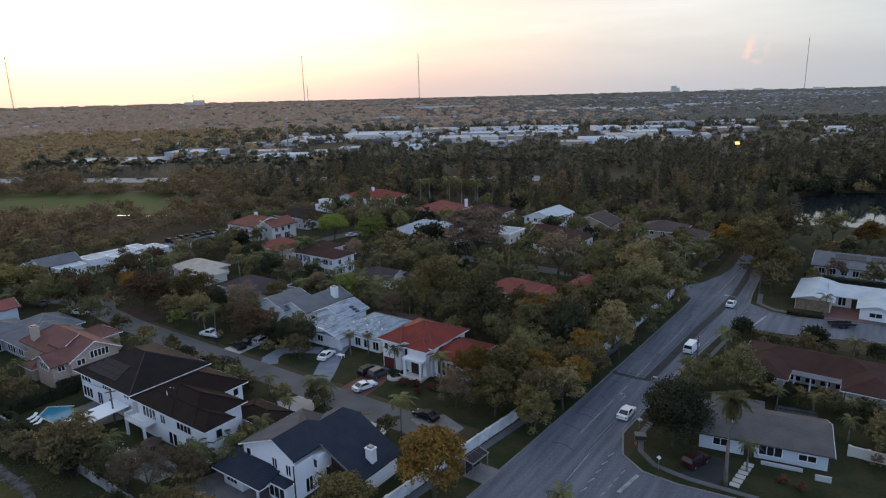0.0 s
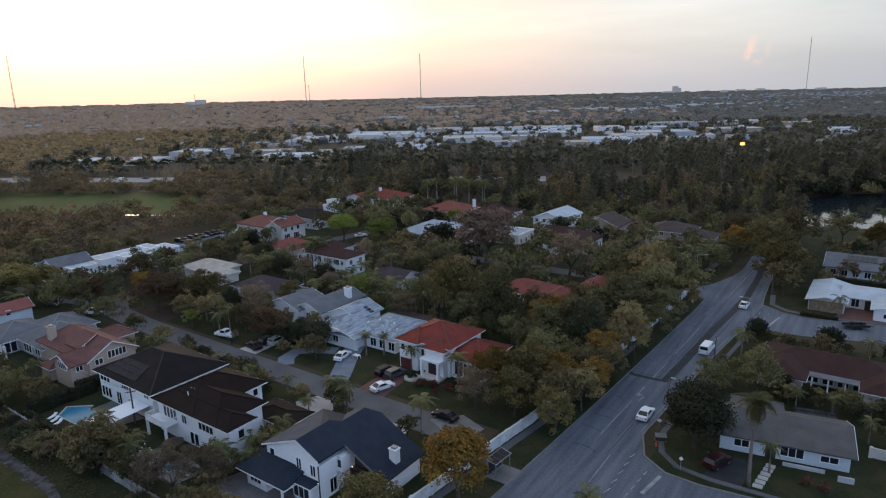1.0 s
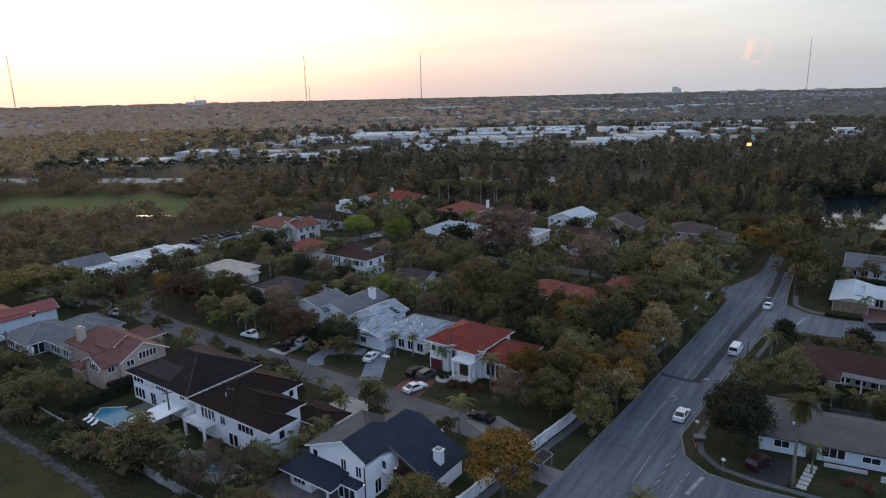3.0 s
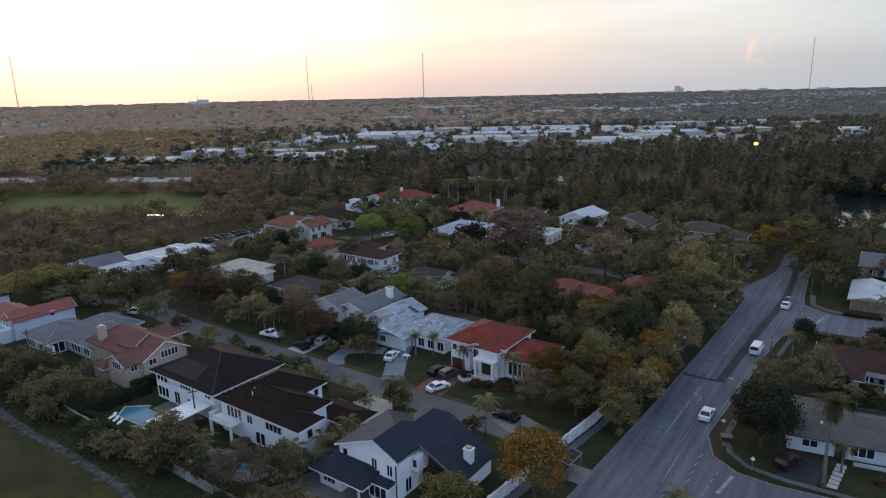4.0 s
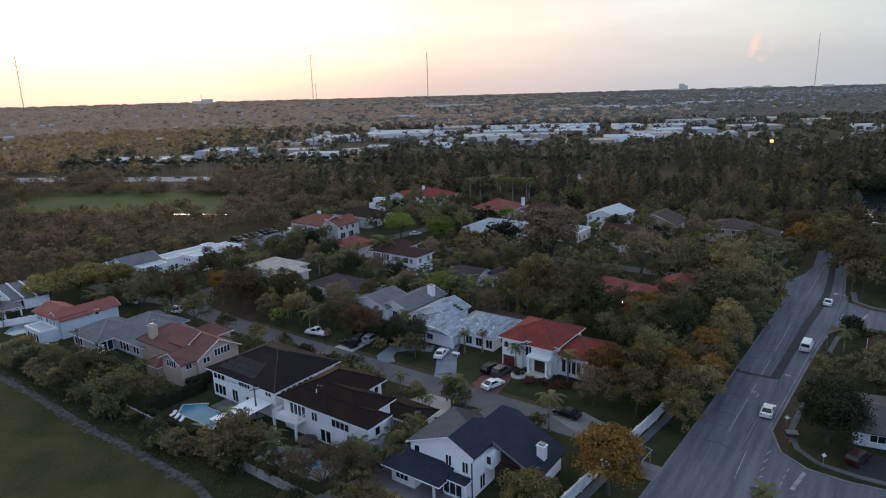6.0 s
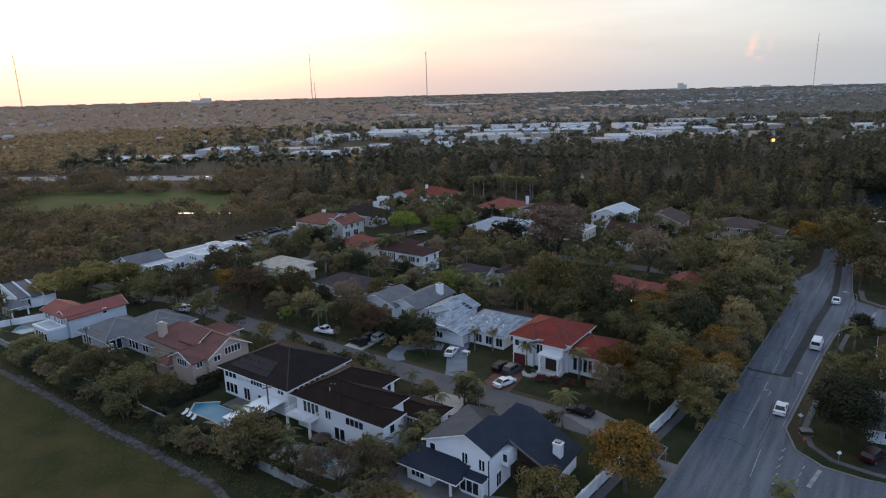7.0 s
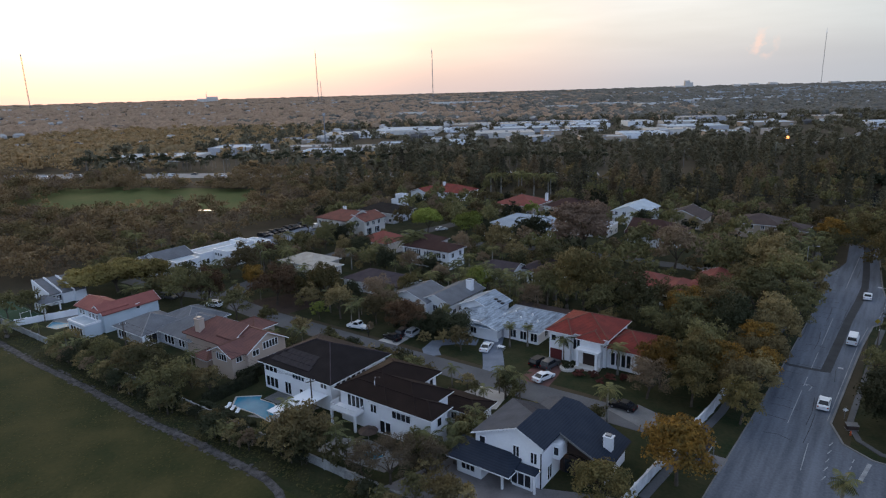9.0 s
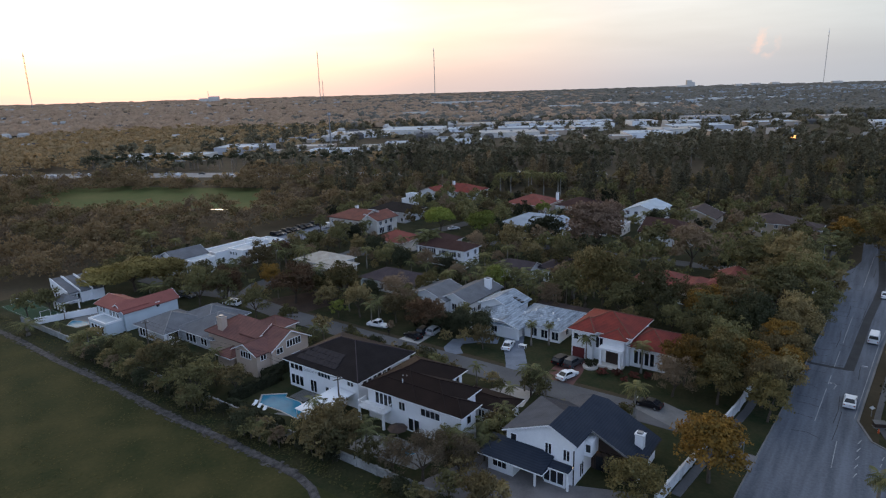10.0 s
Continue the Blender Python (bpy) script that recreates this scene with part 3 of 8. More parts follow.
# ---- houses ----
def roof_geo(x0, x1, y0, y1, ze, slope, axis="x", ends="hh", ridge=None, th=0.24, slope2=None):
    """A pitched roof shell over a rectangle. axis: the way the ridge runs; ends: h (hipped) or g (gable) at its low and high end;
    ridge: its place across, if not the middle. Returns the shell and the lines of its ridge and hips."""
    a0, a1, b0, b1 = (x0, x1, y0, y1) if axis == "x" else (y0, y1, x0, x1)
    bc = (b0 + b1) / 2 if ridge is None else ridge
    zr = ze + slope * (bc - b0)
    ze2 = ze if ridge is None else zr - (slope2 or slope) * (b1 - bc)
    run = min((b1 - b0) / 2, (a1 - a0) / 2 - 0.01)
    r0 = a0 + (run if ends[0] == "h" else 0)
    r1 = a1 - (run if ends[1] == "h" else 0)
    top = [(a0, b0, ze), (a1, b0, ze), (a1, b1, ze2), (a0, b1, ze2), (r0, bc, zr), (r1, bc, zr)]
    pts = top + [(a, b, z - th) for a, b, z in top]
    if axis == "y":
        pts = [(b, a, z) for a, b, z in pts]
    faces = [(0, 1, 5, 4), (2, 3, 4, 5), (6, 10, 11, 7), (8, 11, 10, 9), (0, 6, 7, 1), (2, 8, 9, 3)]
    faces += [(1, 2, 5), (7, 11, 8), (1, 7, 8, 2)] if ends[1] == "h" else [(1, 7, 11, 5), (5, 11, 8, 2)]
    faces += [(3, 0, 4), (9, 10, 6), (3, 9, 6, 0)] if ends[0] == "h" else [(0, 4, 10, 6), (4, 3, 9, 10)]
    if axis == "y":
        faces = [f[::-1] for f in faces]
    g = Geo().add(pts, faces)
    lines = [(pts[4], pts[5])]
    if ends[0] == "h":
        lines += [(pts[4], pts[0]), (pts[4], pts[3])]
    if ends[1] == "h":
        lines += [(pts[5], pts[1]), (pts[5], pts[2])]
    return g, lines, zr, ze2


def slab(pts, thick=0.22):
    """A flat roof plane of any outline with the given thickness; corners run counter-clockwise from above."""
    n = len(pts)
    v = [tuple(p) for p in pts] + [(x, y, z - thick) for x, y, z in pts]
    return Geo().add(v, [tuple(range(n)), tuple(range(2 * n - 1, n - 1, -1))] + [(n + i, n + (i + 1) % n, (i + 1) % n, i) for i in range(n)])


TURN = {"S": 0, "E": 90, "N": 180, "W": -90}
WINDOW_MESHES = {}


def ring(w, h, t, d0, d1):
    """A rectangular frame in one piece, standing in the x-z plane."""
    o = [(-w / 2 - t, -t), (w / 2 + t, -t), (w / 2 + t, h + t), (-w / 2 - t, h + t)]
    i = [(-w / 2, 0), (w / 2, 0), (w / 2, h), (-w / 2, h)]
    v = [(x, d, z) for d in (d0, d1) for x, z in o + i]
    f = []
    for k in range(4):
        n = (k + 1) % 4
        f += [(k, n, 4 + n, 4 + k), (8 + n, 8 + k, 12 + k, 12 + n), (n, k, 8 + k, 8 + n), (4 + k, 4 + n, 12 + n, 12 + k)]
    return Geo().add(v, f)


def window_meshes(w, h, bars):
    key = (w, h)
    if key not in WINDOW_MESHES:
        WINDOW_MESHES[key] = (ring(w, h, 0.11, -0.07, 0.02).mesh("window", TRIM), Geo().box(-w / 2 - 0.02, w / 2 + 0.02, -0.025, 0.02, -0.02, h + 0.02).mesh("pane", GLASS),
                              Geo().box(-0.05, 0.05, -0.06, -0.02, 0.004, h - 0.004).mesh("mullion", TRIM))
    return WINDOW_MESHES[key]


class House:
    def __init__(self, name, label, x=0.0, y=0.0, wall=WHITE, roof=R_GREY, cap=None, turn=0.0, category="house", overhang=0.6):
        self.m = pose(x, y, 0, 0, 0, turn)
        self.ob = thing(name, self.m, label, category)
        self.wall, self.roof, self.cap, self.oh = wall, roof, cap, overhang

    def clear(self, x0, x1, y0, y1, front=5.0):
        c = [self.m @ Vector(p) for p in ((x0, y0, 0), (x1, y0, 0), (x1, y1, 0), (x0, y1, 0))]
        keep_clear(min(p.x for p in c) - 1.5, max(p.x for p in c) + front * 0.7, min(p.y for p in c) - front, max(p.y for p in c) + 1.5)

    def block(self, x0, x1, y0, y1, eave, axis="x", ends="hh", slope=0.42, ridge=None, slope2=None, wall=None, roof=None, z0=0.0, front=5.0, clear=True, walls=True):
        """One volume under its own pitched roof; the rectangle is that of the walls."""
        oh = self.oh
        if axis == "flat":
            if walls:
                part("wall", Geo().box(x0, x1, y0, y1, z0 - 0.3, eave), wall or self.wall, self.ob)
            g = Geo().box(x0 - 0.12, x1 + 0.12, y0 - 0.12, y0 + 0.2, eave, eave + 0.45).box(x0 - 0.12, x1 + 0.12, y1 - 0.2, y1 + 0.12, eave, eave + 0.45)
            g.box(x0 - 0.12, x0 + 0.2, y0 + 0.2, y1 - 0.2, eave, eave + 0.45).box(x1 - 0.2, x1 + 0.12, y0 + 0.2, y1 - 0.2, eave, eave + 0.45)
            part("parapet", g, TRIM, self.ob)
            part("roof", Geo().box(x0 + 0.2, x1 - 0.2, y0 + 0.2, y1 - 0.2, eave, eave + 0.12), roof or self.roof, self.ob)
            if clear:
                self.clear(x0, x1, y0, y1, front)
            return eave
        rg = None if ridge is None else ridge
        g, lines, zr, ze2 = roof_geo(x0 - oh, x1 + oh, y0 - oh, y1 + oh, eave, slope, axis, ends, rg, slope2=slope2)
        part("roof", g, roof or self.roof, self.ob)
        if self.cap:
            c = Geo()
            for p, q in lines:
                if (Vector(p) - Vector(q)).length > 0.3:
                    c.tube([Vector(p) + Vector((0, 0, 0.03)), Vector(q) + Vector((0, 0, 0.03))], [0.10, 0.10], 5)
            part("ridge_cap", c, self.cap, self.ob)
        lo, hi = (y0, y1) if axis == "x" else (x0, x1)
        t0 = eave - 0.26 + oh * slope
        t1 = ze2 - 0.26 + oh * (slope2 or slope)
        rc = (lo + hi) / 2 if ridge is None else ridge
        peak = zr - 0.27
        if walls:
            g = Geo()
            a0, a1 = (x0, x1) if axis == "x" else (y0, y1)
            low = min(t0, t1)
            prof = [(lo, z0 - 0.3), (hi, z0 - 0.3), (hi, t1), (rc, peak), (lo, t0)] if "g" in ends else [(lo, z0 - 0.3), (hi, z0 - 0.3), (hi, t1), (lo, t0)]
            n = len(prof)
            if ends in ("gh", "hg"):
                flat = [(lo, z0 - 0.3), (hi, z0 - 0.3), (hi, low), (lo, low)]
                v = [((a0, b, z) if axis == "x" else (b, a0, z)) for b, z in flat] + [((a1, b, z) if axis == "x" else (b, a1, z)) for b, z in flat]
                g.add(v, [(0, 1, 2, 3), (7, 6, 5, 4)] + [(i, 4 + i, 4 + (i + 1) % 4, (i + 1) % 4) for i in range(4)])
                e0, e1 = (a0, a0 + 0.2) if ends == "gh" else (a1 - 0.2, a1)
                tri = [(lo, low - 0.1), (hi, low - 0.1), (hi, t1), (rc, peak), (lo, t0)]
                v = [((e0, b, z) if axis == "x" else (b, e0, z)) for b, z in tri] + [((e1, b, z) if axis == "x" else (b, e1, z)) for b, z in tri]
                e = 0.003
                v = [(p[0] * 1.0 + (e if axis == "x" and ends == "hg" else -e if axis == "x" else 0), p[1] + (0 if axis == "x" else e if ends == "hg" else -e), p[2]) for p in v]
                g.add(v, [(0, 1, 2, 3, 4), (9, 8, 7, 6, 5)] + [(i, 5 + i, 5 + (i + 1) % 5, (i + 1) % 5) for i in range(5)])
            else:
                v = [((a0, b, z) if axis == "x" else (b, a0, z)) for b, z in prof] + [((a1, b, z) if axis == "x" else (b, a1, z)) for b, z in prof]
                g.add(v, [tuple(range(n)), tuple(range(2 * n - 1, n - 1, -1))] + [(i, n + i, n + (i + 1) % n, (i + 1) % n) for i in range(n)])
            part("wall", g, wall or self.wall, self.ob)
        if ends == "hh":
            X0, X1, Y0, Y1 = x0 - oh, x1 + oh, y0 - oh, y1 + oh
            for q in ((X0 - 0.04, X1 + 0.04, Y0 - 0.05, Y0 - 0.005), (X0 - 0.04, X1 + 0.04, Y1 + 0.005, Y1 + 0.05), (X0 - 0.05, X0 - 0.005, Y0, Y1), (X1 + 0.005, X1 + 0.05, Y0, Y1)):
                part("fascia", Geo().box(*q, eave - 0.2, eave - 0.03), TRIM, self.ob)
        else:
            A0, A1 = ((x0 - oh, x1 + oh) if axis == "x" else (y0 - oh, y1 + oh))
            for end, a, s in ((0, A0, -1), (1, A1, 1)):
                if ends[end] == "g":
                    for (b, z), (b2, z2) in (((lo - oh, eave), (rc, zr)), ((rc, zr), (hi + oh, ze2))):
                        quad = [(b, z - 0.2), (b2, z2 - 0.2), (b2, z2 + 0.02), (b, z + 0.02)]
                        v = [((a + s * e, p, q) if axis == "x" else (p, a + s * e, q)) for e in (0.005, 0.06) for p, q in quad]
                        part("bargeboard", Geo().add(v, [(0, 1, 2, 3), (7, 6, 5, 4)] + [(i, 4 + i, 4 + (i + 1) % 4, (i + 1) % 4) for i in range(4)]), TRIM, self.ob)
        if clear:
            self.clear(x0, x1, y0, y1, front)
        return zr

    def win(self, side, along, wall_at, z, w, h, bars=1):
        """A framed window on the wall that faces S (-y), E (+x), N or W; along: its middle on that wall."""
        f, p, bar = window_meshes(w, h, bars)
        x, y = (along, wall_at) if side in "SN" else (wall_at, along)
        ob = part("window", f, None, self.ob, m=pose(x, y, z, 0, 0, TURN[side]))
        part("pane", p, None, ob)
        for k in range(1, bars):
            part("mullion", bar, None, ob, m=pose(-w / 2 + w * k / bars, 0, 0))

    def row(self, side, start, step, n, wall_at, z, w, h, bars=1):
        for k in range(n):
            self.win(side, start + k * step, wall_at, z, w, h, bars)

    def door(self, side, along, wall_at, w, h, material=DARK_WOOD, name="door", z=0.05):
        g = Geo().box(-w / 2, w / 2, -0.05, 0.02, 0, h)
        for k in range(4):
            g.box(-w / 2 + 0.08, w / 2 - 0.08, -0.07, -0.05, h * (k + 0.12) / 4, h * (k + 0.88) / 4)
        x, y = (along, wall_at) if side in "SN" else (wall_at, along)
        part(name, g, material, self.ob, m=pose(x, y, z, 0, 0, TURN[side]))

    def chimney(self, x, y, z0, z1, w=1.0, d=1.0, material=None):
        g = Geo().box(x - w / 2, x + w / 2, y - d / 2, y + d / 2, z0, z1).box(x - w / 2 - 0.1, x + w / 2 + 0.1, y - d / 2 - 0.1, y + d / 2 + 0.1, z1, z1 + 0.12)
        ob = part("chimney", g, material or self.wall, self.ob)
        part("flue", Geo().box(x - w / 3, x + w / 3, y - d / 3, y + d / 3, z1 + 0.12, z1 + 0.4), STEEL, ob)

    def box(self, name, x0, x1, y0, y1, z0, z1, material, label=""):
        return part(name, Geo().box(x0, x1, y0, y1, z0, z1), material, self.ob, label)

    def posts(self, pts, z0, z1, r=0.14, material=TRIM):
        for x, y in pts:
            part("post", Geo().box(x - r, x + r, y - r, y + r, z0, z1), material, self.ob)


# white house under slate-blue tiles, nearest to the field
h = House("house", "white two-storey house with slate-blue tiled roof and lit porch", roof=R_BLUE, overhang=0.5)
h.block(-71.8, -61.0, 50.1, 61.5, 5.6, "y", "gh", 0.40, ridge=-64.7, slope2=0.47, front=9)
up = Vector((0, 0, 0.06))
# the west slopes are a paler grey than the other roof planes
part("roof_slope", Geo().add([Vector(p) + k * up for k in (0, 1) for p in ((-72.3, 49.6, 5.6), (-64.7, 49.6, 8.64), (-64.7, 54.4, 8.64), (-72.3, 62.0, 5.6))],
                             [(3, 2, 1, 0), (4, 5, 6, 7), (0, 1, 5, 4), (1, 2, 6, 5), (2, 3, 7, 6), (3, 0, 4, 7)]), R_SLOPE, h.ob, "pale grey west-facing roof slope")


def east_slope(x):
    return 8.70 - 0.47 * (x + 64.7)


part("roof", slab([(x, y, east_slope(x)) for x, y in ((-60.45, 49.56), (-60.45, 54.7), (-53.3, 54.7), (-53.3, 63.6), (-61.6, 63.9), (-63.6, 62.4), (-63.6, 57.2), (-64.7, 55.9), (-64.7, 49.56))]), R_BLUE, h.ob)
part("roof", slab([(-63.6, 57.0, 8.18), (-63.6, 62.4, 8.18), (-67.4, 64.6, 6.1), (-67.4, 58.0, 6.1)]), R_SLOPE, h.ob, "pale grey west-facing roof slope")
part("roof", slab([(-63.6, 62.4, 8.18), (-61.6, 63.9, 7.2), (-67.4, 64.6, 6.1)]), R_BLUE, h.ob)
h.box("wall", -61.0, -54.0, 55.9, 63.3, -0.3, 3.1, WHITE)
h.box("wall", -66.8, -61.0, 61.4, 63.6, -0.3, 6.0, WHITE)
part("gable_wall", Geo().add([(-60.9, 55.9, 3.0), (-53.9, 55.9, 3.0), (-53.9, 55.9, 3.35), (-60.9, 55.9, 6.6), (-60.9, 56.2, 3.0), (-53.9, 56.2, 3.0), (-53.9, 56.2, 3.35), (-60.9, 56.2, 6.6)],
                             [(0, 1, 2, 3), (7, 6, 5, 4), (0, 4, 5, 1), (1, 5, 6, 2), (2, 6, 7, 3), (3, 7, 4, 0)]), DARK_WOOD, h.ob, "dark stained timber gable")
v = [(x, y, east_slope(x) + d) for y in (54.63, 54.69) for x, d in ((-60.6, -0.3), (-53.3, -0.3), (-53.3, 0.02), (-60.6, 0.02))]
part("bargeboard", Geo().add(v, [(0, 1, 2, 3), (7, 6, 5, 4)] + [(i, 4 + i, 4 + (i + 1) % 4, (i + 1) % 4) for i in range(4)]), CONCRETE, h.ob)
part("gutter", Geo().box(-53.3, -53.16, 54.7, 63.5, 3.18, 3.33), BLACK, h.ob)
for k in range(7):
    h.box("batten", -60.4 + k * 0.95, -60.32 + k * 0.95, 55.70, 55.75, 0.05, 2.95, BLACK)
h.box("porch_wall", -60.9, -54.2, 55.75, 55.9, 0, 3.0, DARK_WOOD, "dark timber boarded porch wall")
h.block(-74.0, -64.6, 46.9, 50.3, 2.75, "x", "hh", 0.42, ridge=50.0, slope2=0.42, walls=False, clear=False)
h.box("wall", -73.4, -69.2, 47.4, 50.2, -0.3, 2.7, WHITE)
h.block(-65.2, -61.6, 48.8, 50.0, 3.0, "x", "hh", 0.45, walls=False, clear=False)
h.box("bay", -65.0, -61.8, 48.9, 50.1, 0, 2.8, TRIM)
h.posts([(-65.6, 47.2), (-61.3, 48.6)], 0, 2.6)
h.row("S", -64.6, 1.05, 3, 48.88, 0.5, 0.9, 1.9)
h.win("S", -71.4, 47.38, 0.9, 2.2, 1.3, 3)
h.win("S", -70.6, 50.08, 4.0, 0.9, 1.2, 1)
h.win("S", -65.0, 50.08, 3.9, 0.9, 1.6, 2)
h.win("S", -62.2, 50.08, 3.7, 0.9, 1.6, 2)
h.box("dormer_bay", -61.0, -59.9, 53.4, 55.9, 3.2, 5.6, WHITE)
h.win("S", -60.4, 53.38, 3.9, 0.7, 1.2)
h.win("E", 52.5, -60.98, 0.5, 1.2, 2.1, 2)
h.door("S", -59.6, 55.73, 1.1, 2.2, GLASS)
h.door("S", -57.2, 55.69, 2.4, 2.3, GLASS, "glass_door")
h.chimney(-54.9, 58.8, 3.0, 5.9, 1.2, 1.0)
for x, y, z in ((-60.2, 55.5, 2.9), (-61.2, 49.9, 2.9), (-54.4, 55.5, 2.7)):
    o = h.box("wall_lamp", x - 0.06, x + 0.06, y - 0.06, y + 0.06, z, z + 0.14, LAMP_ON, "lit porch lamp")
h.box("downpipe", -61.15, -61.0, 49.95, 50.05, 0.1, 5.6, BLACK)

# white house under dark brown tiles, with the balcony
h = House("house", "white two-storey house with dark brown tiled roof and balcony", roof=R_BROWN, cap=mat("brown_ridge_tile", (0.024, 0.016, 0.014), (0.018, 0.012, 0.011), 0.85, 1.0, spec=0.08), overhang=0.75)
h.block(-98.5, -88.2, 49.05, 62.4, 5.9, "y", "hh", 0.47, front=9)
h.block(-98.48, -82.2, 49.07, 57.6, 5.9, "x", "hh", 0.47)
h.block(-98.46, -79.3, 49.09, 53.2, 5.9, "x", "hh", 0.47)
h.block(-85.5, -77.1, 58.2, 63.0, 3.0, "x", "hh", 0.25)
h.row("S", -96.4, 0.95, 4, 49.03, 3.2, 0.75, 2.1)
h.win("S", -91.0, 49.03, 3.4, 1.2, 1.4, 2)
h.row("S", -86.6, 0.95, 4, 49.03, 3.7, 0.85, 1.2)
h.row("S", -89.2, 1.2, 2, 49.03, 0.3, 1.0, 2.1)
h.win("E", 61.0, -88.18, 4.0, 0.9, 1.2)
h.win("E", 51.2, -79.28, 3.6, 1.0, 1.3)
h.win("E", 60.4, -77.08, 0.9, 1.2, 1.2, 2)
h.row("S", -83.6, 2.2, 3, 58.18, 0.9, 1.1, 1.2, 2)
part("balcony", Geo().box(-98.9, -93.2, 46.75, 49.05, 2.75, 3.0), TRIM, h.ob)
for x0, x1, y0, y1 in ((-98.9, -93.2, 46.75, 46.83), (-98.9, -98.8, 46.75, 49.05), (-93.3, -93.2, 46.75, 49.05)):
    part("rail", Geo().box(x0, x1, y0, y1, 3.85, 3.95), TRIM, h.ob)
for k in range(21):
    part("baluster", Geo().box(-98.85 + k * 0.28, -98.78 + k * 0.28, 46.76, 46.82, 3.0, 3.85), TRIM, h.ob)
for k in range(8):
    for x in (-98.87, -93.27):
        part("baluster", Geo().box(x, x + 0.06, 47.0 + k * 0.25, 47.06 + k * 0.25, 3.0, 3.85), TRIM, h.ob)
h.posts([(-98.7, 46.95), (-93.4, 46.95)], 0, 2.75, 0.18)
for x, y in ((-93.2, 52.2), (-92.5, 52.4), (-92.3, 51.0)):
    part("roof_vent", Geo().tube([(x, y, 6.5), (x, y, 7.85)], [0.07, 0.07], 6), TRIM, h.ob)
h.box("skylight", -87.2, -86.3, 51.2, 51.6, 7.05, 7.2, TRIM)

# white house under a black hipped roof, by the pool
h = House("house", "white two-storey house with black hipped roof beside the pool", roof=R_BLACK, cap=R_PLUM, overhang=0.8)
h.block(-119.6, -101.6, 49.8, 64.2, 5.5, "x", "hh", 0.43, front=7)
h.row("S", -118.6, 1.15, 3, 49.78, 0.6, 0.95, 1.9)
h.row("S", -118.6, 1.15, 3, 49.78, 3.7, 0.95, 1.0)
h.win("S", -113.0, 49.78, 0.3, 1.6, 2.3, 2)
h.row("S", -111.2, 0.8, 4, 49.78, 3.9, 0.65, 0.8)
h.row("S", -109.4, 1.1, 3, 49.78, 0.9, 0.8, 1.3)
h.row("E", 51.5, 1.3, 6, -101.58, 4.0, 0.9, 0.8)
h.row("S", -103.8, 0.8, 2, 49.78, 4.0, 0.65, 0.8)
for r in range(3):
    for k in range(9 - r):
        x, y = -117.6 + k * 1.14 + r * 0.9, 50.1 + r * 1.15
        z = 5.5 + 0.43 * (y - 49.0) + 0.07
        part("solar_panel", Geo().add([(x, y, z), (x + 1.08, y, z), (x + 1.08, y + 1.08, z + 0.464), (x, y + 1.08, z + 0.464), (x, y, z + 0.05), (x + 1.08, y, z + 0.05), (x + 1.08, y + 1.08, z + 0.514), (x, y + 1.08, z + 0.514)],
                                      [(3, 2, 1, 0), (4, 5, 6, 7), (0, 1, 5, 4), (1, 2, 6, 5), (2, 3, 7, 6), (3, 0, 4, 7)]), PANEL, h.ob)

# peach house with gables
h = House("house", "peach two-storey house with terracotta tiled gable roof", wall=PEACH, roof=R_PEACH, cap=CAP_LIGHT, overhang=0.6)
h.block(-147.4, -126.2, 51.1, 60.5, 4.9, "x", "hg", 0.55, front=7)
h.block(-133.7, -127.1, 48.0, 55.0, 4.9, "y", "gg", 0.45, clear=False)
h.block(-143.5, -136.4, 60.7, 66.0, 4.2, "y", "hh", 0.42, clear=False)
h.block(-139.4, -134.9, 47.6, 51.6, 2.7, "x", "hh", 0.4, clear=False)


def south_slope(y):
    return 5.28 + 0.55 * (y - 50.5)


part("roof", slab([(x, y, south_slope(y)) for x, y in ((-137.4, 51.9), (-131.4, 51.9), (-131.0, 55.75), (-142.6, 55.75))], 0.5), R_PEACH, h.ob)
v = [(x, y, south_slope(y) + d) for x in (-131.36, -131.28) for y, d in ((51.9, -0.3), (55.75, -0.3), (55.75, 0.04), (51.9, 0.04))]
part("bargeboard", Geo().add(v, [(3, 2, 1, 0), (4, 5, 6, 7)] + [((i + 1) % 4, 4 + (i + 1) % 4, 4 + i, i) for i in range(4)]), TRIM, h.ob)
h.row("S", -131.6, 0.8, 4, 47.98, 3.6, 0.65, 1.3)
h.row("E", 55.2, 0.75, 5, -126.18, 4.3, 0.6, 1.4)
h.row("E", 52.6, 0.8, 2, -126.18, 3.7, 0.65, 1.1)
h.win("E", 49.6, -127.08, 3.4, 1.2, 1.0, 2)
h.win("E", 57.0, -126.18, 0.2, 2.0, 2.2, 2)
h.chimney(-143.6, 52.2, 4.5, 8.3, 1.7, 1.3, PEACH)

# low grey house
h = House("house", "pale grey single-storey house with grey hipped roofs", wall=GREY_WALL, roof=R_GREY, cap=mat("pale_ridge", (0.26, 0.255, 0.255), (0.2, 0.2, 0.2), 0.85, 1.0), overhang=0.7)
h.block(-170.0, -158.6, 47.2, 58.0, 3.0, "x", "hh", 0.42, front=6)
h.block(-158.8, -146.2, 51.2, 63.5, 3.1, "y", "hh", 0.44)
h.block(-166.0, -154.0, 55.0, 66.0, 3.0, "x", "hh", 0.42)
h.row("S", -168.6, 1.2, 3, 47.18, 0.5, 1.0, 2.0)
h.row("E", 48.6, 1.3, 2, -158.58, 0.3, 1.1, 2.2)
h.row("S", -156.0, 1.3, 3, 51.18, 0.6, 1.0, 1.8)
h.row("S", -150.4, 1.2, 2, 51.18, 0.8, 0.9, 1.5)
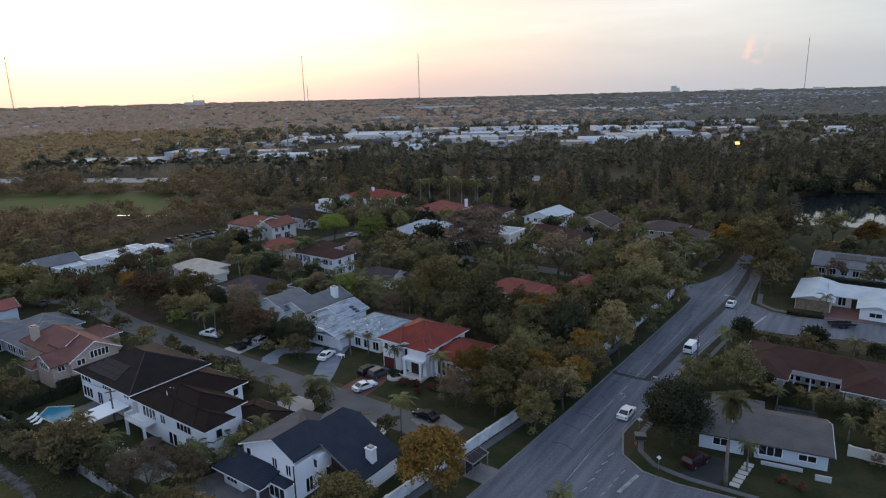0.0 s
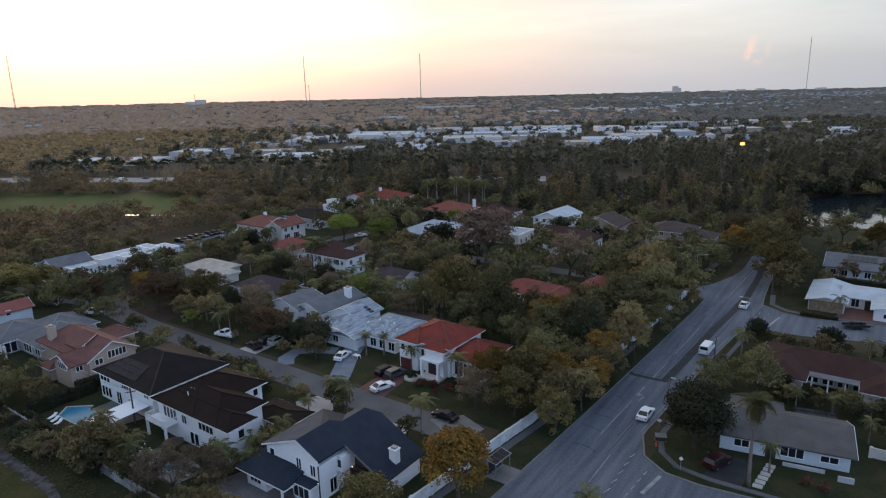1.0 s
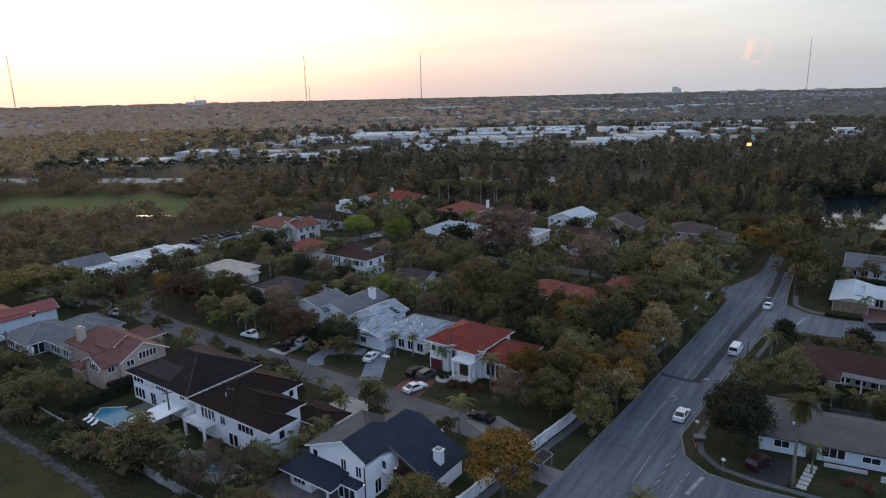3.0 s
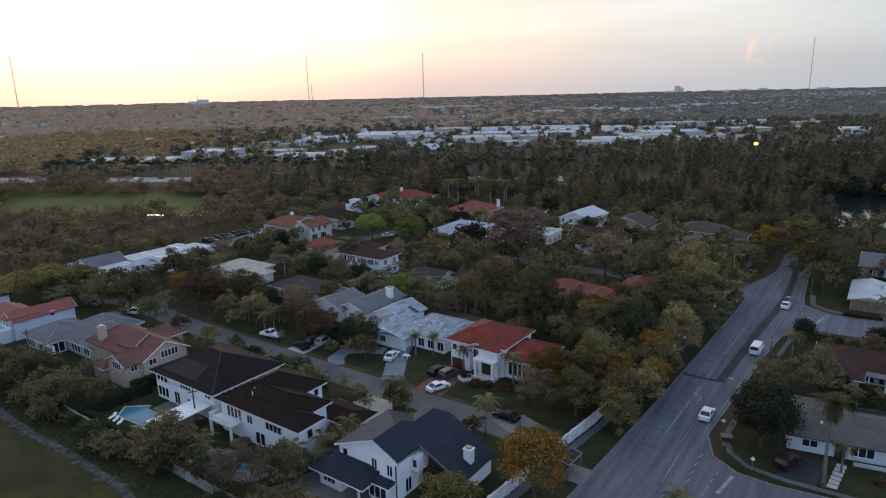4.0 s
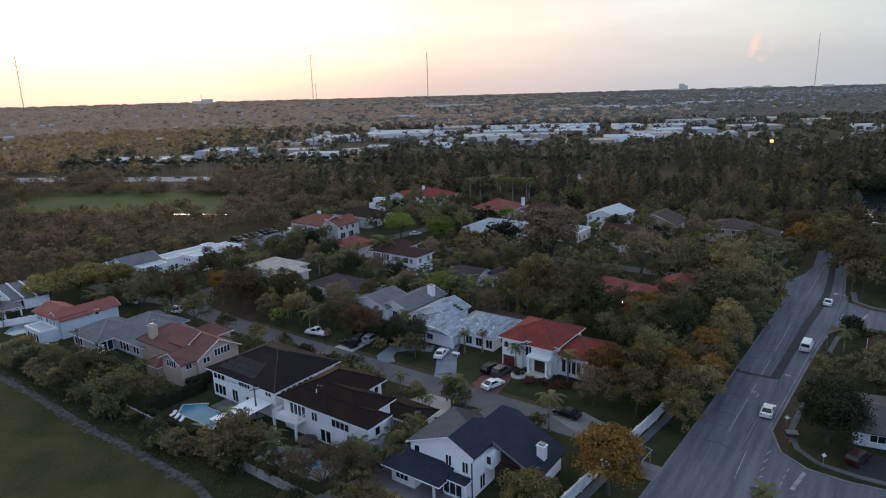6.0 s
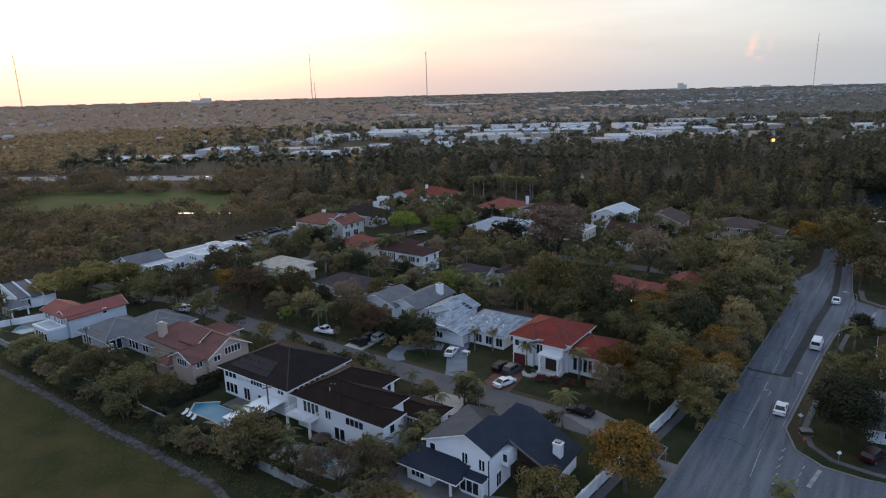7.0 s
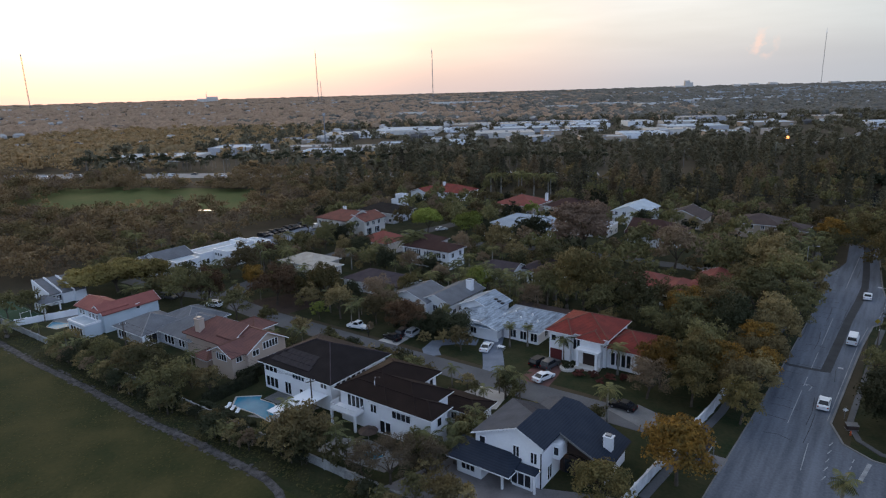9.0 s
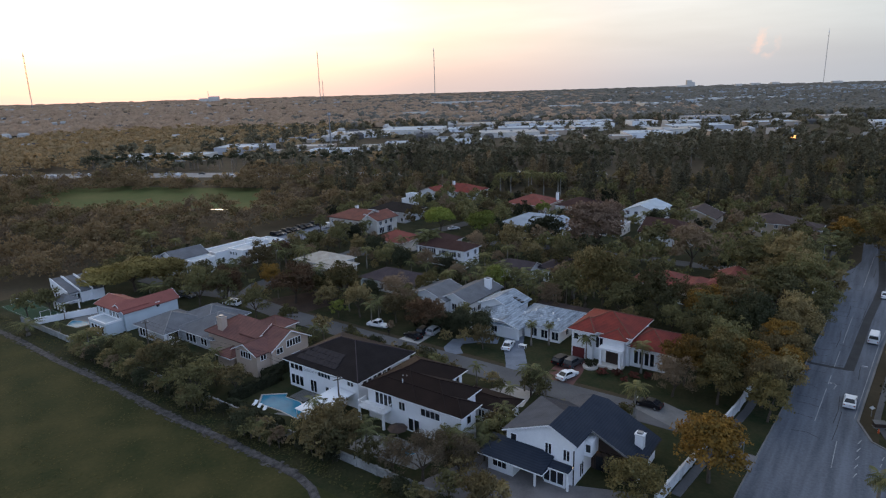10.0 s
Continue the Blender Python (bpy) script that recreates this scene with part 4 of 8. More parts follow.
h.posts([(-158.0, 47.0), (-156.2, 47.2)], 0, 2.8, 0.22)

# pale blue house with a salmon roof and its pool cabana
h = House("house", "pale blue two-storey house with salmon tiled roof", wall=PALE_BLUE, roof=R_SALMON, overhang=0.5)
h.block(-180.6, -175.2, 47.0, 60.8, 4.7, "y", "gg", 0.58, front=6)
h.block(-186.47, -176.0, 46.2, 53.0, 5.4, "x", "gh", 0.42, clear=False)
h.row("S", -184.6, 1.5, 2, 46.18, 3.6, 1.0, 1.5, 2)
h.row("S", -180.0, 1.7, 3, 46.18, 3.4, 1.1, 1.3, 2)
h.row("S", -184.6, 1.7, 4, 46.18, 0.4, 1.2, 2.0, 2)
h.win("E", 55.5, -175.18, 3.8, 0.9, 1.2)
h.block(-183.5, -175.5, 42.5, 46.3, 3.0, "flat", roof=R_WHITE, clear=False)
h.row("S", -181.8, 1.5, 4, 42.48, 0.5, 1.1, 1.8)

# white house with steep grey gables at the far end of the wall
h = House("house", "white two-storey house with steep grey gables and pavilion", roof=R_GREY, overhang=0.3)
for k in range(3):
    y0, x0, x1 = 49.0 + 3.0 * k, -219.0 + 0.8 * k, -209.2 + 0.8 * k
    h.box("wall", x0, x1, y0, y0 + 3.0, -0.3, 3.1, WHITE)
    part("roof", slab([(x0 - 0.3, y0 + 0.12, 5.7), (x1 + 0.4, y0 + 0.12, 3.2), (x1 + 0.4, y0 + 2.9, 3.2), (x0 - 0.3, y0 + 2.9, 5.7)]), R_GREY, h.ob)
    prof = [(x0, 3.0), (x1, 3.0), (x1, 3.6), (x0 + 0.5, 6.0), (x0, 6.0)]
    for y in (y0 - 0.1, y0 + 2.91):
        v = [(p, q, z) for q in (y, y + 0.2) for p, z in prof]
        part("parapet", Geo().add(v, [(0, 1, 2, 3, 4), (9, 8, 7, 6, 5)] + [(i, 5 + i, 5 + (i + 1) % 5, (i + 1) % 5) for i in range(5)]), WHITE, h.ob)
h.block(-209.6, -203.6, 45.2, 49.4, 2.6, "x", "hh", 0.6, walls=False, clear=False)
h.posts([(-209.4, 45.4), (-207.5, 45.4), (-205.7, 45.4), (-203.8, 45.4), (-203.8, 49.2)], 0, 2.6, 0.16)
h.win("S", -217.4, 48.88, 3.4, 0.8, 1.1)
h.row("S", -216.4, 1.8, 3, 48.98, 0.4, 1.1, 1.9)
h.row("E", 50.5, 0.9, 2, -209.18, 0.5, 1.2, 2.0, 2)

# red-roofed white villa on the street
h = House("house", "white two-storey villa with red barrel-tile roof", roof=R_RED, cap=CAP_LIGHT, overhang=0.7)
h.block(-80.2, -68.4, 92.0, 103.4, 6.2, "x", "hh", 0.40, front=7)
h.block(-80.17, -75.6, 90.9, 98.0, 6.2, "x", "hh", 0.38, clear=False)
h.block(-73.4, -69.0, 90.6, 98.0, 5.9, "y", "hh", 0.40, clear=False)
h.block(-69.6, -61.6, 92.6, 103.0, 4.3, "x", "hh", 0.40)
h.win("S", -79.2, 90.88, 4.0, 0.9, 1.2, 1)
h.win("S", -77.4, 90.88, 4.0, 0.9, 1.2, 1)
h.door("S", -78.6, 90.86, 2.6, 2.2, RED_DOOR, "garage_door")
h.row("S", -75.0, 0.8, 2, 91.98, 2.6, 0.65, 2.6)
# flat dark panel, painted shade of a recessed entrance
h.box("porch_recess", -72.6, -69.9, 90.5, 90.62, 0.5, 3.6, DARK_WOOD, "dark panel for the shaded entrance under the porch")
h.posts([(-73.2, 89.2), (-69.3, 89.2)], 0, 3.7, 0.24, WHITE)
h.box("porch_roof", -73.6, -68.8, 88.9, 90.6, 3.7, 4.1, WHITE)
h.box("step", -73.6, -68.8, 88.6, 90.6, 0, 0.5, CREAM)
h.row("S", -67.2, 1.05, 4, 92.58, 0.8, 0.75, 2.6)
h.win("E", 97.5, -61.58, 1.2, 1.6, 1.8, 2)
h.win("E", 99.5, -68.38, 4.4, 1.3, 1.2, 2)
h.win("E", 94.0, -68.98, 4.0, 0.8, 1.2)

# weathered pale-tiled house
h = House("house", "white single-storey house with weathered pale tile roof", roof=R_PALE, overhang=0.7)
h.block(-106.6, -94.0, 91.95, 103.4, 3.0, "x", "hh", 0.36, front=5)
h.block(-107.3, -98.7, 98.4, 106.2, 4.5, "y", "gg", 0.40)
h.block(-97.4, -85.0, 95.2, 108.0, 3.0, "x", "hh", 0.36)
h.block(-101.1, -93.4, 91.9, 98.4, 2.9, "y", "gh", 0.29, clear=False, walls=False)
h.box("wall", -101.1, -97.9, 91.9, 92.3, -0.3, 3.9, WHITE)
h.box("carport_back", -97.9, -93.5, 95.0, 95.2, -0.3, 3.2, GREY_WALL)
h.posts([(-93.6, 92.1)], -0.1, 3.0, 0.3, WHITE)
part("gable_beam", Geo().add([(-98.0, 91.9, 2.7), (-93.5, 91.9, 2.7), (-93.5, 91.9, 3.0), (-97.25, 91.9, 4.1), (-98.0, 91.9, 3.9), (-98.0, 92.1, 2.7), (-93.5, 92.1, 2.7), (-93.5, 92.1, 3.0), (-97.25, 92.1, 4.1), (-98.0, 92.1, 3.9)],
                             [(0, 1, 2, 3, 4), (9, 8, 7, 6, 5)] + [(i, 5 + i, 5 + (i + 1) % 5, (i + 1) % 5) for i in range(5)]), WHITE, h.ob)
h.win("S", -99.5, 91.88, 1.0, 1.5, 1.3, 2)
h.row("S", -91.2, 2.6, 3, 95.18, 0.6, 1.5, 1.8, 2)
h.win("E", 99.0, -84.98, 0.9, 1.2, 1.3, 2)
h.win("E", 103.5, -84.98, 0.9, 1.2, 1.3, 2)
h.win("S", -104.0, 91.93, 0.9, 1.6, 1.3, 2)
h.box("rear_roof", -98.0, -82.4, 109.0, 112.4, 2.6, 2.8, R_COCOA, "low flat brown roof at the back")
SKYLIGHT = mat("skylight_acrylic", (0.02, 0.022, 0.026), (0.035, 0.036, 0.04), 0.6)
h.box("rear_wall", -97.6, -82.8, 109.3, 112.1, -0.3, 2.6, WHITE)
for k in range(3):
    z = 6.42 - 0.40 * (2.2 + k * 0.9)
    h.box("skylight", -100.8 + k * 0.9, -100.1 + k * 0.9, 102.6, 103.6, z - 0.25, z + 0.1, SKYLIGHT)
for k in range(5):
    x, y = -95.0 + k * 2.1, 98.0 + (k % 2) * 1.6
    z = 3.0 + 0.36 * (y - 94.5)
    h.box("roof_vent", x - 0.15, x + 0.15, y - 0.15, y + 0.15, z - 0.2, z + 0.35, TRIM)

# grey house with the white chimney
h = House("house", "white two-storey house with grey shingle roof and chimney", -3.8, 0.8, roof=R_GREY, overhang=0.6)
h.block(-124.0, -112.5, 95.5, 105.0, 3.9, "y", "gg", 0.34, front=3)
h.block(-115.0, -106.5, 97.0, 112.0, 3.9, "y", "gg", 0.40)
h.chimney(-107.8, 108.0, 3.5, 7.0, 1.6, 1.2, WHITE)
h.row("S", -121.0, 2.4, 3, 95.48, 0.4, 1.3, 2.0, 2)
h.row("E", 99.0, 2.6, 2, -106.48, 0.6, 1.2, 1.6, 2)
h.win("S", -110.8, 96.98, 1.6, 1.3, 1.4, 2)
h.win("E", 102.5, -106.48, 2.5, 1.3, 1.3, 2)


def simple_house(label, x0, x1, y0, y1, eave, roof, wall=WHITE, axis="x", ends="hh", slope=0.42, wing=None, cap=None, chimney=None, front=6.0, oh=0.6):
    """A house of a main block and one wing with windows all along the sides that show."""
    q = House("house", label, wall=wall, roof=roof, cap=cap, overhang=oh)
    q.block(x0, x1, y0, y1, eave, axis, ends, slope, front=front)
    if wing:
        q.block(*wing[:4], wing[4], wing[5], wing[6], slope, front=front)
    floors = [0.6] + ([3.6] if eave > 4.6 else [])
    for z in floors:
        n = max(2, int((x1 - x0) / 3.2))
        for k in range(n):
            q.win("S", x0 + (x1 - x0) * (k + 0.5) / n, y0 - 0.02, z, 1.3 if k % 2 else 1.0, 1.6 if z < 1 else 1.3, 2)
        n = max(2, int((y1 - y0) / 4.0))
        for k in range(n):
            q.win("E", y0 + (y1 - y0) * (k + 0.5) / n, x1 + 0.02, z, 1.1, 1.4, 2)
    if chimney:
        q.chimney(*chimney, 1.1, 1.0, WHITE)
    return q


simple_house("cream single-storey house with beige flat-tile roof", -183, -168, 107, 118, 3.0, R_BEIGE, CREAM, "x", "hh", 0.34, (-172, -162, 104.5, 113, 3.0, "y", "hh"))
simple_house("white single-storey house with plum-grey shingle roof", -151, -135, 103, 114, 3.0, R_PLUM, WHITE, "x", "hh", 0.40, (-141, -131, 104.5, 112, 3.0, "x", "hg"))
q = simple_house("white two-storey house with maroon-brown roof and long windows", -153.4, -135.4, 132.9, 141.3, 5.8, R_MAROON, WHITE, "x", "hh", 0.40, (-156.2, -146.8, 136.0, 148.4, 5.7, "y", "hh"))
q.row("S", -151.4, 3.6, 2, 132.86, 3.3, 2.9, 2.0, 4)
q.row("S", -142.6, 2.9, 2, 132.86, 3.5, 2.5, 1.6, 3)
q.row("S", -151.4, 3.6, 2, 132.86, 0.3, 2.9, 2.2, 4)
simple_house("cream single-storey house with faded red tile roof", -177, -163.6, 136.6, 148, 4.2, R_REDB, CREAM, "y", "hh", 0.40)
q = simple_house("cream villa with terracotta tile roof and side wings", -214, -197, 152, 166, 6.0, R_VILLA, CREAM, "x", "hg", 0.38, (-203, -192, 156, 168, 5.6, "y", "gg"), chimney=(-206, 160, 7, 9.6))
q.row("E", 158.0, 3.2, 3, -191.96, 3.5, 1.3, 1.5, 2)
q.row("E", 158.6, 4.6, 2, -191.96, 0.2, 2.6, 2.3, 3)
q.row("S", -200.6, 2.6, 3, 155.96, 3.4, 1.1, 1.5, 2)
q = House("house", "narrow white stair tower behind the dark-roofed house", wall=WHITE, roof=R_WHITE)
q.block(-217.6, -213.4, 205.4, 209.6, 6.8, "flat")
q.block(-220.6, -217.7, 205.8, 209.4, 4.2, "flat")
q.win("S", -215.4, 205.38, 4.2, 0.8, 1.3)
simple_house("dark-roofed house with grey walls behind the villa", -216, -196, 178, 192, 4.6, R_BLACK, GREY_WALL, "x", "hh", 0.36)
simple_house("white house with pale blue-grey gable roof", -151, -131, 178, 196, 4.4, R_ICE, WHITE, "x", "hg", 0.40, (-138, -127, 182, 196, 4.0, "y", "gg"))
q = simple_house("white house with dark grey shingle roof", -112.0, -101.0, 137.6, 148, 3.2, R_PLUM, WHITE, "x", "hg", 0.42, (-124.5, -112.2, 131.6, 139.2, 3.2, "x", "hg"))
q.block(-108.8, -105.2, 133.9, 141, 3.0, "y", "gh", 0.35, clear=False)
q.row("S", -107.6, 1.2, 2, 133.88, 0.8, 0.9, 1.8)
q.row("E", 133.2, 1.6, 3, -112.18, 0.8, 0.9, 1.2)
simple_house("white house with red tile roof near the pine wood", -222, -200, 234, 250, 4.6, R_RED, WHITE, "x", "hh", 0.36, (-228, -218, 230, 240, 4.2, "y", "gg"), chimney=(-214, 240, 6, 8.6))
simple_house("peach house with faded red tile roof near the pine wood", -171, -152, 218, 236, 4.6, R_REDB, PEACH, "x", "hh", 0.36, chimney=(-152, 232, 5, 8.4))
simple_house("white house with brown tile roof near the pine wood", -149, -132, 224, 240, 4.4, R_MAROON, WHITE, "x", "hh", 0.36)
simple_house("white house with bright white metal roof", -118, -105, 223, 241, 5.2, R_WHITE, WHITE, "y", "gg", 0.36, (-114, -104, 226, 234, 5.0, "x", "gg"))
simple_house("white house with dark brown steep roof", -102, -84, 195, 211, 3.6, R_MAROON, WHITE, "x", "gh", 0.45, (-96, -88, 191, 200, 3.4, "y", "gg"))
simple_house("tan house with brown tile roof among palms", -99, -84, 226, 240, 4.0, R_COCOA, TAN, "y", "gg", 0.40)
simple_house("tan two-storey house with cocoa-brown hipped roof", -72, -57, 222, 236, 5.2, R_COCOA, TAN, "x", "hh", 0.36, (-60, -49, 221, 231, 4.4, "x", "hh"))
q = simple_house("white house with red tile roofs hidden by trees", -84, -70.6, 137.2, 148, 3.5, R_REDB, WHITE, "x", "hh", 0.42, (-66.2, -57.6, 143, 156, 4.0, "y", "hg"), front=3)
q.block(-71.2, -65.6, 134.4, 147, 3.6, "y", "hh", 0.45, front=3)
q.row("S", -69.8, 1.4, 3, 134.38, 0.3, 1.2, 2.2)
for x in (-70.6, -66.2):
    q.box("wall_lamp", x - 0.08, x + 0.08, 134.2, 134.34, 2.3, 2.5, LAMP_ON, "lit wall lamp")
simple_house("low white-roofed house behind bare trees", -128, -110, 196, 208, 3.6, R_ICE, CREAM, "flat")

# white modern flat-roofed houses
h = House("house", "white two-storey house with grey gables at the street bend", roof=R_GREY, overhang=0.5)
h.block(-217, -208.4, 80.6, 92, 5.2, "y", "gg", 0.45)
h.block(-219.5, -212.6, 79.2, 88, 4.4, "y", "gh", 0.45)
h.block(-208.3, -202.6, 83.0, 91, 4.6, "flat", roof=R_WHITE)
h.row("S", -211.2, 1.0, 2, 80.58, 3.3, 0.8, 1.3)
h.row("S", -218.0, 1.6, 2, 79.18, 0.5, 1.1, 1.9, 2)
h.row("E", 81.8, 0.95, 3, -208.38, 3.4, 0.75, 1.4)
h.row("E", 84.6, 1.4, 4, -202.58, 3.2, 0.6, 0.6)
h.row("S", -206.8, 1.6, 2, 82.98, 0.5, 1.1, 2.0)
h = House("house", "white modern flat-roofed house with parapets", roof=R_WHITE)
h.block(-214.5, -206.9, 94, 112, 4.4, "flat")
h.block(-206.8, -199.4, 99, 108.5, 5.0, "flat")
h.block(-211.0, -203.0, 108.6, 112.4, 5.6, "flat")
h.row("S", -205.6, 1.4, 3, 98.98, 3.4, 0.8, 0.9)
h.row("S", -213.0, 2.2, 3, 93.98, 0.6, 1.4, 2.0, 2)
h.row("E", 100.6, 2.4, 3, -199.38, 3.2, 1.2, 1.4, 2)
h.row("E", 95.0, 1.6, 2, -206.88, 1.0, 1.0, 1.6)
h = House("house", "white modern house with stepped flat roofs", roof=R_WHITE)
h.block(-213, -204.0, 113, 120, 4.0, "flat")
h.row("E", 114.6, 2.2, 3, -203.98, 1.0, 1.2, 1.6, 2)
g = Geo().prism([(-226.5, 126), (-214.6, 121), (-212.6, 126), (-211.4, 134), (-210.6, 150), (-214.2, 158), (-228.4, 165), (-227.6, 140)], -0.2, 0.05)
structure("parking_court", g, PAVER_GREY, "pale grey paved parking court behind the houses", "parking court")
keep_clear(-230, -209, 121, 166)

# ranch house on the corner, taupe shingles
h = House("house", "white single-storey ranch house with taupe shingle roof", -19.0, 94.2, wall=PALE_BLUE, roof=R_TAUPE, turn=10.3, overhang=0.7)
h.block(0, 17.2, 0, 10.4, 2.75, "x", "gg", 0.36, front=5)
h.block(1.8, 8.6, 5.2, 13.6, 2.6, "y", "gh", 0.30)
h.win("S", 3.0, -0.02, 1.0, 2.0, 1.1, 2)
h.win("S", 9.8, -0.02, 0.8, 3.0, 1.4, 3)
h.win("S", 14.6, -0.02, 1.0, 2.2, 0.9, 2)
h.door("S", 7.0, -0.04, 1.4, 2.2, DARK_WOOD)
h.box("planter", 8.6, 14.0, -1.7, -1.35, 0, 0.5, GREY_WALL, "low pale planter wall")
h.box("planter", 15.4, 17.4, -3.1, -2.9, 0, 0.9, GREY_WALL, "low pale garden wall")
h.box("roof_vent", 4.4, 4.7, 2.4, 2.7, 3.6, 4.2, TRIM)
# brown ranch house
h = House("house", "low ranch house with maroon-brown roof and porch", wall=CREAM, roof=R_MAROON, overhang=0.8)
h.block(-18.4, 4.0, 126.5, 136.5, 2.8, "x", "hh", 0.36, front=4)
h.block(-18.2, -11.0, 121.0, 132.0, 2.8, "y", "hh", 0.36)
h.block(-1.5, 6.5, 121.5, 132.0, 2.8, "y", "hh", 0.36)
h.box("porch_roof", -11.2, -1.2, 123.4, 126.6, 2.62, 2.78, R_GREY, "grey flat porch roof")
h.posts([(-9.6 + k * 2.6, 123.7) for k in range(4)], 0, 2.6, 0.12)
h.row("S", -9.6, 2.4, 4, 126.48, 0.5, 1.6, 1.9, 2)
# white metal roofed ranch
h = House("house", "ranch house with white metal roof and stone gable", wall=CREAM, roof=R_WHITE, overhang=0.8)
h.block(-15.2, -7.6, 172.6, 190.0, 2.9, "y", "gg", 0.24, front=4)
h.block(-8.0, 22.0, 179.0, 190.0, 2.9, "x", "gg", 0.24)
h.block(-1.6, 5.0, 171.4, 182.0, 2.9, "y", "gg", 0.24, wall=WHITE)
h.box("stone_wall", -15.0, -7.8, 172.4, 172.56, 0, 2.7, mat("rubble_stone", (0.30, 0.22, 0.15), (0.14, 0.10, 0.075), 0.9, 1.6, 5.0, 0.6), "rough brown rubble stone facing")
h.win("S", 1.6, 171.38, 0.9, 2.4, 1.0, 2)
h.win("S", -5.6, 178.98, 0.5, 1.6, 2.0, 2)
# dark board on the closed wall stands in for the shaded carport
h.box("carport_opening", -3.6, -1.7, 178.9, 178.97, 0, 2.4, DARK_WOOD)
# grey ranch with solar panels
h = House("house", "pale ranch house with solar panels on grey roof", wall=PALE_BLUE, roof=R_GREY, overhang=0.7)
h.block(-14.5, 26.0, 208.0, 222.0, 3.0, "x", "gg", 0.36, front=4)
h.row("S", -12.5, 2.8, 6, 207.98, 0.7, 1.4, 1.6, 2)
for k in range(13):
    x = -9.6 + k * 1.25 + (1.2 if k > 5 else 0)
    z0, z1 = 3.0 + 0.36 * 4.0 + 0.1, 3.0 + 0.36 * 6.6 + 0.1
    part("solar_panel", Geo().add([(x, 211.3, z0), (x + 1.15, 211.3, z0), (x + 1.15, 213.9, z1), (x, 213.9, z1), (x, 211.3, z0 + 0.06), (x + 1.15, 211.3, z0 + 0.06), (x + 1.15, 213.9, z1 + 0.06), (x, 213.9, z1 + 0.06)],
                                  [(3, 2, 1, 0), (4, 5, 6, 7), (0, 1, 5, 4), (1, 2, 6, 5), (2, 3, 7, 6), (3, 0, 4, 7)]), SOLAR, h.ob)

# ---- trees ----
rng = np.random.default_rng(11)


def mesh_np(name, v, q, material):
    """A mesh from arrays of corners and of faces with equally many corners."""
    me = bpy.data.meshes.new(name)
    n, k = q.shape
    me.vertices.add(len(v))
    me.vertices.foreach_set("co", v.astype(np.float32).ravel())
    me.loops.add(n * k)
    me.loops.foreach_set("vertex_index", q.astype(np.int32).ravel())
    me.polygons.add(n)
    me.polygons.foreach_set("loop_start", np.arange(0, n * k, k, dtype=np.int32))
    me.materials.append(material)
    me.update(calc_edges=True)
    return me


def cards(pos, normal, length, width, r, loose=0.55):
    """Small leaf sprays: a bent kite of two triangles at each place, facing roughly along the normal."""
    n = len(pos)
    nrm = normal + r.normal(0, loose, (n, 3))
    nrm /= np.linalg.norm(nrm, axis=1)[:, None] + 1e-9
    t = np.cross(nrm, r.normal(0, 1, (n, 3)))
    t /= np.linalg.norm(t, axis=1)[:, None] + 1e-9
    b = np.cross(nrm, t)
    ln = (length * r.uniform(0.6, 1.35, n))[:, None]
    wd = (width * r.uniform(0.6, 1.35, n))[:, None]
    v = np.stack([pos - t * ln / 2, pos + b * wd / 2 - nrm * wd * 0.15, pos + t * ln / 2, pos - b * wd / 2 - nrm * wd * 0.15], 1)
    return v.reshape(-1, 3), np.arange(4 * n).reshape(n, 4)


def unit(n, r):
    d = r.normal(0, 1, (n, 3))
    return d / np.linalg.norm(d, axis=1)[:, None]


def crown_points(r, n, radius, height, centre, lobes, lobe=0.42, flat=False):
    """Places and outward ways on the many small tufts of an uneven crown."""
    lobes, lobe = int(lobes * 2.4), lobe * 0.62
    d = unit(lobes, r)
    if flat:
        d[:, 2] = np.abs(d[:, 2]) * 0.5 - 0.1
    else:
        d[:, 2] = np.where(d[:, 2] < -0.5, -d[:, 2], d[:, 2])
    a = np.arctan2(d[:, 1], d[:, 0])
    bulge = 1 + 0.16 * np.sin(2 * a + r.uniform(0, 6)) + 0.10 * np.sin(3 * a + r.uniform(0, 6))
    c = d * np.array([radius, radius, height]) * (r.uniform(0.12, 1.0, lobes) ** 0.45 * 0.80 * bulge)[:, None] + np.array([0, 0, centre])
    size = lobe * r.uniform(0.55, 1.35, lobes)
    k = r.choice(lobes, n, p=size ** 2 / np.sum(size ** 2))
    w = unit(n, r)
    w[:, 2] = np.where(w[:, 2] < -0.45, -w[:, 2], w[:, 2])
    shell = (r.uniform(0.12, 1.15, n) ** 0.6)[:, None]
    p = c[k] + w * np.array([radius, radius, height * 0.8]) * size[k][:, None] * shell
    return p, w, c, size


def bough_geo(r, height, spread, thick, limbs):
    g = Geo()
    lean = r.normal(0, 0.25, 2)
    fork = height * 0.42
    g.tube([(0, 0, -0.3), (lean[0] * 0.4, lean[1] * 0.4, fork * 0.5), (lean[0], lean[1], fork)], [thick * 1.25, thick * 0.95, thick * 0.8], 7)
    for k in range(limbs):
        a = 2 * math.pi * (k + r.uniform(0, 0.6)) / limbs
        s = spread * r.uniform(0.5, 0.9)
        g.tube([(lean[0], lean[1], fork - 0.1), (lean[0] + s * 0.45 * math.cos(a), lean[1] + s * 0.45 * math.sin(a), fork + (height - fork) * 0.45),
                (lean[0] + s * math.cos(a), lean[1] + s * math.sin(a), height * r.uniform(0.85, 1.05))], [thick * 0.6, thick * 0.38, thick * 0.12], 5)
    return g


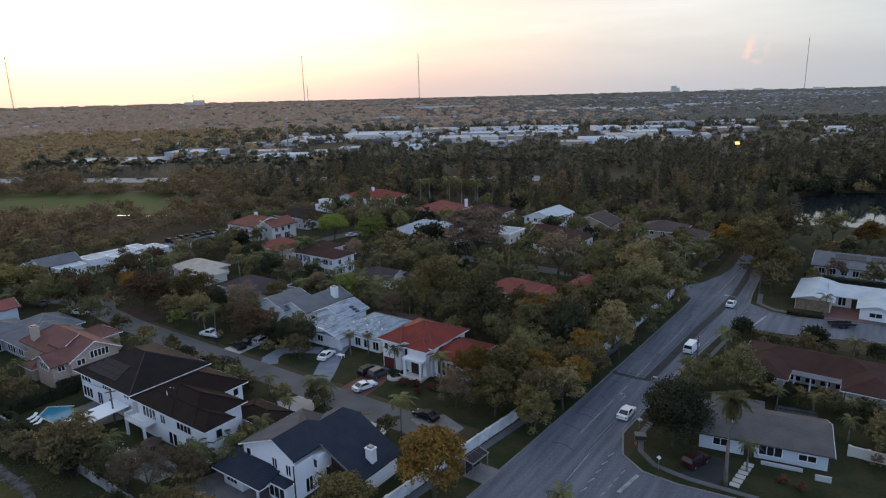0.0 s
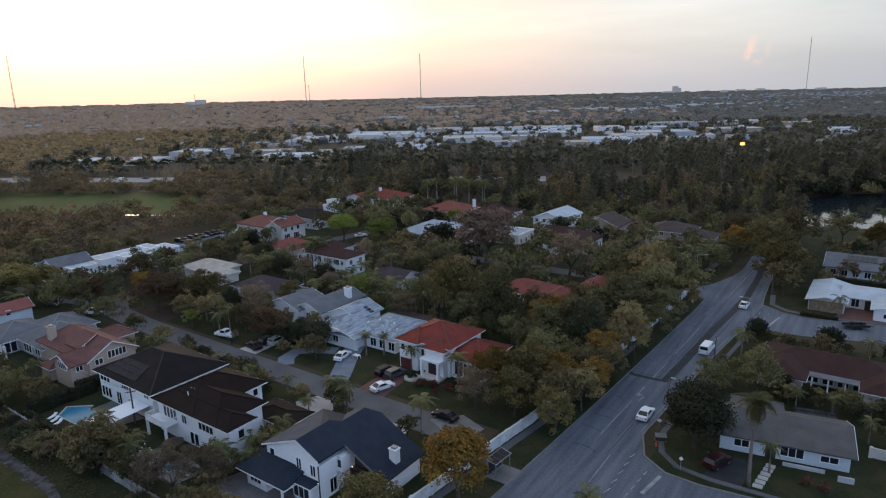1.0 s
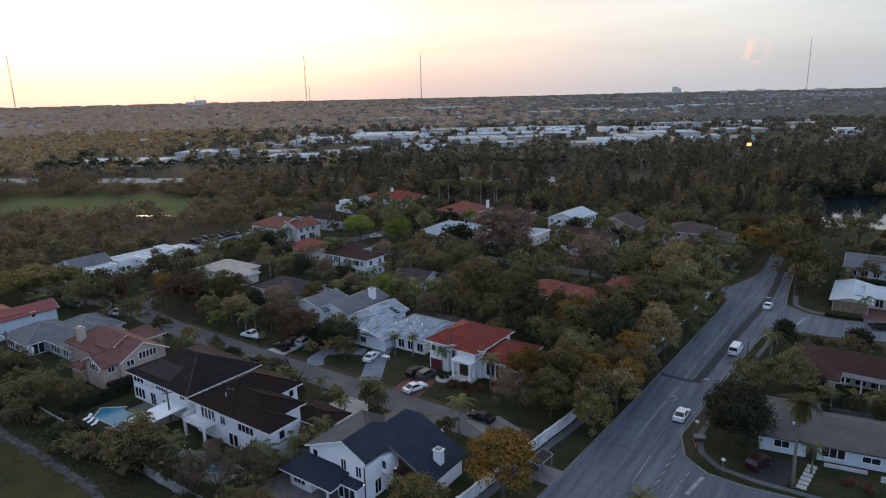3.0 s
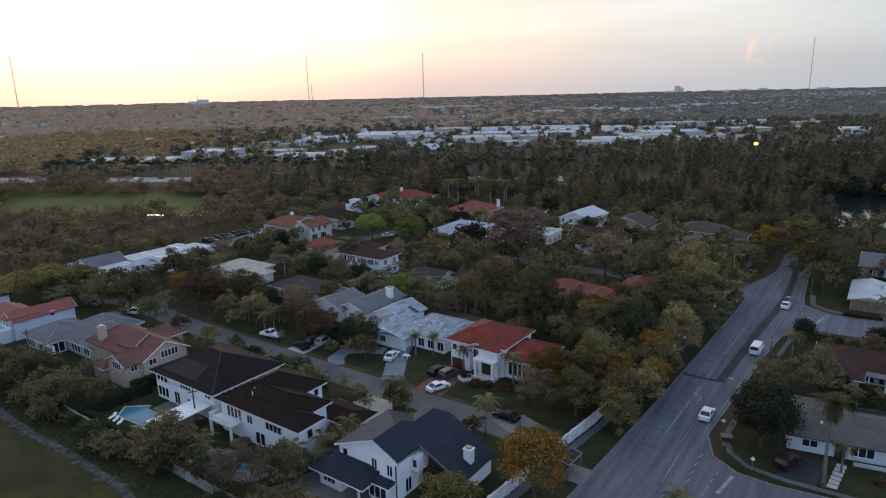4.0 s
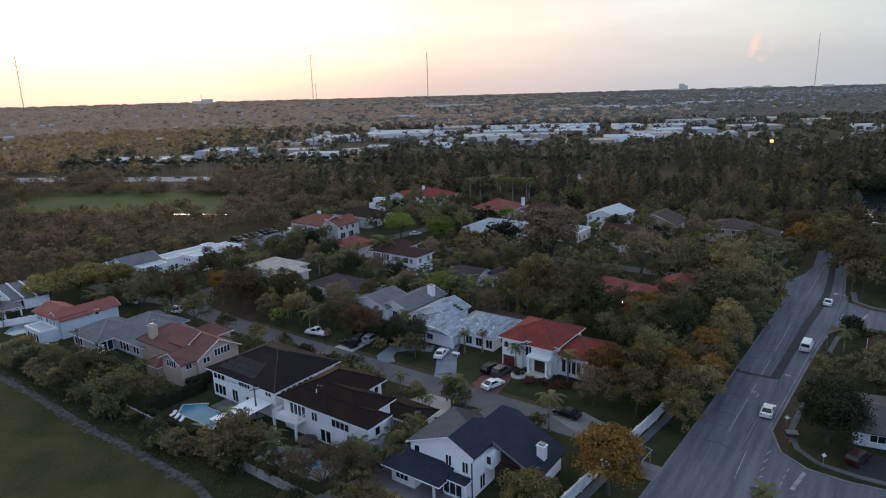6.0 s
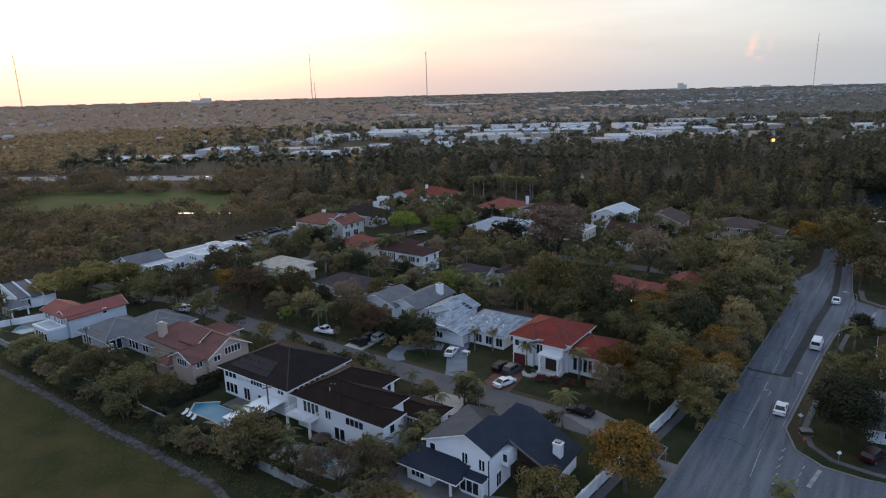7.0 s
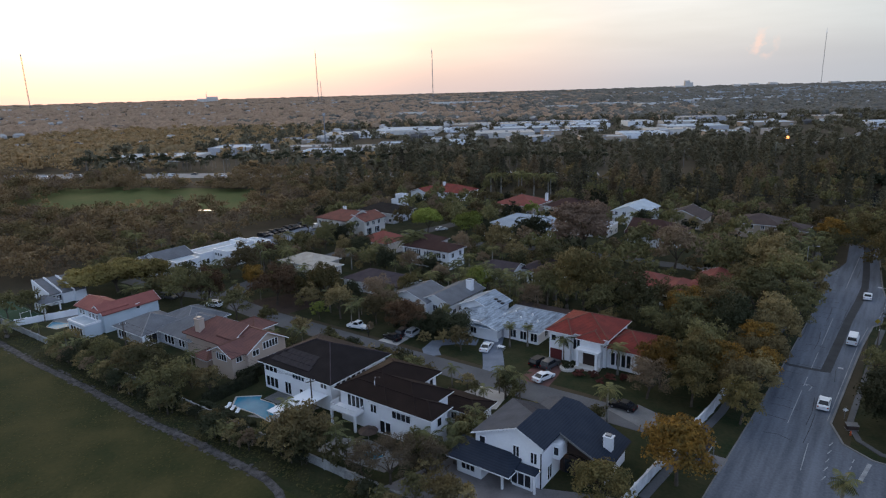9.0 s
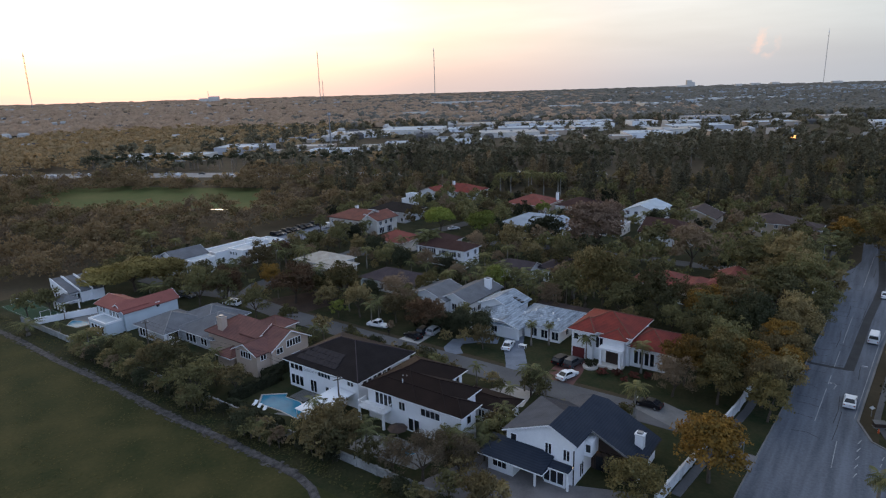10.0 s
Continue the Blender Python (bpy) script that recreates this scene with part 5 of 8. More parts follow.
SPECIES = {
    # leaves, label, lobes, lobe size, crown height, card length, card width, share of cards, flat
    "gold": (L_GOLD, "broad tree with golden orange and green leaves", 30, 0.38, 4.2, 0.40, 0.30, 2.7, False),
    "goldgreen": (L_AMBER, "large broad tree with olive leaves turning gold", 30, 0.36, 4.9, 0.46, 0.34, 1.4, False),
    "olive": (L_OLIVE, "broad olive-green shade tree", 24, 0.36, 4.4, 0.50, 0.36, 1.0, False),
    "green": (L_GREEN, "broad dark green shade tree", 24, 0.36, 4.6, 0.48, 0.36, 1.0, False),
    "dark": (L_DARK, "dense rounded dark green fig tree", 34, 0.52, 5.0, 0.44, 0.34, 2.3, False),
    "lime": (L_LIME, "loose bright green tree", 16, 0.36, 4.8, 0.52, 0.36, 0.8, False),
    "bronze": (L_BROWN, "broad tree with bronze-brown leaves", 22, 0.36, 4.2, 0.46, 0.34, 0.9, False),
    "fig": (L_DARK, "dense rounded dark green fig tree at the corner", 60, 0.46, 4.9, 0.36, 0.28, 5.0, False),
    "dry": (L_DRY, "wide tree with sparse pale brown leaves", 44, 0.38, 4.4, 0.5, 0.3, 2.6, False),
    "russet": (L_RUSSET, "broad tree with dark russet-brown leaves", 26, 0.38, 4.2, 0.44, 0.32, 1.5, False),
    "silver": (L_PALM, "grey-green cabbage palm clump", 9, 0.36, 3.6, 0.85, 0.16, 1.0, False),
    "umbrella": (L_DOME, "domed bright green umbrella tree", 44, 0.46, 2.3, 0.42, 0.34, 3.2, False),
    "flat": (L_SPREAD, "wide spreading olive-gold tree with layered boughs", 40, 0.36, 3.3, 0.50, 0.32, 2.6, False),
    "twig": (L_TWIG, "loose leafless tree with dark brown twigs", 20, 0.36, 5.4, 0.9, 0.12, 0.95, False),
    "bare": (L_BROWN, "nearly leafless tree with brown twigs", 26, 0.38, 4.4, 0.85, 0.13, 1.25, False),
}
PROTO = {}
PLACED = []


def tree_meshes(kind, fine, variant):
    key = (kind, fine, variant)
    if key not in PROTO:
        mat_l, label, lobes, lobe, hgt, ln, wd, share, flat = SPECIES[kind]
        r = np.random.default_rng(hash((len(kind), ord(kind[0]), ord(kind[1]), fine, variant)) % 99991)
        n = int((3300 if fine else 850) * share)
        grow = 0.86 if fine else 1.6
        centre = 4.9 if not flat else 6.4
        p, w, c, size = crown_points(r, n, 5.0, hgt, centre, lobes, lobe, flat)
        v, q = cards(p, w, ln * grow, wd * grow, r)
        trunk = bough_geo(r, 5.6, 3.2, 0.22, 5).mesh("trunk", BARK)
        PROTO[key] = [trunk, mesh_np("crown", v, q, mat_l), None]
    return PROTO[key]


def tree(kind, x, y, radius, centre=None, fine=None):
    """A tree of the given kind: crown radius and height of the crown's middle, in metres."""
    centre = centre or radius * 1.15
    radius *= 1.12
    centre *= 1.12
    if fine is None:
        fine = y < 150 and x > -190 and radius > 3.4 or x > -60 and y < 262 and radius > 5.5
    variant = int(rng.integers(0, 3))
    meshes = tree_meshes(kind, fine, variant)
    s, sz = radius / 5.0, centre / 5.2
    tall = centre / 6.4 if SPECIES[kind][8] else centre / 4.9 if kind == "flat" else 0.5 * sz + 0.5 * max(s, sz * 0.7)
    m = pose(x, y, 0, 0, 0, float(rng.uniform(0, 360))) @ Matrix.Diagonal((s, s, tall, 1))
    label = SPECIES[kind][1]
    if meshes[2] is None:
        ob = thing("tree", pose(x, y, 0), label, "tree", kind + " trees")
        part("trunk", meshes[0], None, ob)
        part("crown", meshes[1], None, ob)
        meshes[2] = ob
        ob.matrix_basis = m
        meshes.append(Vector((s, s, m.to_scale().z)))
    else:
        k = meshes[3]
        copy_thing(meshes[2], m @ Matrix.Diagonal((1 / k.x, 1 / k.y, 1 / k.z, 1)))
    PLACED.append((x, y, radius))


# palms: each frond is a part
def frond_geo(length, droop, width, pairs, r):
    """An arching rib with leaflets that hang on both sides."""
    g = Geo()
    pts = []
    for i in range(pairs + 1):
        t = i / pairs
        pts.append(Vector((length * t * (1 - 0.22 * t), 0, length * (0.42 * t - droop * t * t))))
    g.tube([pts[0], pts[pairs // 2], pts[-1]], [0.05, 0.035, 0.015], 4)
    for i in range(1, pairs + 1):
        p, t = pts[i], i / pairs
        w = width * math.sin(math.pi * (0.15 + 0.8 * t)) * r.uniform(0.85, 1.1)
        step = length / pairs * 0.62
        for s in (-1, 1):
            tip = p + Vector((step * 0.9, s * w, -w * 0.55))
            a, b = p + Vector((-step * 0.5, 0, 0)), p + Vector((step * 0.5, 0, 0))
            g.add([a, b, tip + Vector((step * 0.25, 0, 0)), tip - Vector((step * 0.2, 0, 0))], [(0, 1, 2, 3)])
    return g


PALMS = {
    # height, trunk radius, fronds, frond length, droop, leaflet width, leaves, label
    "coco": (5.0, 0.16, 13, 2.6, 0.75, 0.55, L_PALM, "slender palm with arching green fronds"),
    "royal": (7.0, 0.24, 17, 3.3, 0.80, 0.75, L_PALMY, "tall palm with yellow-green drooping fronds and pale trunk"),
    "fan": (4.6, 0.20, 16, 1.6, 0.45, 0.55, L_PALM, "cabbage palm with a round grey-green head"),
    "silverpalm": (4.2, 0.35, 18, 3.6, 0.55, 0.55, L_PALM, "date palm with long grey-green feathered fronds"),
    "tall": (13.0, 0.25, 44, 3.0, 0.95, 0.8, L_TALL, "very tall palm with heavy hanging yellow-green fronds"),
}
PALM_PROTO = {}


def palm(kind, x, y, top):
    """A palm whose fronds spring from the given height."""
    height, rad, n, ln, droop, width, leaf, label = PALMS[kind]
    k = top / height
    kz = k
    kx = min(max(k, 0.8), 1.3) if kind != "silverpalm" else 1.35
    m = pose(x, y, 0, 0, 0, float(rng.uniform(0, 360)))
    variant = int(rng.integers(0, 2))
    if (kind, variant) not in PALM_PROTO:
        r = np.random.default_rng(5 + variant + len(kind))
        ob = thing("palm_tree", m, label, "palm tree", kind + " palms")
        bend = r.uniform(-0.5, 0.5, 2)
        pts = [(bend[0] * (t * t - t) * height * 0.12, bend[1] * (t * t - t) * height * 0.12, -0.2 + (height + 0.2) * t) for t in (0, 0.25, 0.5, 0.75, 1)]
        part("trunk", Geo().tube(pts, [rad * 1.3, rad, rad * 0.9, rad * 0.85, rad * 0.75], 8), ROYAL_BARK if kind == "royal" else PALM_BARK, ob, smooth=True)
        meshes = [frond_geo(ln * s, droop * s, width, 9 if kind != "tall" else 22, r).mesh("frond", leaf) for s in (0.9, 1.0, 1.1)]
        for i in range(n):
            lift = -55 + 75 * (i % 3) / 2.0 + float(r.uniform(-12, 12)) if kind != "royal" else -40 + 30 * (i % 3) + float(r.uniform(-10, 10))
            part("frond", meshes[i % 3], None, ob, m=pose(0, 0, height - 0.05, 0, -lift * 0.7 - 8 if kind != "tall" else (68, 34, -4, -38)[i % 4] + float(r.uniform(-8, 8)), 360 * i / n + float(r.uniform(-12, 12))))
        PALM_PROTO[kind, variant] = ob, (kx, kz)
        ob.matrix_basis = m @ Matrix.Diagonal((kx, kx, kz, 1))
    else:
        ob, (qx, qz) = PALM_PROTO[kind, variant]
        copy_thing(ob, m @ Matrix.Diagonal((kx / qx, kx / qx, kz / qz, 1)))
    PLACED.append((x, y, 1.2))


def free(x, y, radius):
    for x0, x1, y0, y1 in BLOCKED:
        if x0 - radius * 0.55 < x < x1 + radius * 0.55 and y0 - radius * 0.55 < y < y1 + radius * 0.55:
            return False
    for a, b, c in PLACED:
        if (a - x) ** 2 + (b - y) ** 2 < (0.62 * (c + radius)) ** 2:
            return False
    return True


# trees that stand out, road side first
for row in (("gold", -45.9, 61.4, 5.5, 5.3, True), ("gold", -57.0, 89.5, 4.6, 5.6), ("goldgreen", -51.3, 92.7, 4.9, 5.6), ("olive", -43.8, 88.4, 4.2, 6.0), ("goldgreen", -50.3, 85.2, 4.3, 4.6),
            ("olive", -44.9, 101.1, 4.3, 5.5), ("gold", -44.1, 109.7, 4.1, 5.0), ("bare", -57.6, 84.0, 3.9, 4.0), ("goldgreen", -84.2, 117.6, 7.0, 9.6, True), ("green", -71.5, 116.6, 6.6, 7.6),
            ("dry", -108.4, 170.6, 10.0, 8.4, True), ("bare", -76.8, 166.5, 8.0, 6.4), ("olive", -50.2, 158.4, 7.6, 8.0), ("green", -45.0, 147.5, 6.2, 8.0), ("green", -49.3, 134.2, 6.6, 7.0)):
    tree(*row)
for row in (("olive", -44.0, 124.0, 4.9, 6.0), ("green", -58.0, 159.6, 6.8, 7.0), ("green", -48.5, 170.6, 5.4, 6.5), ("olive", -54.5, 122.1, 6.0, 6.5), ("gold", -60.6, 121.3, 5.0, 5.0),
            ("fig", -22.4, 92.2, 5.5, 4.5, True), ("green", -17.0, 114.0, 4.4, 5.4), ("goldgreen", -24.4, 190.5, 6.8, 6.0), ("olive", -21.9, 181.7, 4.6, 5.0), ("olive", -25.0, 236.3, 7.6, 6.0), ("goldgreen", -29.4, 205.0, 7.4, 7.0), ("green", -32.0, 222.0, 6.4, 7.0), ("green", -41.4, 197.0, 3.6, 4.6), ("green", -40.4, 209.0, 4.0, 4.6),
            ("green", -19.3, 196.1, 4.6, 5.0), ("gold", -41.8, 221.4, 5.2, 5.0), ("green", -13.1, 255.3, 6.0, 5.4), ("gold", -2.6, 247.2, 5.0, 5.0), ("olive", -44.4, 116.5, 4.3, 5.0)):
    tree(*row)
for row in (("russet", -172.0, 73.0, 5.2, 5.6, True), ("russet", -155.9, 82.8, 6.4, 4.8, True), ("russet", -190.0, 106.0, 4.2, 5.0), ("russet", -113.4, 84.6, 4.6, 4.4), ("olive", -183.4, 93.4, 5.6, 5.2), ("goldgreen", -145.3, 90.0, 5.6, 5.6, True), ("olive", -123.7, 86.1, 3.4, 4.6), ("green", -169.6, 70.3, 4.6, 6.0),
            ("green", -176.0, 67.3, 4.6, 6.0), ("bare", -124.5, 90.6, 3.8, 4.0), ("dark", -101.4, 88.4, 3.6, 2.6), ("dark", -106.0, 87.6, 3.4, 2.4), ("dark", -110.6, 86.8, 3.0, 2.2), ("olive", -121.6, 91.0, 3.0, 3.6), ("bronze", -115.4, 91.4, 2.6, 3.6), ("green", -127.0, 95.0, 3.2, 3.8), ("green", -109.6, 95.0, 2.2, 3.0), ("umbrella", -169.4, 166.6, 6.2, 8.0, True), ("umbrella", -152.2, 168.4, 5.9, 8.0, True),
            ("olive", -134.9, 161.6, 5.5, 5.0), ("dark", -127.8, 172.2, 6.0, 4.4), ("green", -90.0, 176.6, 7.0, 5.0), ("green", -96.3, 121.2, 5.0, 5.0), ("olive", -128.6, 151.6, 5.0, 6.0)):
    tree(*row)
for row in (("green", -59.0, 107.7, 4.0, 5.0), ("silver", -54.1, 109.1, 3.2, 4.6), ("silver", -56.4, 104.5, 3.0, 4.2), ("flat", -204.6, 65.4, 8.6, 5.4, True), ("flat", -200.6, 72.0, 6.2, 5.0, True), ("flat", -208.4, 58.6, 6.4, 4.4, True),
            ("green", -139.5, 37.5, 5.0, 4.2), ("green", -129.0, 36.0, 4.8, 4.0), ("olive", -146.6, 38.2, 4.0, 3.6), ("green", -153.6, 36.5, 3.6, 3.4), ("green", -125.6, 33.0, 2.8, 2.8),
            ("olive", -95.3, 37.2, 4.4, 4.5), ("green", -88.4, 37.6, 2.0, 2.4), ("green", -101.5, 36.4, 1.8, 1.8), ("green", -77.0, 47.2, 2.0, 2.4), ("green", -73.6, 49.4, 2.0, 2.6), ("green", -78.6, 70.2, 2.2, 2.8), ("green", -76.2, 70.4, 1.8, 2.4), ("twig", -79.4, 39.4, 4.2, 3.2), ("twig", -83.6, 38.2, 3.0, 2.8), ("twig", -75.6, 43.4, 3.0, 3.4), ("olive", -75.0, 42.6, 2.4, 2.4), ("olive", -97.2, 35.6, 3.6, 3.6), ("green", -93.4, 36.2, 3.0, 3.4), ("olive", -67.4, 39.6, 2.6, 2.6), ("bronze", -109.7, 34.9, 1.5, 1.6)):
    tree(*row)
for row in (("olive", -68.7, 37.8, 3.2, 3.5), ("goldgreen", -52.2, 50.6, 4.2, 2.9), ("green", -78.9, 44.6, 2.2, 3.6), ("green", -196.0, 82.3, 3.4, 3.4),
            ("green", -155.8, 69.8, 3.8, 4.4), ("olive", -133.8, 84.2, 4.2, 5.0), ("bare", -131.0, 94.9, 4.4, 4.5),
            ("green", -144.0, 70.0, 2.8, 3.2), ("green", -124.0, 71.1, 1.9, 2.6), ("green", -114.0, 68.6, 1.9, 2.4), ("green", -106.7, 69.1, 2.0, 2.8)):
    tree(*row)
for row in (("green", -101.9, 69.5, 2.2, 2.8), ("green", -97.9, 68.1, 2.2, 2.6), ("green", -103.0, 139.6, 6.2, 6.0), ("olive", -132.0, 70.0, 2.6, 3.0),
            ("goldgreen", -62.5, 124.6, 4.4, 4.8), ("olive", -95.0, 133.0, 6.0, 6.5), ("green", -78.0, 113.0, 5.0, 5.5), ("olive", -54.0, 146.0, 5.0, 6.0), ("green", -54.4, 132.0, 4.6, 5.4)):
    tree(*row)
for row in (("tall", -13.4, 86.0, 13.0), ("silverpalm", -46.6, 183.0, 6.2), ("silverpalm", -45.2, 206.8, 6.4), ("silverpalm", -47.4, 190.8, 6.8), ("silverpalm", -44.2, 199.0, 6.0), ("royal", -60.2, 72.0, 6.2), ("fan", -89.6, 91.0, 5.0),
            ("coco", -76.6, 90.2, 5.0), ("royal", -65.4, 90.4, 5.8), ("coco", -76.0, 70.9, 5.0), ("coco", -80.6, 71.6, 4.2), ("coco", -77.9, 71.5, 4.2), ("coco", -185.1, 104.4, 6.0),
            ("coco", -184.2, 101.1, 6.0), ("coco", -165.4, 101.1, 5.0), ("coco", -189.4, 89.0, 6.0), ("coco", -11.6, 91.0, 4.4), ("coco", -118.3, 126.4, 6.0), ("coco", -121.0, 122.2, 5.0)):
    palm(*row)
for row in (("coco", -128.0, 124.8, 5.0), ("coco", -103.4, 117.0, 4.0), ("coco", -99.3, 220.6, 7.0), ("coco", -1.3, 141.5, 5.0), ("coco", -2.2, 285.9, 8.0), 
            ("coco", -8.5, 169.6, 5.0), ("coco", -0.2, 107.6, 4.0), ("coco", -197.0, 42.5, 4.0), ("coco", -175.5, 37.0, 3.0), ("coco", -138.2, 46.2, 4.0), ("coco", -186.6, 37.1, 3.0),
            ("coco", -168.3, 39.5, 3.0), ("coco", -102.6, 42.5, 4.0), ("coco", -103.5, 41.2, 3.0), ("coco", -112.8, 34.3, 2.6), ("fan", -108.7, 33.8, 2.6), ("royal", -51.0, 105.5, 5.0)):
    palm(*row)
for row in (("fan", -26.8, 60.6, 8.2), ("fan", -86.6, 93.4, 4.6), ("coco", -79.3, 72.4, 4.6), ("royal", -247.0, 91.6, 8.0), ("royal", -239.6, 90.6, 8.0), ("royal", -231.5, 95.0, 6.0), ("coco", -222.0, 76.1, 5.0), ("coco", -199.6, 90.7, 4.0),
            ("coco", -128.9, 121.5, 5.0), ("coco", -128.8, 128.8, 5.0), ("coco", -130.9, 117.8, 4.0), ("coco", -96.0, 128.1, 5.0), ("royal", -189.0, 254.9, 12.0), ("royal", -181.0, 258.8, 12.6),
            ("royal", -178.4, 257.0, 12.2), ("royal", -173.5, 260.5, 12.0), ("royal", -166.4, 262.0, 12.0), ("royal", -164.2, 260.8, 11.4), ("coco", -79.6, 47.4, 4.2), ("coco", -77.4, 46.4, 4.8), ("coco", -74.8, 48.6, 3.8), ("coco", -78.8, 70.8, 5.4), ("coco", -91.6, 40.8, 5.0), ("coco", -90.2, 39.6, 4.6), ("coco", -92.4, 39.4, 4.2), ("coco", -87.4, 40.9, 3.4), ("coco", -104.6, 42.3, 4.4), ("royal", -196.4, 256.7, 11.0), ("royal", -230, 252, 11.0)):
    palm(*row)


# planting close in front of the houses farther back
for row in (("green", -156.0, 128.0, 3.0, 3.0), ("olive", -149.4, 127.4, 2.2, 2.4), ("green", -141.0, 127.4, 2.4, 2.6), ("green", -175.0, 134.0, 3.0, 3.0), ("olive", -167.0, 134.8, 2.6, 2.6),
            ("green", -216.0, 148.6, 3.4, 3.4), ("olive", -205.0, 149.0, 3.0, 3.0), ("green", -195.0, 151.0, 3.0, 3.0), ("green", -168.0, 214.0, 3.4, 3.4), ("olive", -158.0, 214.6, 3.0, 3.0),
            ("dark", -104.0, 219.6, 3.4, 3.6), ("green", -119.0, 218.8, 3.2, 3.0), ("green", -97.0, 222.0, 3.0, 3.0), ("olive", -86.0, 222.0, 3.0, 3.0)):
    tree(*row)
for row in (("dark", -147.0, 174.0, 3.2, 3.4), ("green", -137.0, 175.0, 3.0, 3.0), ("green", -189.0, 108.0, 3.0, 3.2),
            ("bronze", -189.0, 100.4, 2.8, 3.0), ("green", -190.6, 116.0, 3.0, 3.2), ("lime", -150.0, 214.0, 4.0, 3.6), ("olive", -129.0, 186.0, 3.0, 3.2),
            ("green", -196.0, 126.0, 3.2, 3.2), ("olive", -196.4, 138.0, 3.4, 3.4), ("bronze", -126.0, 148.0, 3.4, 3.6), ("goldgreen", -128.0, 104.0, 3.6, 4.0), ("olive", -109.0, 92.4, 2.0, 2.4)):
    tree(*row)
for x, y, top in ((-159.6, 126.6, 6.0), (-145.4, 126.0, 5.6), (-137.0, 126.4, 6.0), (-162.0, 135.0, 6.4), (-192.0, 150.0, 6.4), (-107.0, 217.0, 6.0), (-101.0, 219.0, 6.6), (-91.0, 220.4, 6.2), (-172.0, 214.0, 6.0), (-186.4, 112.0, 5.6)):
    palm("coco", x, y, top)

# the palm garden between the houses and the tall clump beside the paved court
for k in range(24):
    x, y = -122.0 + k * 1.38 + float(rng.uniform(-1.2, 1.2)), 114.0 + (k * 5.3) % 13.0 + float(rng.uniform(-1.0, 1.0))
    palm(("coco", "royal", "coco", "silverpalm")[k % 4] if k % 9 else "fan", x, y, float(rng.uniform(4.6, 7.2)) * (0.9 if k % 4 == 3 else 1.0))
for k in range(5):
    palm("silverpalm", -153.4 + 1.9 * math.cos(k * 1.9), 137.4 + 1.9 * math.sin(k * 1.9), 7.4 + 0.5 * math.sin(k * 2.3))
for row in (("coco", -184.0, 100.0, 9.0), ("royal", -172.4, 101.4, 8.6), ("coco", -170.2, 98.6, 6.0), ("coco", -205.4, 79.6, 5.4), ("royal", -197.4, 76.8, 5.0), ("coco", -161.6, 66.6, 4.6), ("silverpalm", -193.3, 32.6, 3.0), ("royal", -172.3, 36.8, 3.8), ("coco", -166.4, 36.2, 3.8), ("royal", -163.0, 38.4, 3.8), ("royal", -174.2, 35.4, 3.2), ("silverpalm", -194.6, 64.4, 3.4), ("silverpalm", -189.6, 66.6, 3.8)):
    palm(*row)

# planting along the street side of the dark-roofed houses, and between them and the slate-roofed one
for k in range(11):
    x, y = -119.5 + k * 2.5 + float(rng.uniform(-0.6, 0.6)), 67.6 + float(rng.uniform(-0.9, 0.9))
    tree(("green", "olive", "dark")[k % 3], x, y, float(rng.uniform(1.7, 2.5)), float(rng.uniform(2.0, 2.9)))
    if k % 2:
        palm("coco", x + 1.0, y - 1.2, float(rng.uniform(3.2, 4.6)))
for row in (("green", -80.8, 47.6, 1.8, 2.6), ("olive", -77.0, 54.6, 2.2, 3.0), ("green", -75.4, 52.2, 2.2, 3.2), ("green", -74.8, 56.6, 2.0, 2.8), ("dark", -93.0, 66.0, 1.7, 1.6)):
    tree(*row)
for row in (("coco", -76.6, 51.0, 4.6), ("coco", -74.6, 54.6, 4.2), ("coco", -76.4, 57.0, 4.8)):
    palm(*row)

# trees on the verge between the wall and the road
for row in (("goldgreen", -42.1, 83.6, 3.8, 4.2), ("olive", -41.6, 93.6, 4.0, 5.0), ("gold", -41.7, 98.4, 3.8, 4.6), ("olive", -41.3, 105.4, 4.2, 5.0), ("olive", -41.1, 120.0, 4.0, 5.0),
            ("green", -40.7, 130.4, 4.0, 5.2), ("green", -40.5, 139.4, 4.4, 5.6), ("olive", -40.3, 153.0, 4.6, 6.0), ("green", -40.5, 164.0, 4.6, 5.6), ("gold", -47.4, 95.0, 4.2, 5.6),
            ("green", -54.0, 214.0, 4.2, 4.6), ("olive", -38.6, 236.0, 4.8, 5.2), ("olive", -33.6, 236.0, 5.6, 5.6), ("green", -36.0, 250.0, 5.4, 5.6), ("green", -29.0, 250.0, 5.4, 5.6), ("olive", -45.0, 244.0, 5.0, 5.6)):
    tree(*row)


def fill(count, x0, x1, y0, y1, kinds, r0, r1, tries=14, low=1.0, fine=None):
    """Trees in the free places of a stretch of land."""
    names = list(kinds)
    weights = np.array([kinds[k] for k in names], float)
    weights /= weights.sum()
    done = 0
    for _ in range(count * tries):
        if done >= count:
            break
        x, y, radius = float(rng.uniform(x0, x1)), float(rng.uniform(y0, y1)), float(rng.uniform(r0, r1))
        if not free(x, y, radius):
            continue
        kind = names[int(rng.choice(len(names), p=weights))]
        if kind in PALMS:
            palm(kind, x, y, float(rng.uniform(3.0, 6.5)) * low)
        else:
            tree(kind, x, y, radius, radius * float(rng.uniform(1.0, 1.3)) * low, fine)
        done += 1


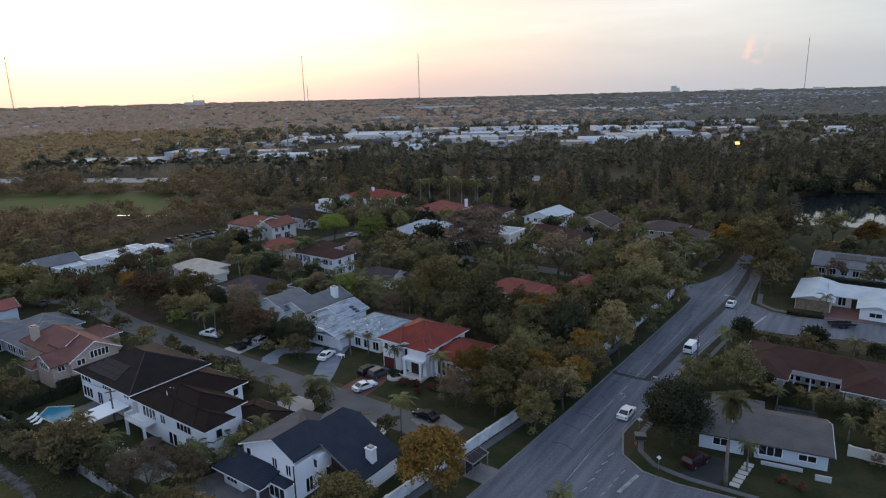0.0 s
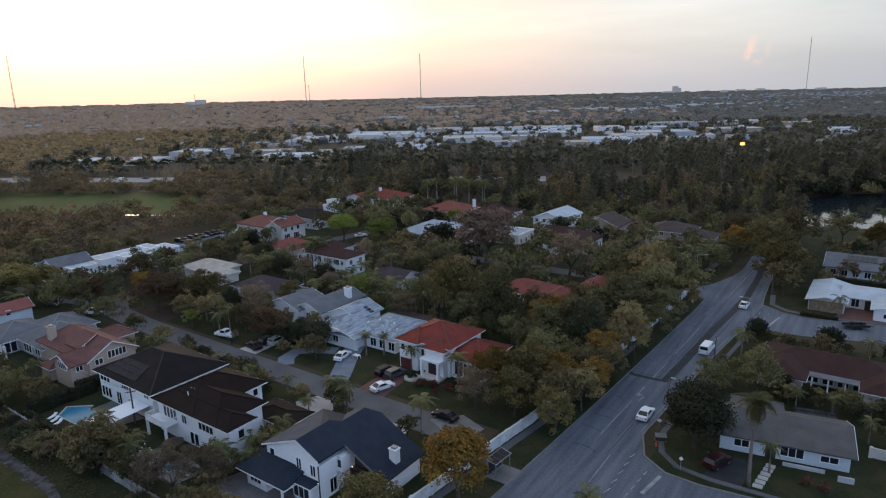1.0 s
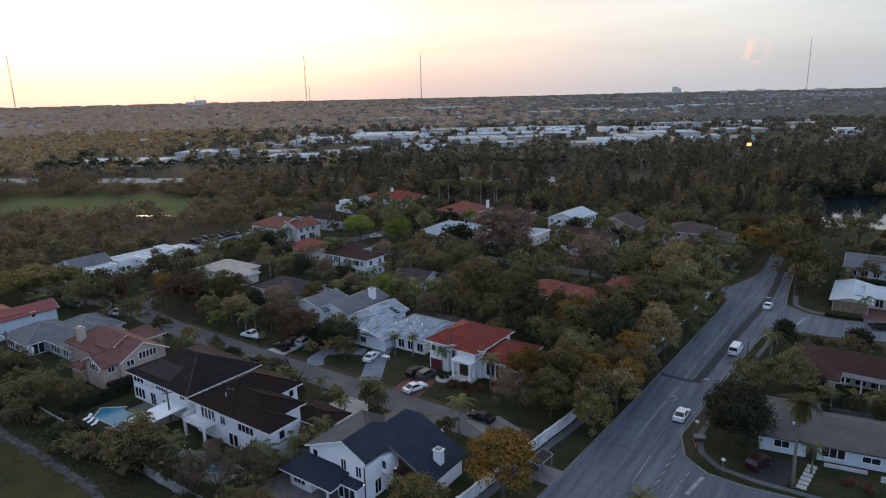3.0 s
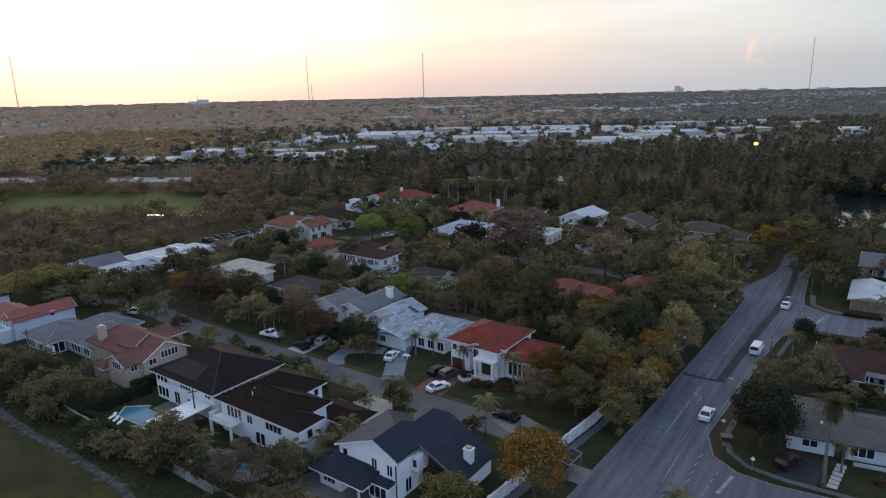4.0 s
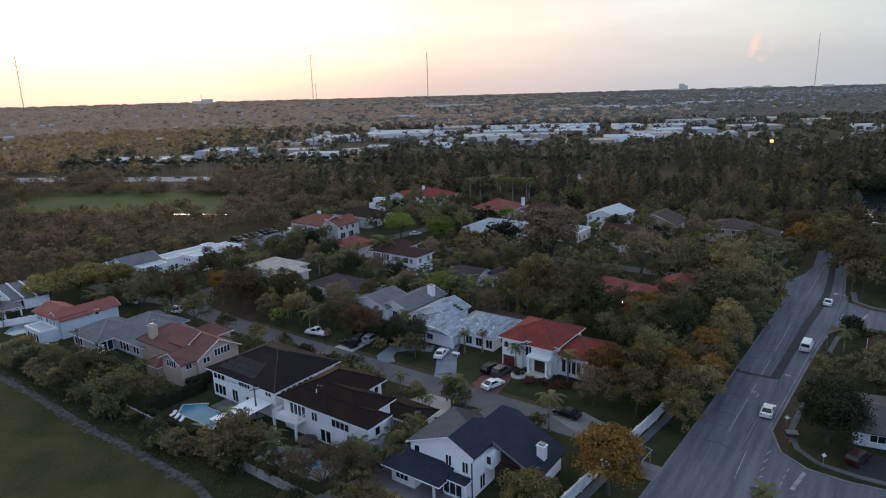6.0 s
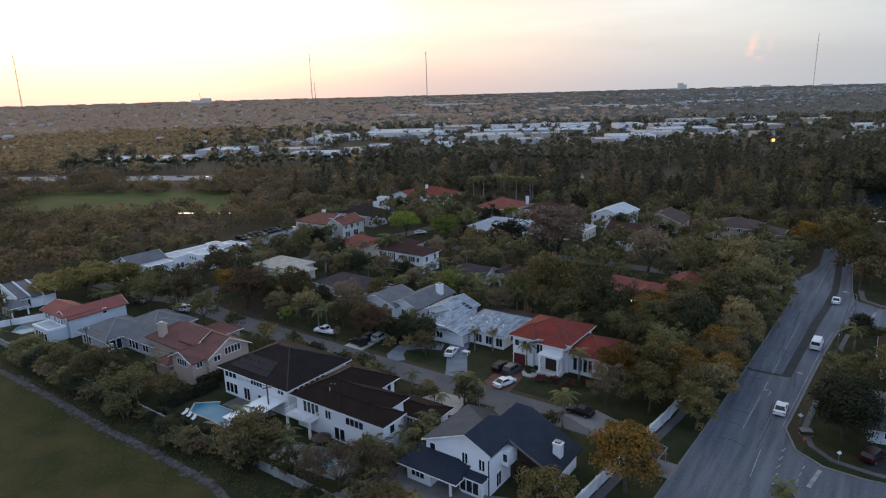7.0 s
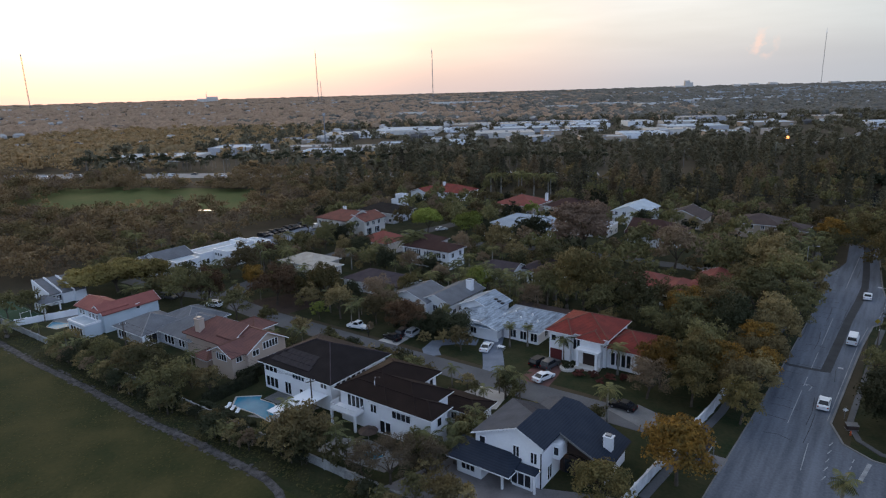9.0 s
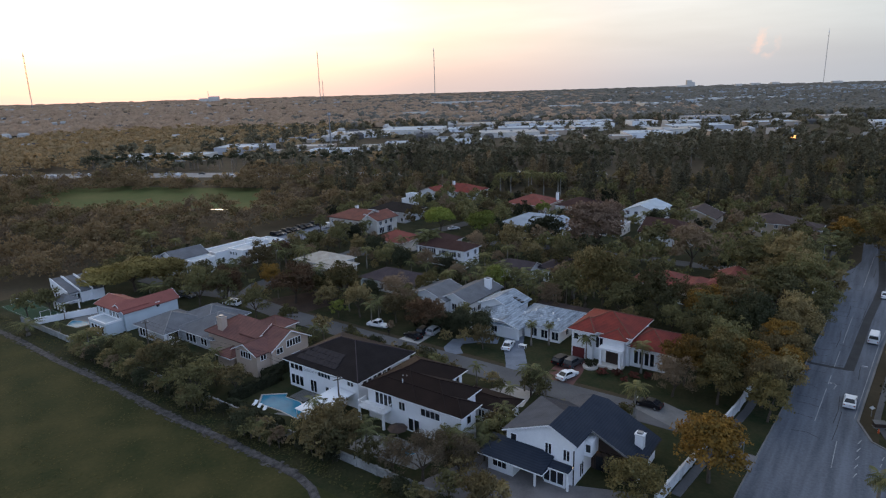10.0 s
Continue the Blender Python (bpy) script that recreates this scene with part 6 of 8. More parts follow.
for q in ((-176, -160, 150, 176), (-160, -146, 152, 176), (-150, -146, 140, 160), (-196, -157, 244, 266), (-122.5, -103.5, 31.0, 48.5), (-96.0, -83.0, 79, 89.5), (-120, -108, 79, 88), (-84, -60, 79, 90)):
    keep_clear(*q)
MIX = {"green": 5, "olive": 6, "dark": 2, "bronze": 2, "bare": 3, "gold": 0.7, "lime": 1, "coco": 4, "fan": 1}
fill(34, -60, -42.0, 95, 178, {"green": 5, "olive": 4, "dark": 1, "gold": 0.6}, 4.0, 6.0, low=1.2)
fill(46, -190, -84, 80, 150, MIX, 2.4, 4.4)
fill(34, -215, -84, 84, 152, {"coco": 6, "royal": 2, "olive": 2, "green": 2, "goldgreen": 1, "bare": 1}, 1.6, 3.0)
fill(16, -84, -56, 104, 150, {"green": 4, "olive": 3, "dark": 2}, 3.0, 5.0)
fill(14, -140, -56, 63, 72, {"green": 4, "coco": 2, "olive": 2}, 1.2, 2.2, low=0.9)
for k in range(34):
    x = -171 + k * 2.05
    if x < -124 or x > -112:
        tree(("green", "olive", "green", "bronze", "dark")[k % 5], x + float(rng.uniform(-0.6, 0.6)), 33.6 + float(rng.uniform(-0.8, 0.6)), float(rng.uniform(1.3, 2.4)), float(rng.uniform(1.4, 2.4)))
for k in range(30):
    x = -127 + k * 2.25
    if -92 < x < -83:
        continue
    tree(("dark", "green", "olive")[k % 3], x + float(rng.uniform(-0.5, 0.5)), 35.3 + float(rng.uniform(-0.5, 0.3)), float(rng.uniform(1.2, 1.7)), float(rng.uniform(1.0, 1.5)))
for k in range(10):
    palm("coco", -170 + k * 4.4 + float(rng.uniform(-1, 1)), 34.0 + float(rng.uniform(-1, 1)), float(rng.uniform(2.2, 3.6)))
for q in ((-206, -176, 28, 46), (-24.5, -9, 82, 95)):
    keep_clear(*q)
fill(32, -210, -56, 36.5, 45, {"green": 5, "olive": 4, "coco": 2, "dark": 1}, 2.2, 3.8, low=0.95)
for k in range(20):
    x, y = -15.0 + k * 1.35, 116.2 + 2.2 * math.sin(k * 1.7)
    if k % 4 == 3:
        palm("coco", x, y, 3.4)
    else:
        tree(("green", "dark", "olive")[k % 3], x, y, 1.7 + 0.3 * math.sin(k), 2.0)
fill(26, -26, 30, 100, 148, {"green": 5, "dark": 3, "coco": 3, "olive": 2}, 1.8, 3.4, low=0.9)


def wood(name, label, places, material, template, category="woodland"):
    """Many far trees as one mesh: copies of a leafy template, turned and scaled."""
    tv, tq = template
    n, k = len(places), len(tv)
    pl = np.array(places)
    a = rng.uniform(0, 2 * np.pi, n)
    c, s = np.cos(a)[:, None], np.sin(a)[:, None]
    x = (tv[None, :, 0] * c - tv[None, :, 1] * s) * pl[:, 3:4] + pl[:, 0:1]
    y = (tv[None, :, 0] * s + tv[None, :, 1] * c) * pl[:, 3:4] + pl[:, 1:2]
    z = tv[None, :, 2] * pl[:, 4:5] + pl[:, 2:3]
    v = np.stack([x, y, z], 2).reshape(-1, 3)
    q = (tq[None] + (np.arange(n) * k)[:, None, None]).reshape(-1, tq.shape[1])
    ob = new(name, mesh_np(name, v, q, material))
    return tagged(ob, label, category, kind="stuff")


def leafy(seed, n, ln, wd, height=4.4, lobes=16, up=0.0):
    """A crown of leaf sprays; up: how far the sprays turn flat towards the sky."""
    r = np.random.default_rng(seed)
    p, w, c, s = crown_points(r, n, 5.0, height, 4.4, lobes, 0.38)
    w = w * (1 - up) + np.array([0.0, 0.0, 1.0]) * up
    return cards(p, w, ln, wd, r, 0.55 - 0.3 * up)


def domes(seed, lobes, sides=5):
    """A far crown as a few rounded, uneven lobes, for woods over a kilometre away."""
    r = np.random.default_rng(seed)
    v, f = [], []
    for k in range(lobes):
        a, d = 2 * math.pi * k / lobes + r.uniform(-0.5, 0.5), r.uniform(1.6, 3.4) if lobes > 1 else 0
        cx, cy, rad, top = d * math.cos(a), d * math.sin(a), r.uniform(2.2, 3.4), r.uniform(6.0, 9.4)
        b = len(v)
        for share, level in ((1.0, 0.15), (0.86, 0.68)):
            for i in range(sides):
                t = 2 * math.pi * (i + share) / sides
                q = rad * share * r.uniform(0.8, 1.2)
                v.append((cx + q * math.cos(t), cy + q * math.sin(t), top * level * r.uniform(0.9, 1.08)))
        v.append((cx, cy, top))
        for i in range(sides):
            j = (i + 1) % sides
            f += [(b + i, b + j, b + sides + j), (b + i, b + sides + j, b + sides + i), (b + sides + i, b + sides + j, b + 2 * sides)]
    return np.array(v), np.array(f)


def backdrop_trees(count, x0, x1, y0, y1, r0, r1, label, material, seed, n=440, ln=0.96, wd=0.7, tries=12):
    out = []
    for _ in range(count * tries):
        if len(out) >= count:
            break
        x, y, radius = float(rng.uniform(x0, x1)), float(rng.uniform(y0, y1)), float(rng.uniform(r0, r1))
        if free(x, y, radius):
            PLACED.append((x, y, radius))
            out.append((x, y, 0, radius / 5, radius / 5 * float(rng.uniform(0.9, 1.3))))
    if out:
        wood("garden_trees", label, out, material, leafy(seed, n, ln, wd), "trees")


# the gardens farther back
for k, (label, material, share) in enumerate((("dark green garden trees between the houses", L_GREEN, 0.36), ("olive garden trees between the houses", L_OLIVE, 0.30),
                                              ("very dark garden trees between the houses", L_DARK, 0.14), ("brownish garden trees between the houses", L_BROWN, 0.18), ("bright green garden trees", L_LIME, 0.06))):
    backdrop_trees(int(260 * share), -232, -46, 118, 264, 2.6, 5.0, label, material, 31 + k)
    backdrop_trees(int(60 * share), -232, -170, 64, 150, 2.4, 4.6, label, material, 41 + k)
    backdrop_trees(int(50 * share), -25, 60, 150, 262, 2.6, 5.0, label, material, 51 + k)
    backdrop_trees(int(90 * share), -228, -56, 80, 160, 1.3, 2.2, label.replace("trees", "bushes"), material, 61 + k, 180, 1.4, 1.05)
    backdrop_trees(int(60 * share), -26, 40, 84, 148, 1.0, 1.8, label.replace("trees", "bushes"), material, 71 + k, 180, 1.4, 1.05)

# ---- pine wood, woods and the distance ----
def pine_points(r, n, height=16.0):
    z = height * (0.12 + 0.88 * r.uniform(0, 1, n) ** 1.15)
    t = z / height
    whorl = r.integers(0, 34, n)
    a = whorl * 2.4 + r.normal(0, 0.22, n)
    reach = (3.3 * (1 - t ** 2.2) ** 0.8 * (0.45 + 0.55 * np.minimum(t * 3, 1)) + 0.3) * (0.55 + 0.45 * np.sin(whorl * 7.7) ** 2)
    rad = reach * r.uniform(0.25, 1.0, n) ** 0.7
    return np.stack([rad * np.cos(a), rad * np.sin(a), z + 0.25 * rad + r.normal(0, 0.25, n)], 1), np.stack([np.cos(a), np.sin(a), 0.5 * np.ones(n)], 1)


PINES = []
for k in range(4):
    r = np.random.default_rng(70 + k)
    p, w = pine_points(r, 640)
    v, q = cards(p, w, 1.2, 0.36, r)
    PINES.append([Geo().tube([(0, 0, -0.3), (0.1, 0.05, 6), (0, 0.1, 15.2)], [0.26, 0.18, 0.04], 6).mesh("trunk", BARK), mesh_np("crown", v, q, L_PINEB if k == 1 else L_PINE), None])


def pine(x, y, height):
    p = PINES[int(rng.integers(0, 4))]
    s = height / 16.0
    wide = s * float(rng.uniform(1.1, 1.9))
    m = pose(x, y, 0, 0, 0, float(rng.uniform(0, 360)))
    if p[2] is None:
        ob = thing("pine_tree", m, "tall wispy brown-green casuarina pine", "pine tree", "casuarina pines")
        part("trunk", p[0], None, ob)
        part("crown", p[1], None, ob)
        p[2] = ob
    else:
        copy_thing(p[2], m @ Matrix.Diagonal((wide, wide, s, 1)))
    PLACED.append((x, y, 1.6))


for right, ahead, hh in ((126, 268, 15), (131, 262, 13), (136, 270, 16), (141, 263, 12), (144, 258, 11), (124, 276, 15), (90.4, 271, 15), (97, 270, 14), (109, 272, 13), (22, 272, 14), (38, 266, 12)):
    x, y = W(right, ahead)
    pine(x, y, hh)
done = 0
for _ in range(6000):
    if done >= 230:
        break
    right, ahead = float(rng.uniform(-75, 300)), float(rng.uniform(262, 345))
    front = 345 - 0.75 * (right + 30) if right < 80 else 266 + (right - 80) * 0.06
    if right > 150:
        front = 315 + (right - 150) * 0.02
    ahead = front + float(rng.uniform(0, 62)) ** 1.0
    x, y = W(right, ahead)
    if any((a - x) ** 2 + (b - y) ** 2 < 9 for a, b, c in PLACED):
        continue
    pine(x, y, float(rng.uniform(10, 18)) if rng.uniform() > 0.4 else float(rng.uniform(6, 10)))
    done += 1


def pine_template(seed, n):
    r = np.random.default_rng(seed)
    p, w = pine_points(r, n)
    return cards(p, w, 1.9, 0.6, r)


def scatter(n, r0, r1, a0, a1, size, hs, avoid=(), gap=0.0):
    out = []
    for _ in range(n):
        right, ahead = float(rng.uniform(r0, r1)), float(rng.uniform(a0, a1))
        if any(p(right, ahead) for p in avoid):
            continue
        x, y = W(right, ahead)
        s = float(rng.uniform(*size)) / 5.0
        out.append((x, y, land(x, y), s, s * float(rng.uniform(*hs))))
    return out


def in_meadow(right, ahead):
    return -262 < right < -130 and 310 + (right + 132) * -0.09 < ahead < 364 + (right + 152) * -0.2


def in_highway(right, ahead):
    d = ahead - (412 - 0.14 * right)
    open_stretch = -370 < right < -285 or -240 < right < -175 or -110 < right < -45
    return -700 < right < 60 and (-60 if open_stretch else -13) < d < 13


def in_lake(right, ahead):
    return 145 < right < 345 and 215 < ahead < 313


# the business parks beyond the highway: middle to the right and ahead, width, depth, height
SHEDS = [(-293, 559, 78, 30, 6), (-239, 609, 47, 40, 9), (-177, 628, 40, 30, 5), (-147, 571, 40, 25, 6), (-109, 596, 33, 30, 6), (-92, 634, 27, 24, 6), (-203, 581, 12, 20, 5),
         (-155, 803, 73, 60, 6), (-91, 850, 81, 80, 7), (-230, 753, 30, 20, 4), (-204, 722, 32, 20, 4), (-30, 852, 29, 40, 5), (26, 742, 67, 50, 7)]
SHEDS += [(60, 817, 81, 44, 7), (-3, 950, 57, 60, 6), (-27, 653, 37, 20, 5), (-53, 688, 24, 20, 5), (48, 669, 47, 30, 6), (92, 752, 40, 30, 6), (88, 935, 114, 50, 6),
          (133, 799, 46, 40, 7), (170, 939, 50, 50, 6), (118, 648, 45, 30, 6), (166, 678, 46, 34, 7), (208, 722, 50, 40, 7), (254, 772, 70, 50, 7), (250, 676, 40, 30, 6)]
SHEDS += [(219, 879, 34, 40, 8), (272, 862, 48, 40, 7), (328, 943, 58, 40, 9), (360, 812, 64, 40, 6), (155, 877, 47, 40, 6), (435, 989, 104, 40, 6), (301, 663, 20, 24, 8), (484, 889, 46, 40, 8), (466, 757, 30, 30, 7)]


def in_yards(right, ahead):
    if any(abs(right - a) < w / 2 + 7 and -d / 2 - 9 < ahead - b < d / 2 + 6 for a, b, w, d, h in SHEDS):
        return True
    return -200 < right < 480 and 620 < ahead < 980 and rng.uniform() < 0.6


# woods beyond the houses, back to the highway
near_woods = []
for right, ahead, s in [(float(rng.uniform(-340, -30)), float(rng.uniform(150, 430)), 0) for _ in range(3000)]:
    x, y = W(right, ahead)
    if in_meadow(right, ahead) or in_meadow(right, ahead + 34) or in_highway(right, ahead) or (x > -236 and y < 266) or y < 44:
        continue
    if len(near_woods) and any((p[0] - x) ** 2 + (p[1] - y) ** 2 < 24 for p in near_woods[-500:]):
        continue
    k = float(rng.uniform(3.0, 6.4)) / 5.0
    near_woods.append((x, y, 0, k, k * float(rng.uniform(0.8, 1.25))))
third = len(near_woods) // 4
wood("woodland", "dense mixed olive and brown scrub woodland", near_woods[:third], L_WOOD, leafy(1, 500, 0.78, 0.58, 4.4, 20, 0.35))
wood("woodland", "dense olive green scrub woodland", near_woods[third:2 * third], L_OLIVE, leafy(2, 500, 0.78, 0.58, 4.4, 20, 0.35))
wood("woodland", "leafless brown scrub woodland", near_woods[2 * third:3 * third], L_BROWN, leafy(3, 430, 1.2, 0.3, 4.2, 18, 0.4))
wood("woodland", "brown-green dry scrub woodland", near_woods[3 * third:], L_WOOD, leafy(4, 500, 0.78, 0.58, 4.4, 20, 0.35))
under = []
for _ in range(340):
    right = float(rng.uniform(-90, 340))
    front = 345 - 0.75 * (right + 30) if right < 80 else 266 + (right - 80) * 0.06 if right < 150 else 315
    x, y = W(right, front + float(rng.uniform(-9, 75)))
    if in_lake(right, front) and right > 150:
        x, y = W(right, 316 + float(rng.uniform(0, 60)))
    if -198 < x < -155 and y < 276:
        continue
    k = float(rng.uniform(2.4, 5.0)) / 5.0
    under.append((x, y, 0, k, k * float(rng.uniform(0.9, 1.5))))
wood("undergrowth", "olive undergrowth at the foot of the pines", under[:170], L_OLIVE, leafy(21, 180, 1.4, 1.0))
wood("undergrowth", "dark green undergrowth at the foot of the pines", under[170:], L_GREEN, leafy(22, 180, 1.4, 1.0))
pines_far = scatter(280, -110, 420, 330, 470, (4.0, 6.0), (0.9, 1.2), (in_lake, in_highway))
wood("pine_woodland", "dark belt of tall casuarina pines", [p[:3] + (p[3] * 1.25, p[4] * 0.95) for p in pines_far], L_PINE, pine_template(5, 220))
low = [p for p in scatter(400, -380, -30, 276, 450, (1.6, 3.0), (0.8, 1.2), (in_meadow,)) if not -13 < (-0.5736 * p[0] + 0.8192 * p[1]) - (412 - 0.14 * (0.8192 * p[0] + 0.5736 * p[1])) < 13]
# every second brush takes the haze-tinted brown
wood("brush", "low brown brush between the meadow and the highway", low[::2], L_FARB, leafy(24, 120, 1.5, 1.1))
wood("brush", "low olive brush between the meadow and the highway", low[1::2], L_OLIVE, leafy(25, 120, 1.5, 1.1))
belt = []
for _ in range(230):
    right = float(rng.uniform(-380, -60))
    x, y = W(right, 412 - 0.14 * right - float(rng.uniform(42, 78)))
    k = float(rng.uniform(2.6, 4.4)) / 5.0
    belt.append((x, y, 0, k, k * float(rng.uniform(0.8, 1.1))))
wood("brush", "brown-green brush belt behind the meadow", belt, L_WOOD, leafy(27, 200, 1.2, 0.9, 4.2, 14, 0.3))
bank = []
for _ in range(90):
    x = float(rng.uniform(-40, 150))
    y = 372 + 0.16 * (x + 40) + float(rng.uniform(2, 16)) if x > -16 else 346 + 1.1 * (x + 40) + float(rng.uniform(2, 16))
    k = float(rng.uniform(3.0, 5.6)) / 5.0
    bank.append((x, y, 0, k, k * float(rng.uniform(0.9, 1.4))))
for _ in range(60):
    x, y = float(rng.uniform(-58, -16)), float(rng.uniform(344, 384))
    if y < 350 + 1.2 * (x + 36):
        continue
    k = float(rng.uniform(2.6, 4.6)) / 5.0
    bank.append((x, y, 0, k, k * float(rng.uniform(0.9, 1.4))))
wood("undergrowth", "dark trees along the far bank of the lake", bank, L_DARK, leafy(28, 220, 1.3, 0.95))
# rows of tall slash pines along the highway
rows = []
for k in range(120):
    right = -330 + k * 3.4 + float(rng.uniform(-1.5, 1.5))
    x, y = W(right, 446 - 0.14 * right + float(rng.uniform(-8, 22)))
    rows.append((x, y, 0, 0.75, float(rng.uniform(0.8, 1.1))))
tops = leafy(8, 160, 1.6, 1.1, 2.2, 8)
g = Geo()
for x, y, z, s, t in rows:
    g.tube([(x, y, 0), (x, y, 9.5 * t)], [0.28, 0.2], 4)
tagged(part("pine_trunks", g, PALM_BARK), "row of pale slender tree trunks along the highway", "woodland", kind="stuff")
wood("pine_tops", "row of dark rounded tree tops along the highway", [(x, y, 5.6 * t, s, s * 1.0) for x, y, z, s, t in rows], L_DARK, tops)

mid = scatter(900, -640, -250, 440, 1050, (4.0, 7.5), (0.7, 1.1), (in_yards, in_highway)) + scatter(3300, -620, 640, 440, 1050, (4.0, 7.5), (0.7, 1.1), (in_yards, in_lake, in_highway))
# sorted so the left half takes the warm haze tint
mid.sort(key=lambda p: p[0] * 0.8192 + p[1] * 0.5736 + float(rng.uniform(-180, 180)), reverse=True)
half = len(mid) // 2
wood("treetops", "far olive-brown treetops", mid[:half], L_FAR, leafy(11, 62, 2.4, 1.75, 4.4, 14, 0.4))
wood("treetops", "far treetops in a warm haze-tinted brown", mid[half:], L_FARB, leafy(12, 70, 1.8, 1.35, 4.2, 14, 0.45))
wood("treetops", "closed far canopy under the haze-tinted treetops", [p[:3] + (p[3] * 1.05, p[4] * 0.72) for p in mid[half:] if -0.5736 * p[0] + 0.8192 * p[1] > 580], L_FARB, domes(17, 5, 5))
far1 = []
for _ in range(4800):
    ahead = 1000 + 1500 * float(rng.uniform(0, 1)) ** 1.2
    right = float(rng.uniform(-0.80, 0.80)) * ahead
    x, y = W(right, ahead)
    s = float(rng.uniform(6, 14)) / 5.0
    far1.append((x, y, land(x, y), s, float(rng.uniform(4.5, 9)) / 5.0 * 0.75))
# haze in the colour: warm brown to the left, grey-green to the right
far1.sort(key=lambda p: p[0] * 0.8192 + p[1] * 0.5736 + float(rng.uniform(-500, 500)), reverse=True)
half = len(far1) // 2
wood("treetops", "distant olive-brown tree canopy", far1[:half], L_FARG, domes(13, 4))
wood("treetops", "distant tree canopy in a pale haze-tinted brown", far1[half:], L_HAZE, domes(14, 4))
far2 = []
for _ in range(4200):
    ahead = 2400 + 2300 * float(rng.uniform(0, 1))
    right = float(rng.uniform(-0.80, 0.80)) * ahead
    x, y = W(right, ahead)
    if math.hypot(x, y) > 4920:
        continue
    s = float(rng.uniform(14, 32)) / 5.0
    far2.append((x, y, land(x, y), s, float(rng.uniform(4, 7)) / 5.0 * 0.7))
# same split along the horizon, the haze again put into the leaf colour
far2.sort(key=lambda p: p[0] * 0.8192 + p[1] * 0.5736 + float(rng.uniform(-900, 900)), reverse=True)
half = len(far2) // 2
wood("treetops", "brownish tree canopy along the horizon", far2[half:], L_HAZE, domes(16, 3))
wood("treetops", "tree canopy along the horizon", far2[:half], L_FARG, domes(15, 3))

# highway with its traffic
g = Geo()
strip(g, [W(-760, 519), W(-330, 458), W(-72, 422), W(60, 404)], 24, 0.05, 0.3)
structure("highway", g, HIGHWAY, "wide pale grey highway behind the trees", "highway")
g = Geo()
strip(g, [W(210, 480), W(320, 560), W(380, 640), W(500, 740)], 9, 5.0, 1.2)
structure("ramp", g, CONCRETE, "raised concrete highway ramp", "ramp")


def block_building(label, right, ahead, w, d, h, wall, roof, turn=0.0, category="warehouse"):
    """A flat-roofed building with a parapet, roof units and a band of openings."""
    x, y = W(right, ahead)
    z = land(x, y)
    ob = thing("warehouse" if category == "warehouse" else "apartment_block", pose(x, y, z, 0, 0, 35 + turn), label, category)
    part("wall", Geo().box(-w / 2, w / 2, -d / 2, d / 2, -0.5, h), wall, ob)
    part("roof", Geo().box(-w / 2 + 0.4, w / 2 - 0.4, -d / 2 + 0.4, d / 2 - 0.4, h, h + 0.25), roof, ob)
    g = Geo().box(-w / 2 - 0.1, w / 2 + 0.1, -d / 2 - 0.1, -d / 2 + 0.4, h, h + 0.8).box(-w / 2 - 0.1, w / 2 + 0.1, d / 2 - 0.4, d / 2 + 0.1, h, h + 0.8)
    g.box(-w / 2 - 0.1, -w / 2 + 0.4, -d / 2, d / 2, h, h + 0.8).box(w / 2 - 0.4, w / 2 + 0.1, -d / 2, d / 2, h, h + 0.8)
    part("parapet", g, wall, ob)
    n = max(2, int(w / 14))
    for k in range(n):
        u = -w / 2 + w * (k + 0.5) / n
        part("loading_door" if category == "warehouse" else "window", Geo().box(u - 1.8, u + 1.8, -d / 2 - 0.08, -d / 2 + 0.05, 0.1 if category == "warehouse" else 1.2, 3.4), GREY_WALL if category == "warehouse" else GLASS, ob)
    for k in range(3):
        u, q = float(rng.uniform(-w * 0.4, w * 0.4)), float(rng.uniform(-d * 0.35, d * 0.35))
        part("roof_unit", Geo().box(u - 1.3, u + 1.3, q - 1.0, q + 1.0, h + 0.25, h + 1.7), STEEL, ob)
    return ob


for k, (right, ahead, w, d, h) in enumerate(SHEDS):
    block_building("long pale flat-roofed warehouse" if w > 50 else "pale flat-roofed industrial building", right, ahead, w, d, h * 0.72, (CREAM, GREY_WALL, TAN, WHITE)[k % 4], (R_WHITE, R_WHITE, SLAB, R_WHITE, R_BEIGE)[k % 5], float(rng.uniform(-5, 5)))
for right, ahead, w, d, h in ((-119, 1345, 66, 30, 9), (-7, 1365, 61, 30, 7), (-9, 2180, 206, 60, 9), (233, 1580, 71, 60, 7), (391, 1720, 127, 60, 7), (469, 1600, 87, 80, 7), (690, 1890, 150, 120, 6), (825, 1880, 115, 120, 6)):
    block_building("distant pale commercial building", right, ahead, w, d, h, CREAM, R_WHITE)
for right, ahead, w, h in ((-1555, 3900, 50, 20), (-1500, 3920, 60, 30), (1512, 4300, 30, 44), (1540, 4310, 24, 32), (1900, 4200, 60, 15), (2050, 4250, 50, 16), (1750, 4100, 40, 14), (2300, 4000, 60, 15), (1430, 4200, 60, 14)):
    block_building("distant pale high-rise apartment block", right, ahead, w, 26, h, CREAM, CONCRETE, category="apartment block")
g = Geo()
for right, ahead, w, d in ((560, 1500, 220, 90), (900, 1300, 160, 60), (640, 1230, 90, 40)):
    x, y = W(right, ahead)
    c, s = math.cos(0.611), math.sin(0.611)
    z = land(x, y) + 0.4
    g.prism([(x + u * c - v * s, y + u * s + v * c) for u, v in ((-w / 2, -d / 2), (w / 2, -d / 2), (w / 2, d / 2), (-w / 2, d / 2))], z - 1, z)
structure("far_field", g, MEADOW, "open green field between distant trees", "field")
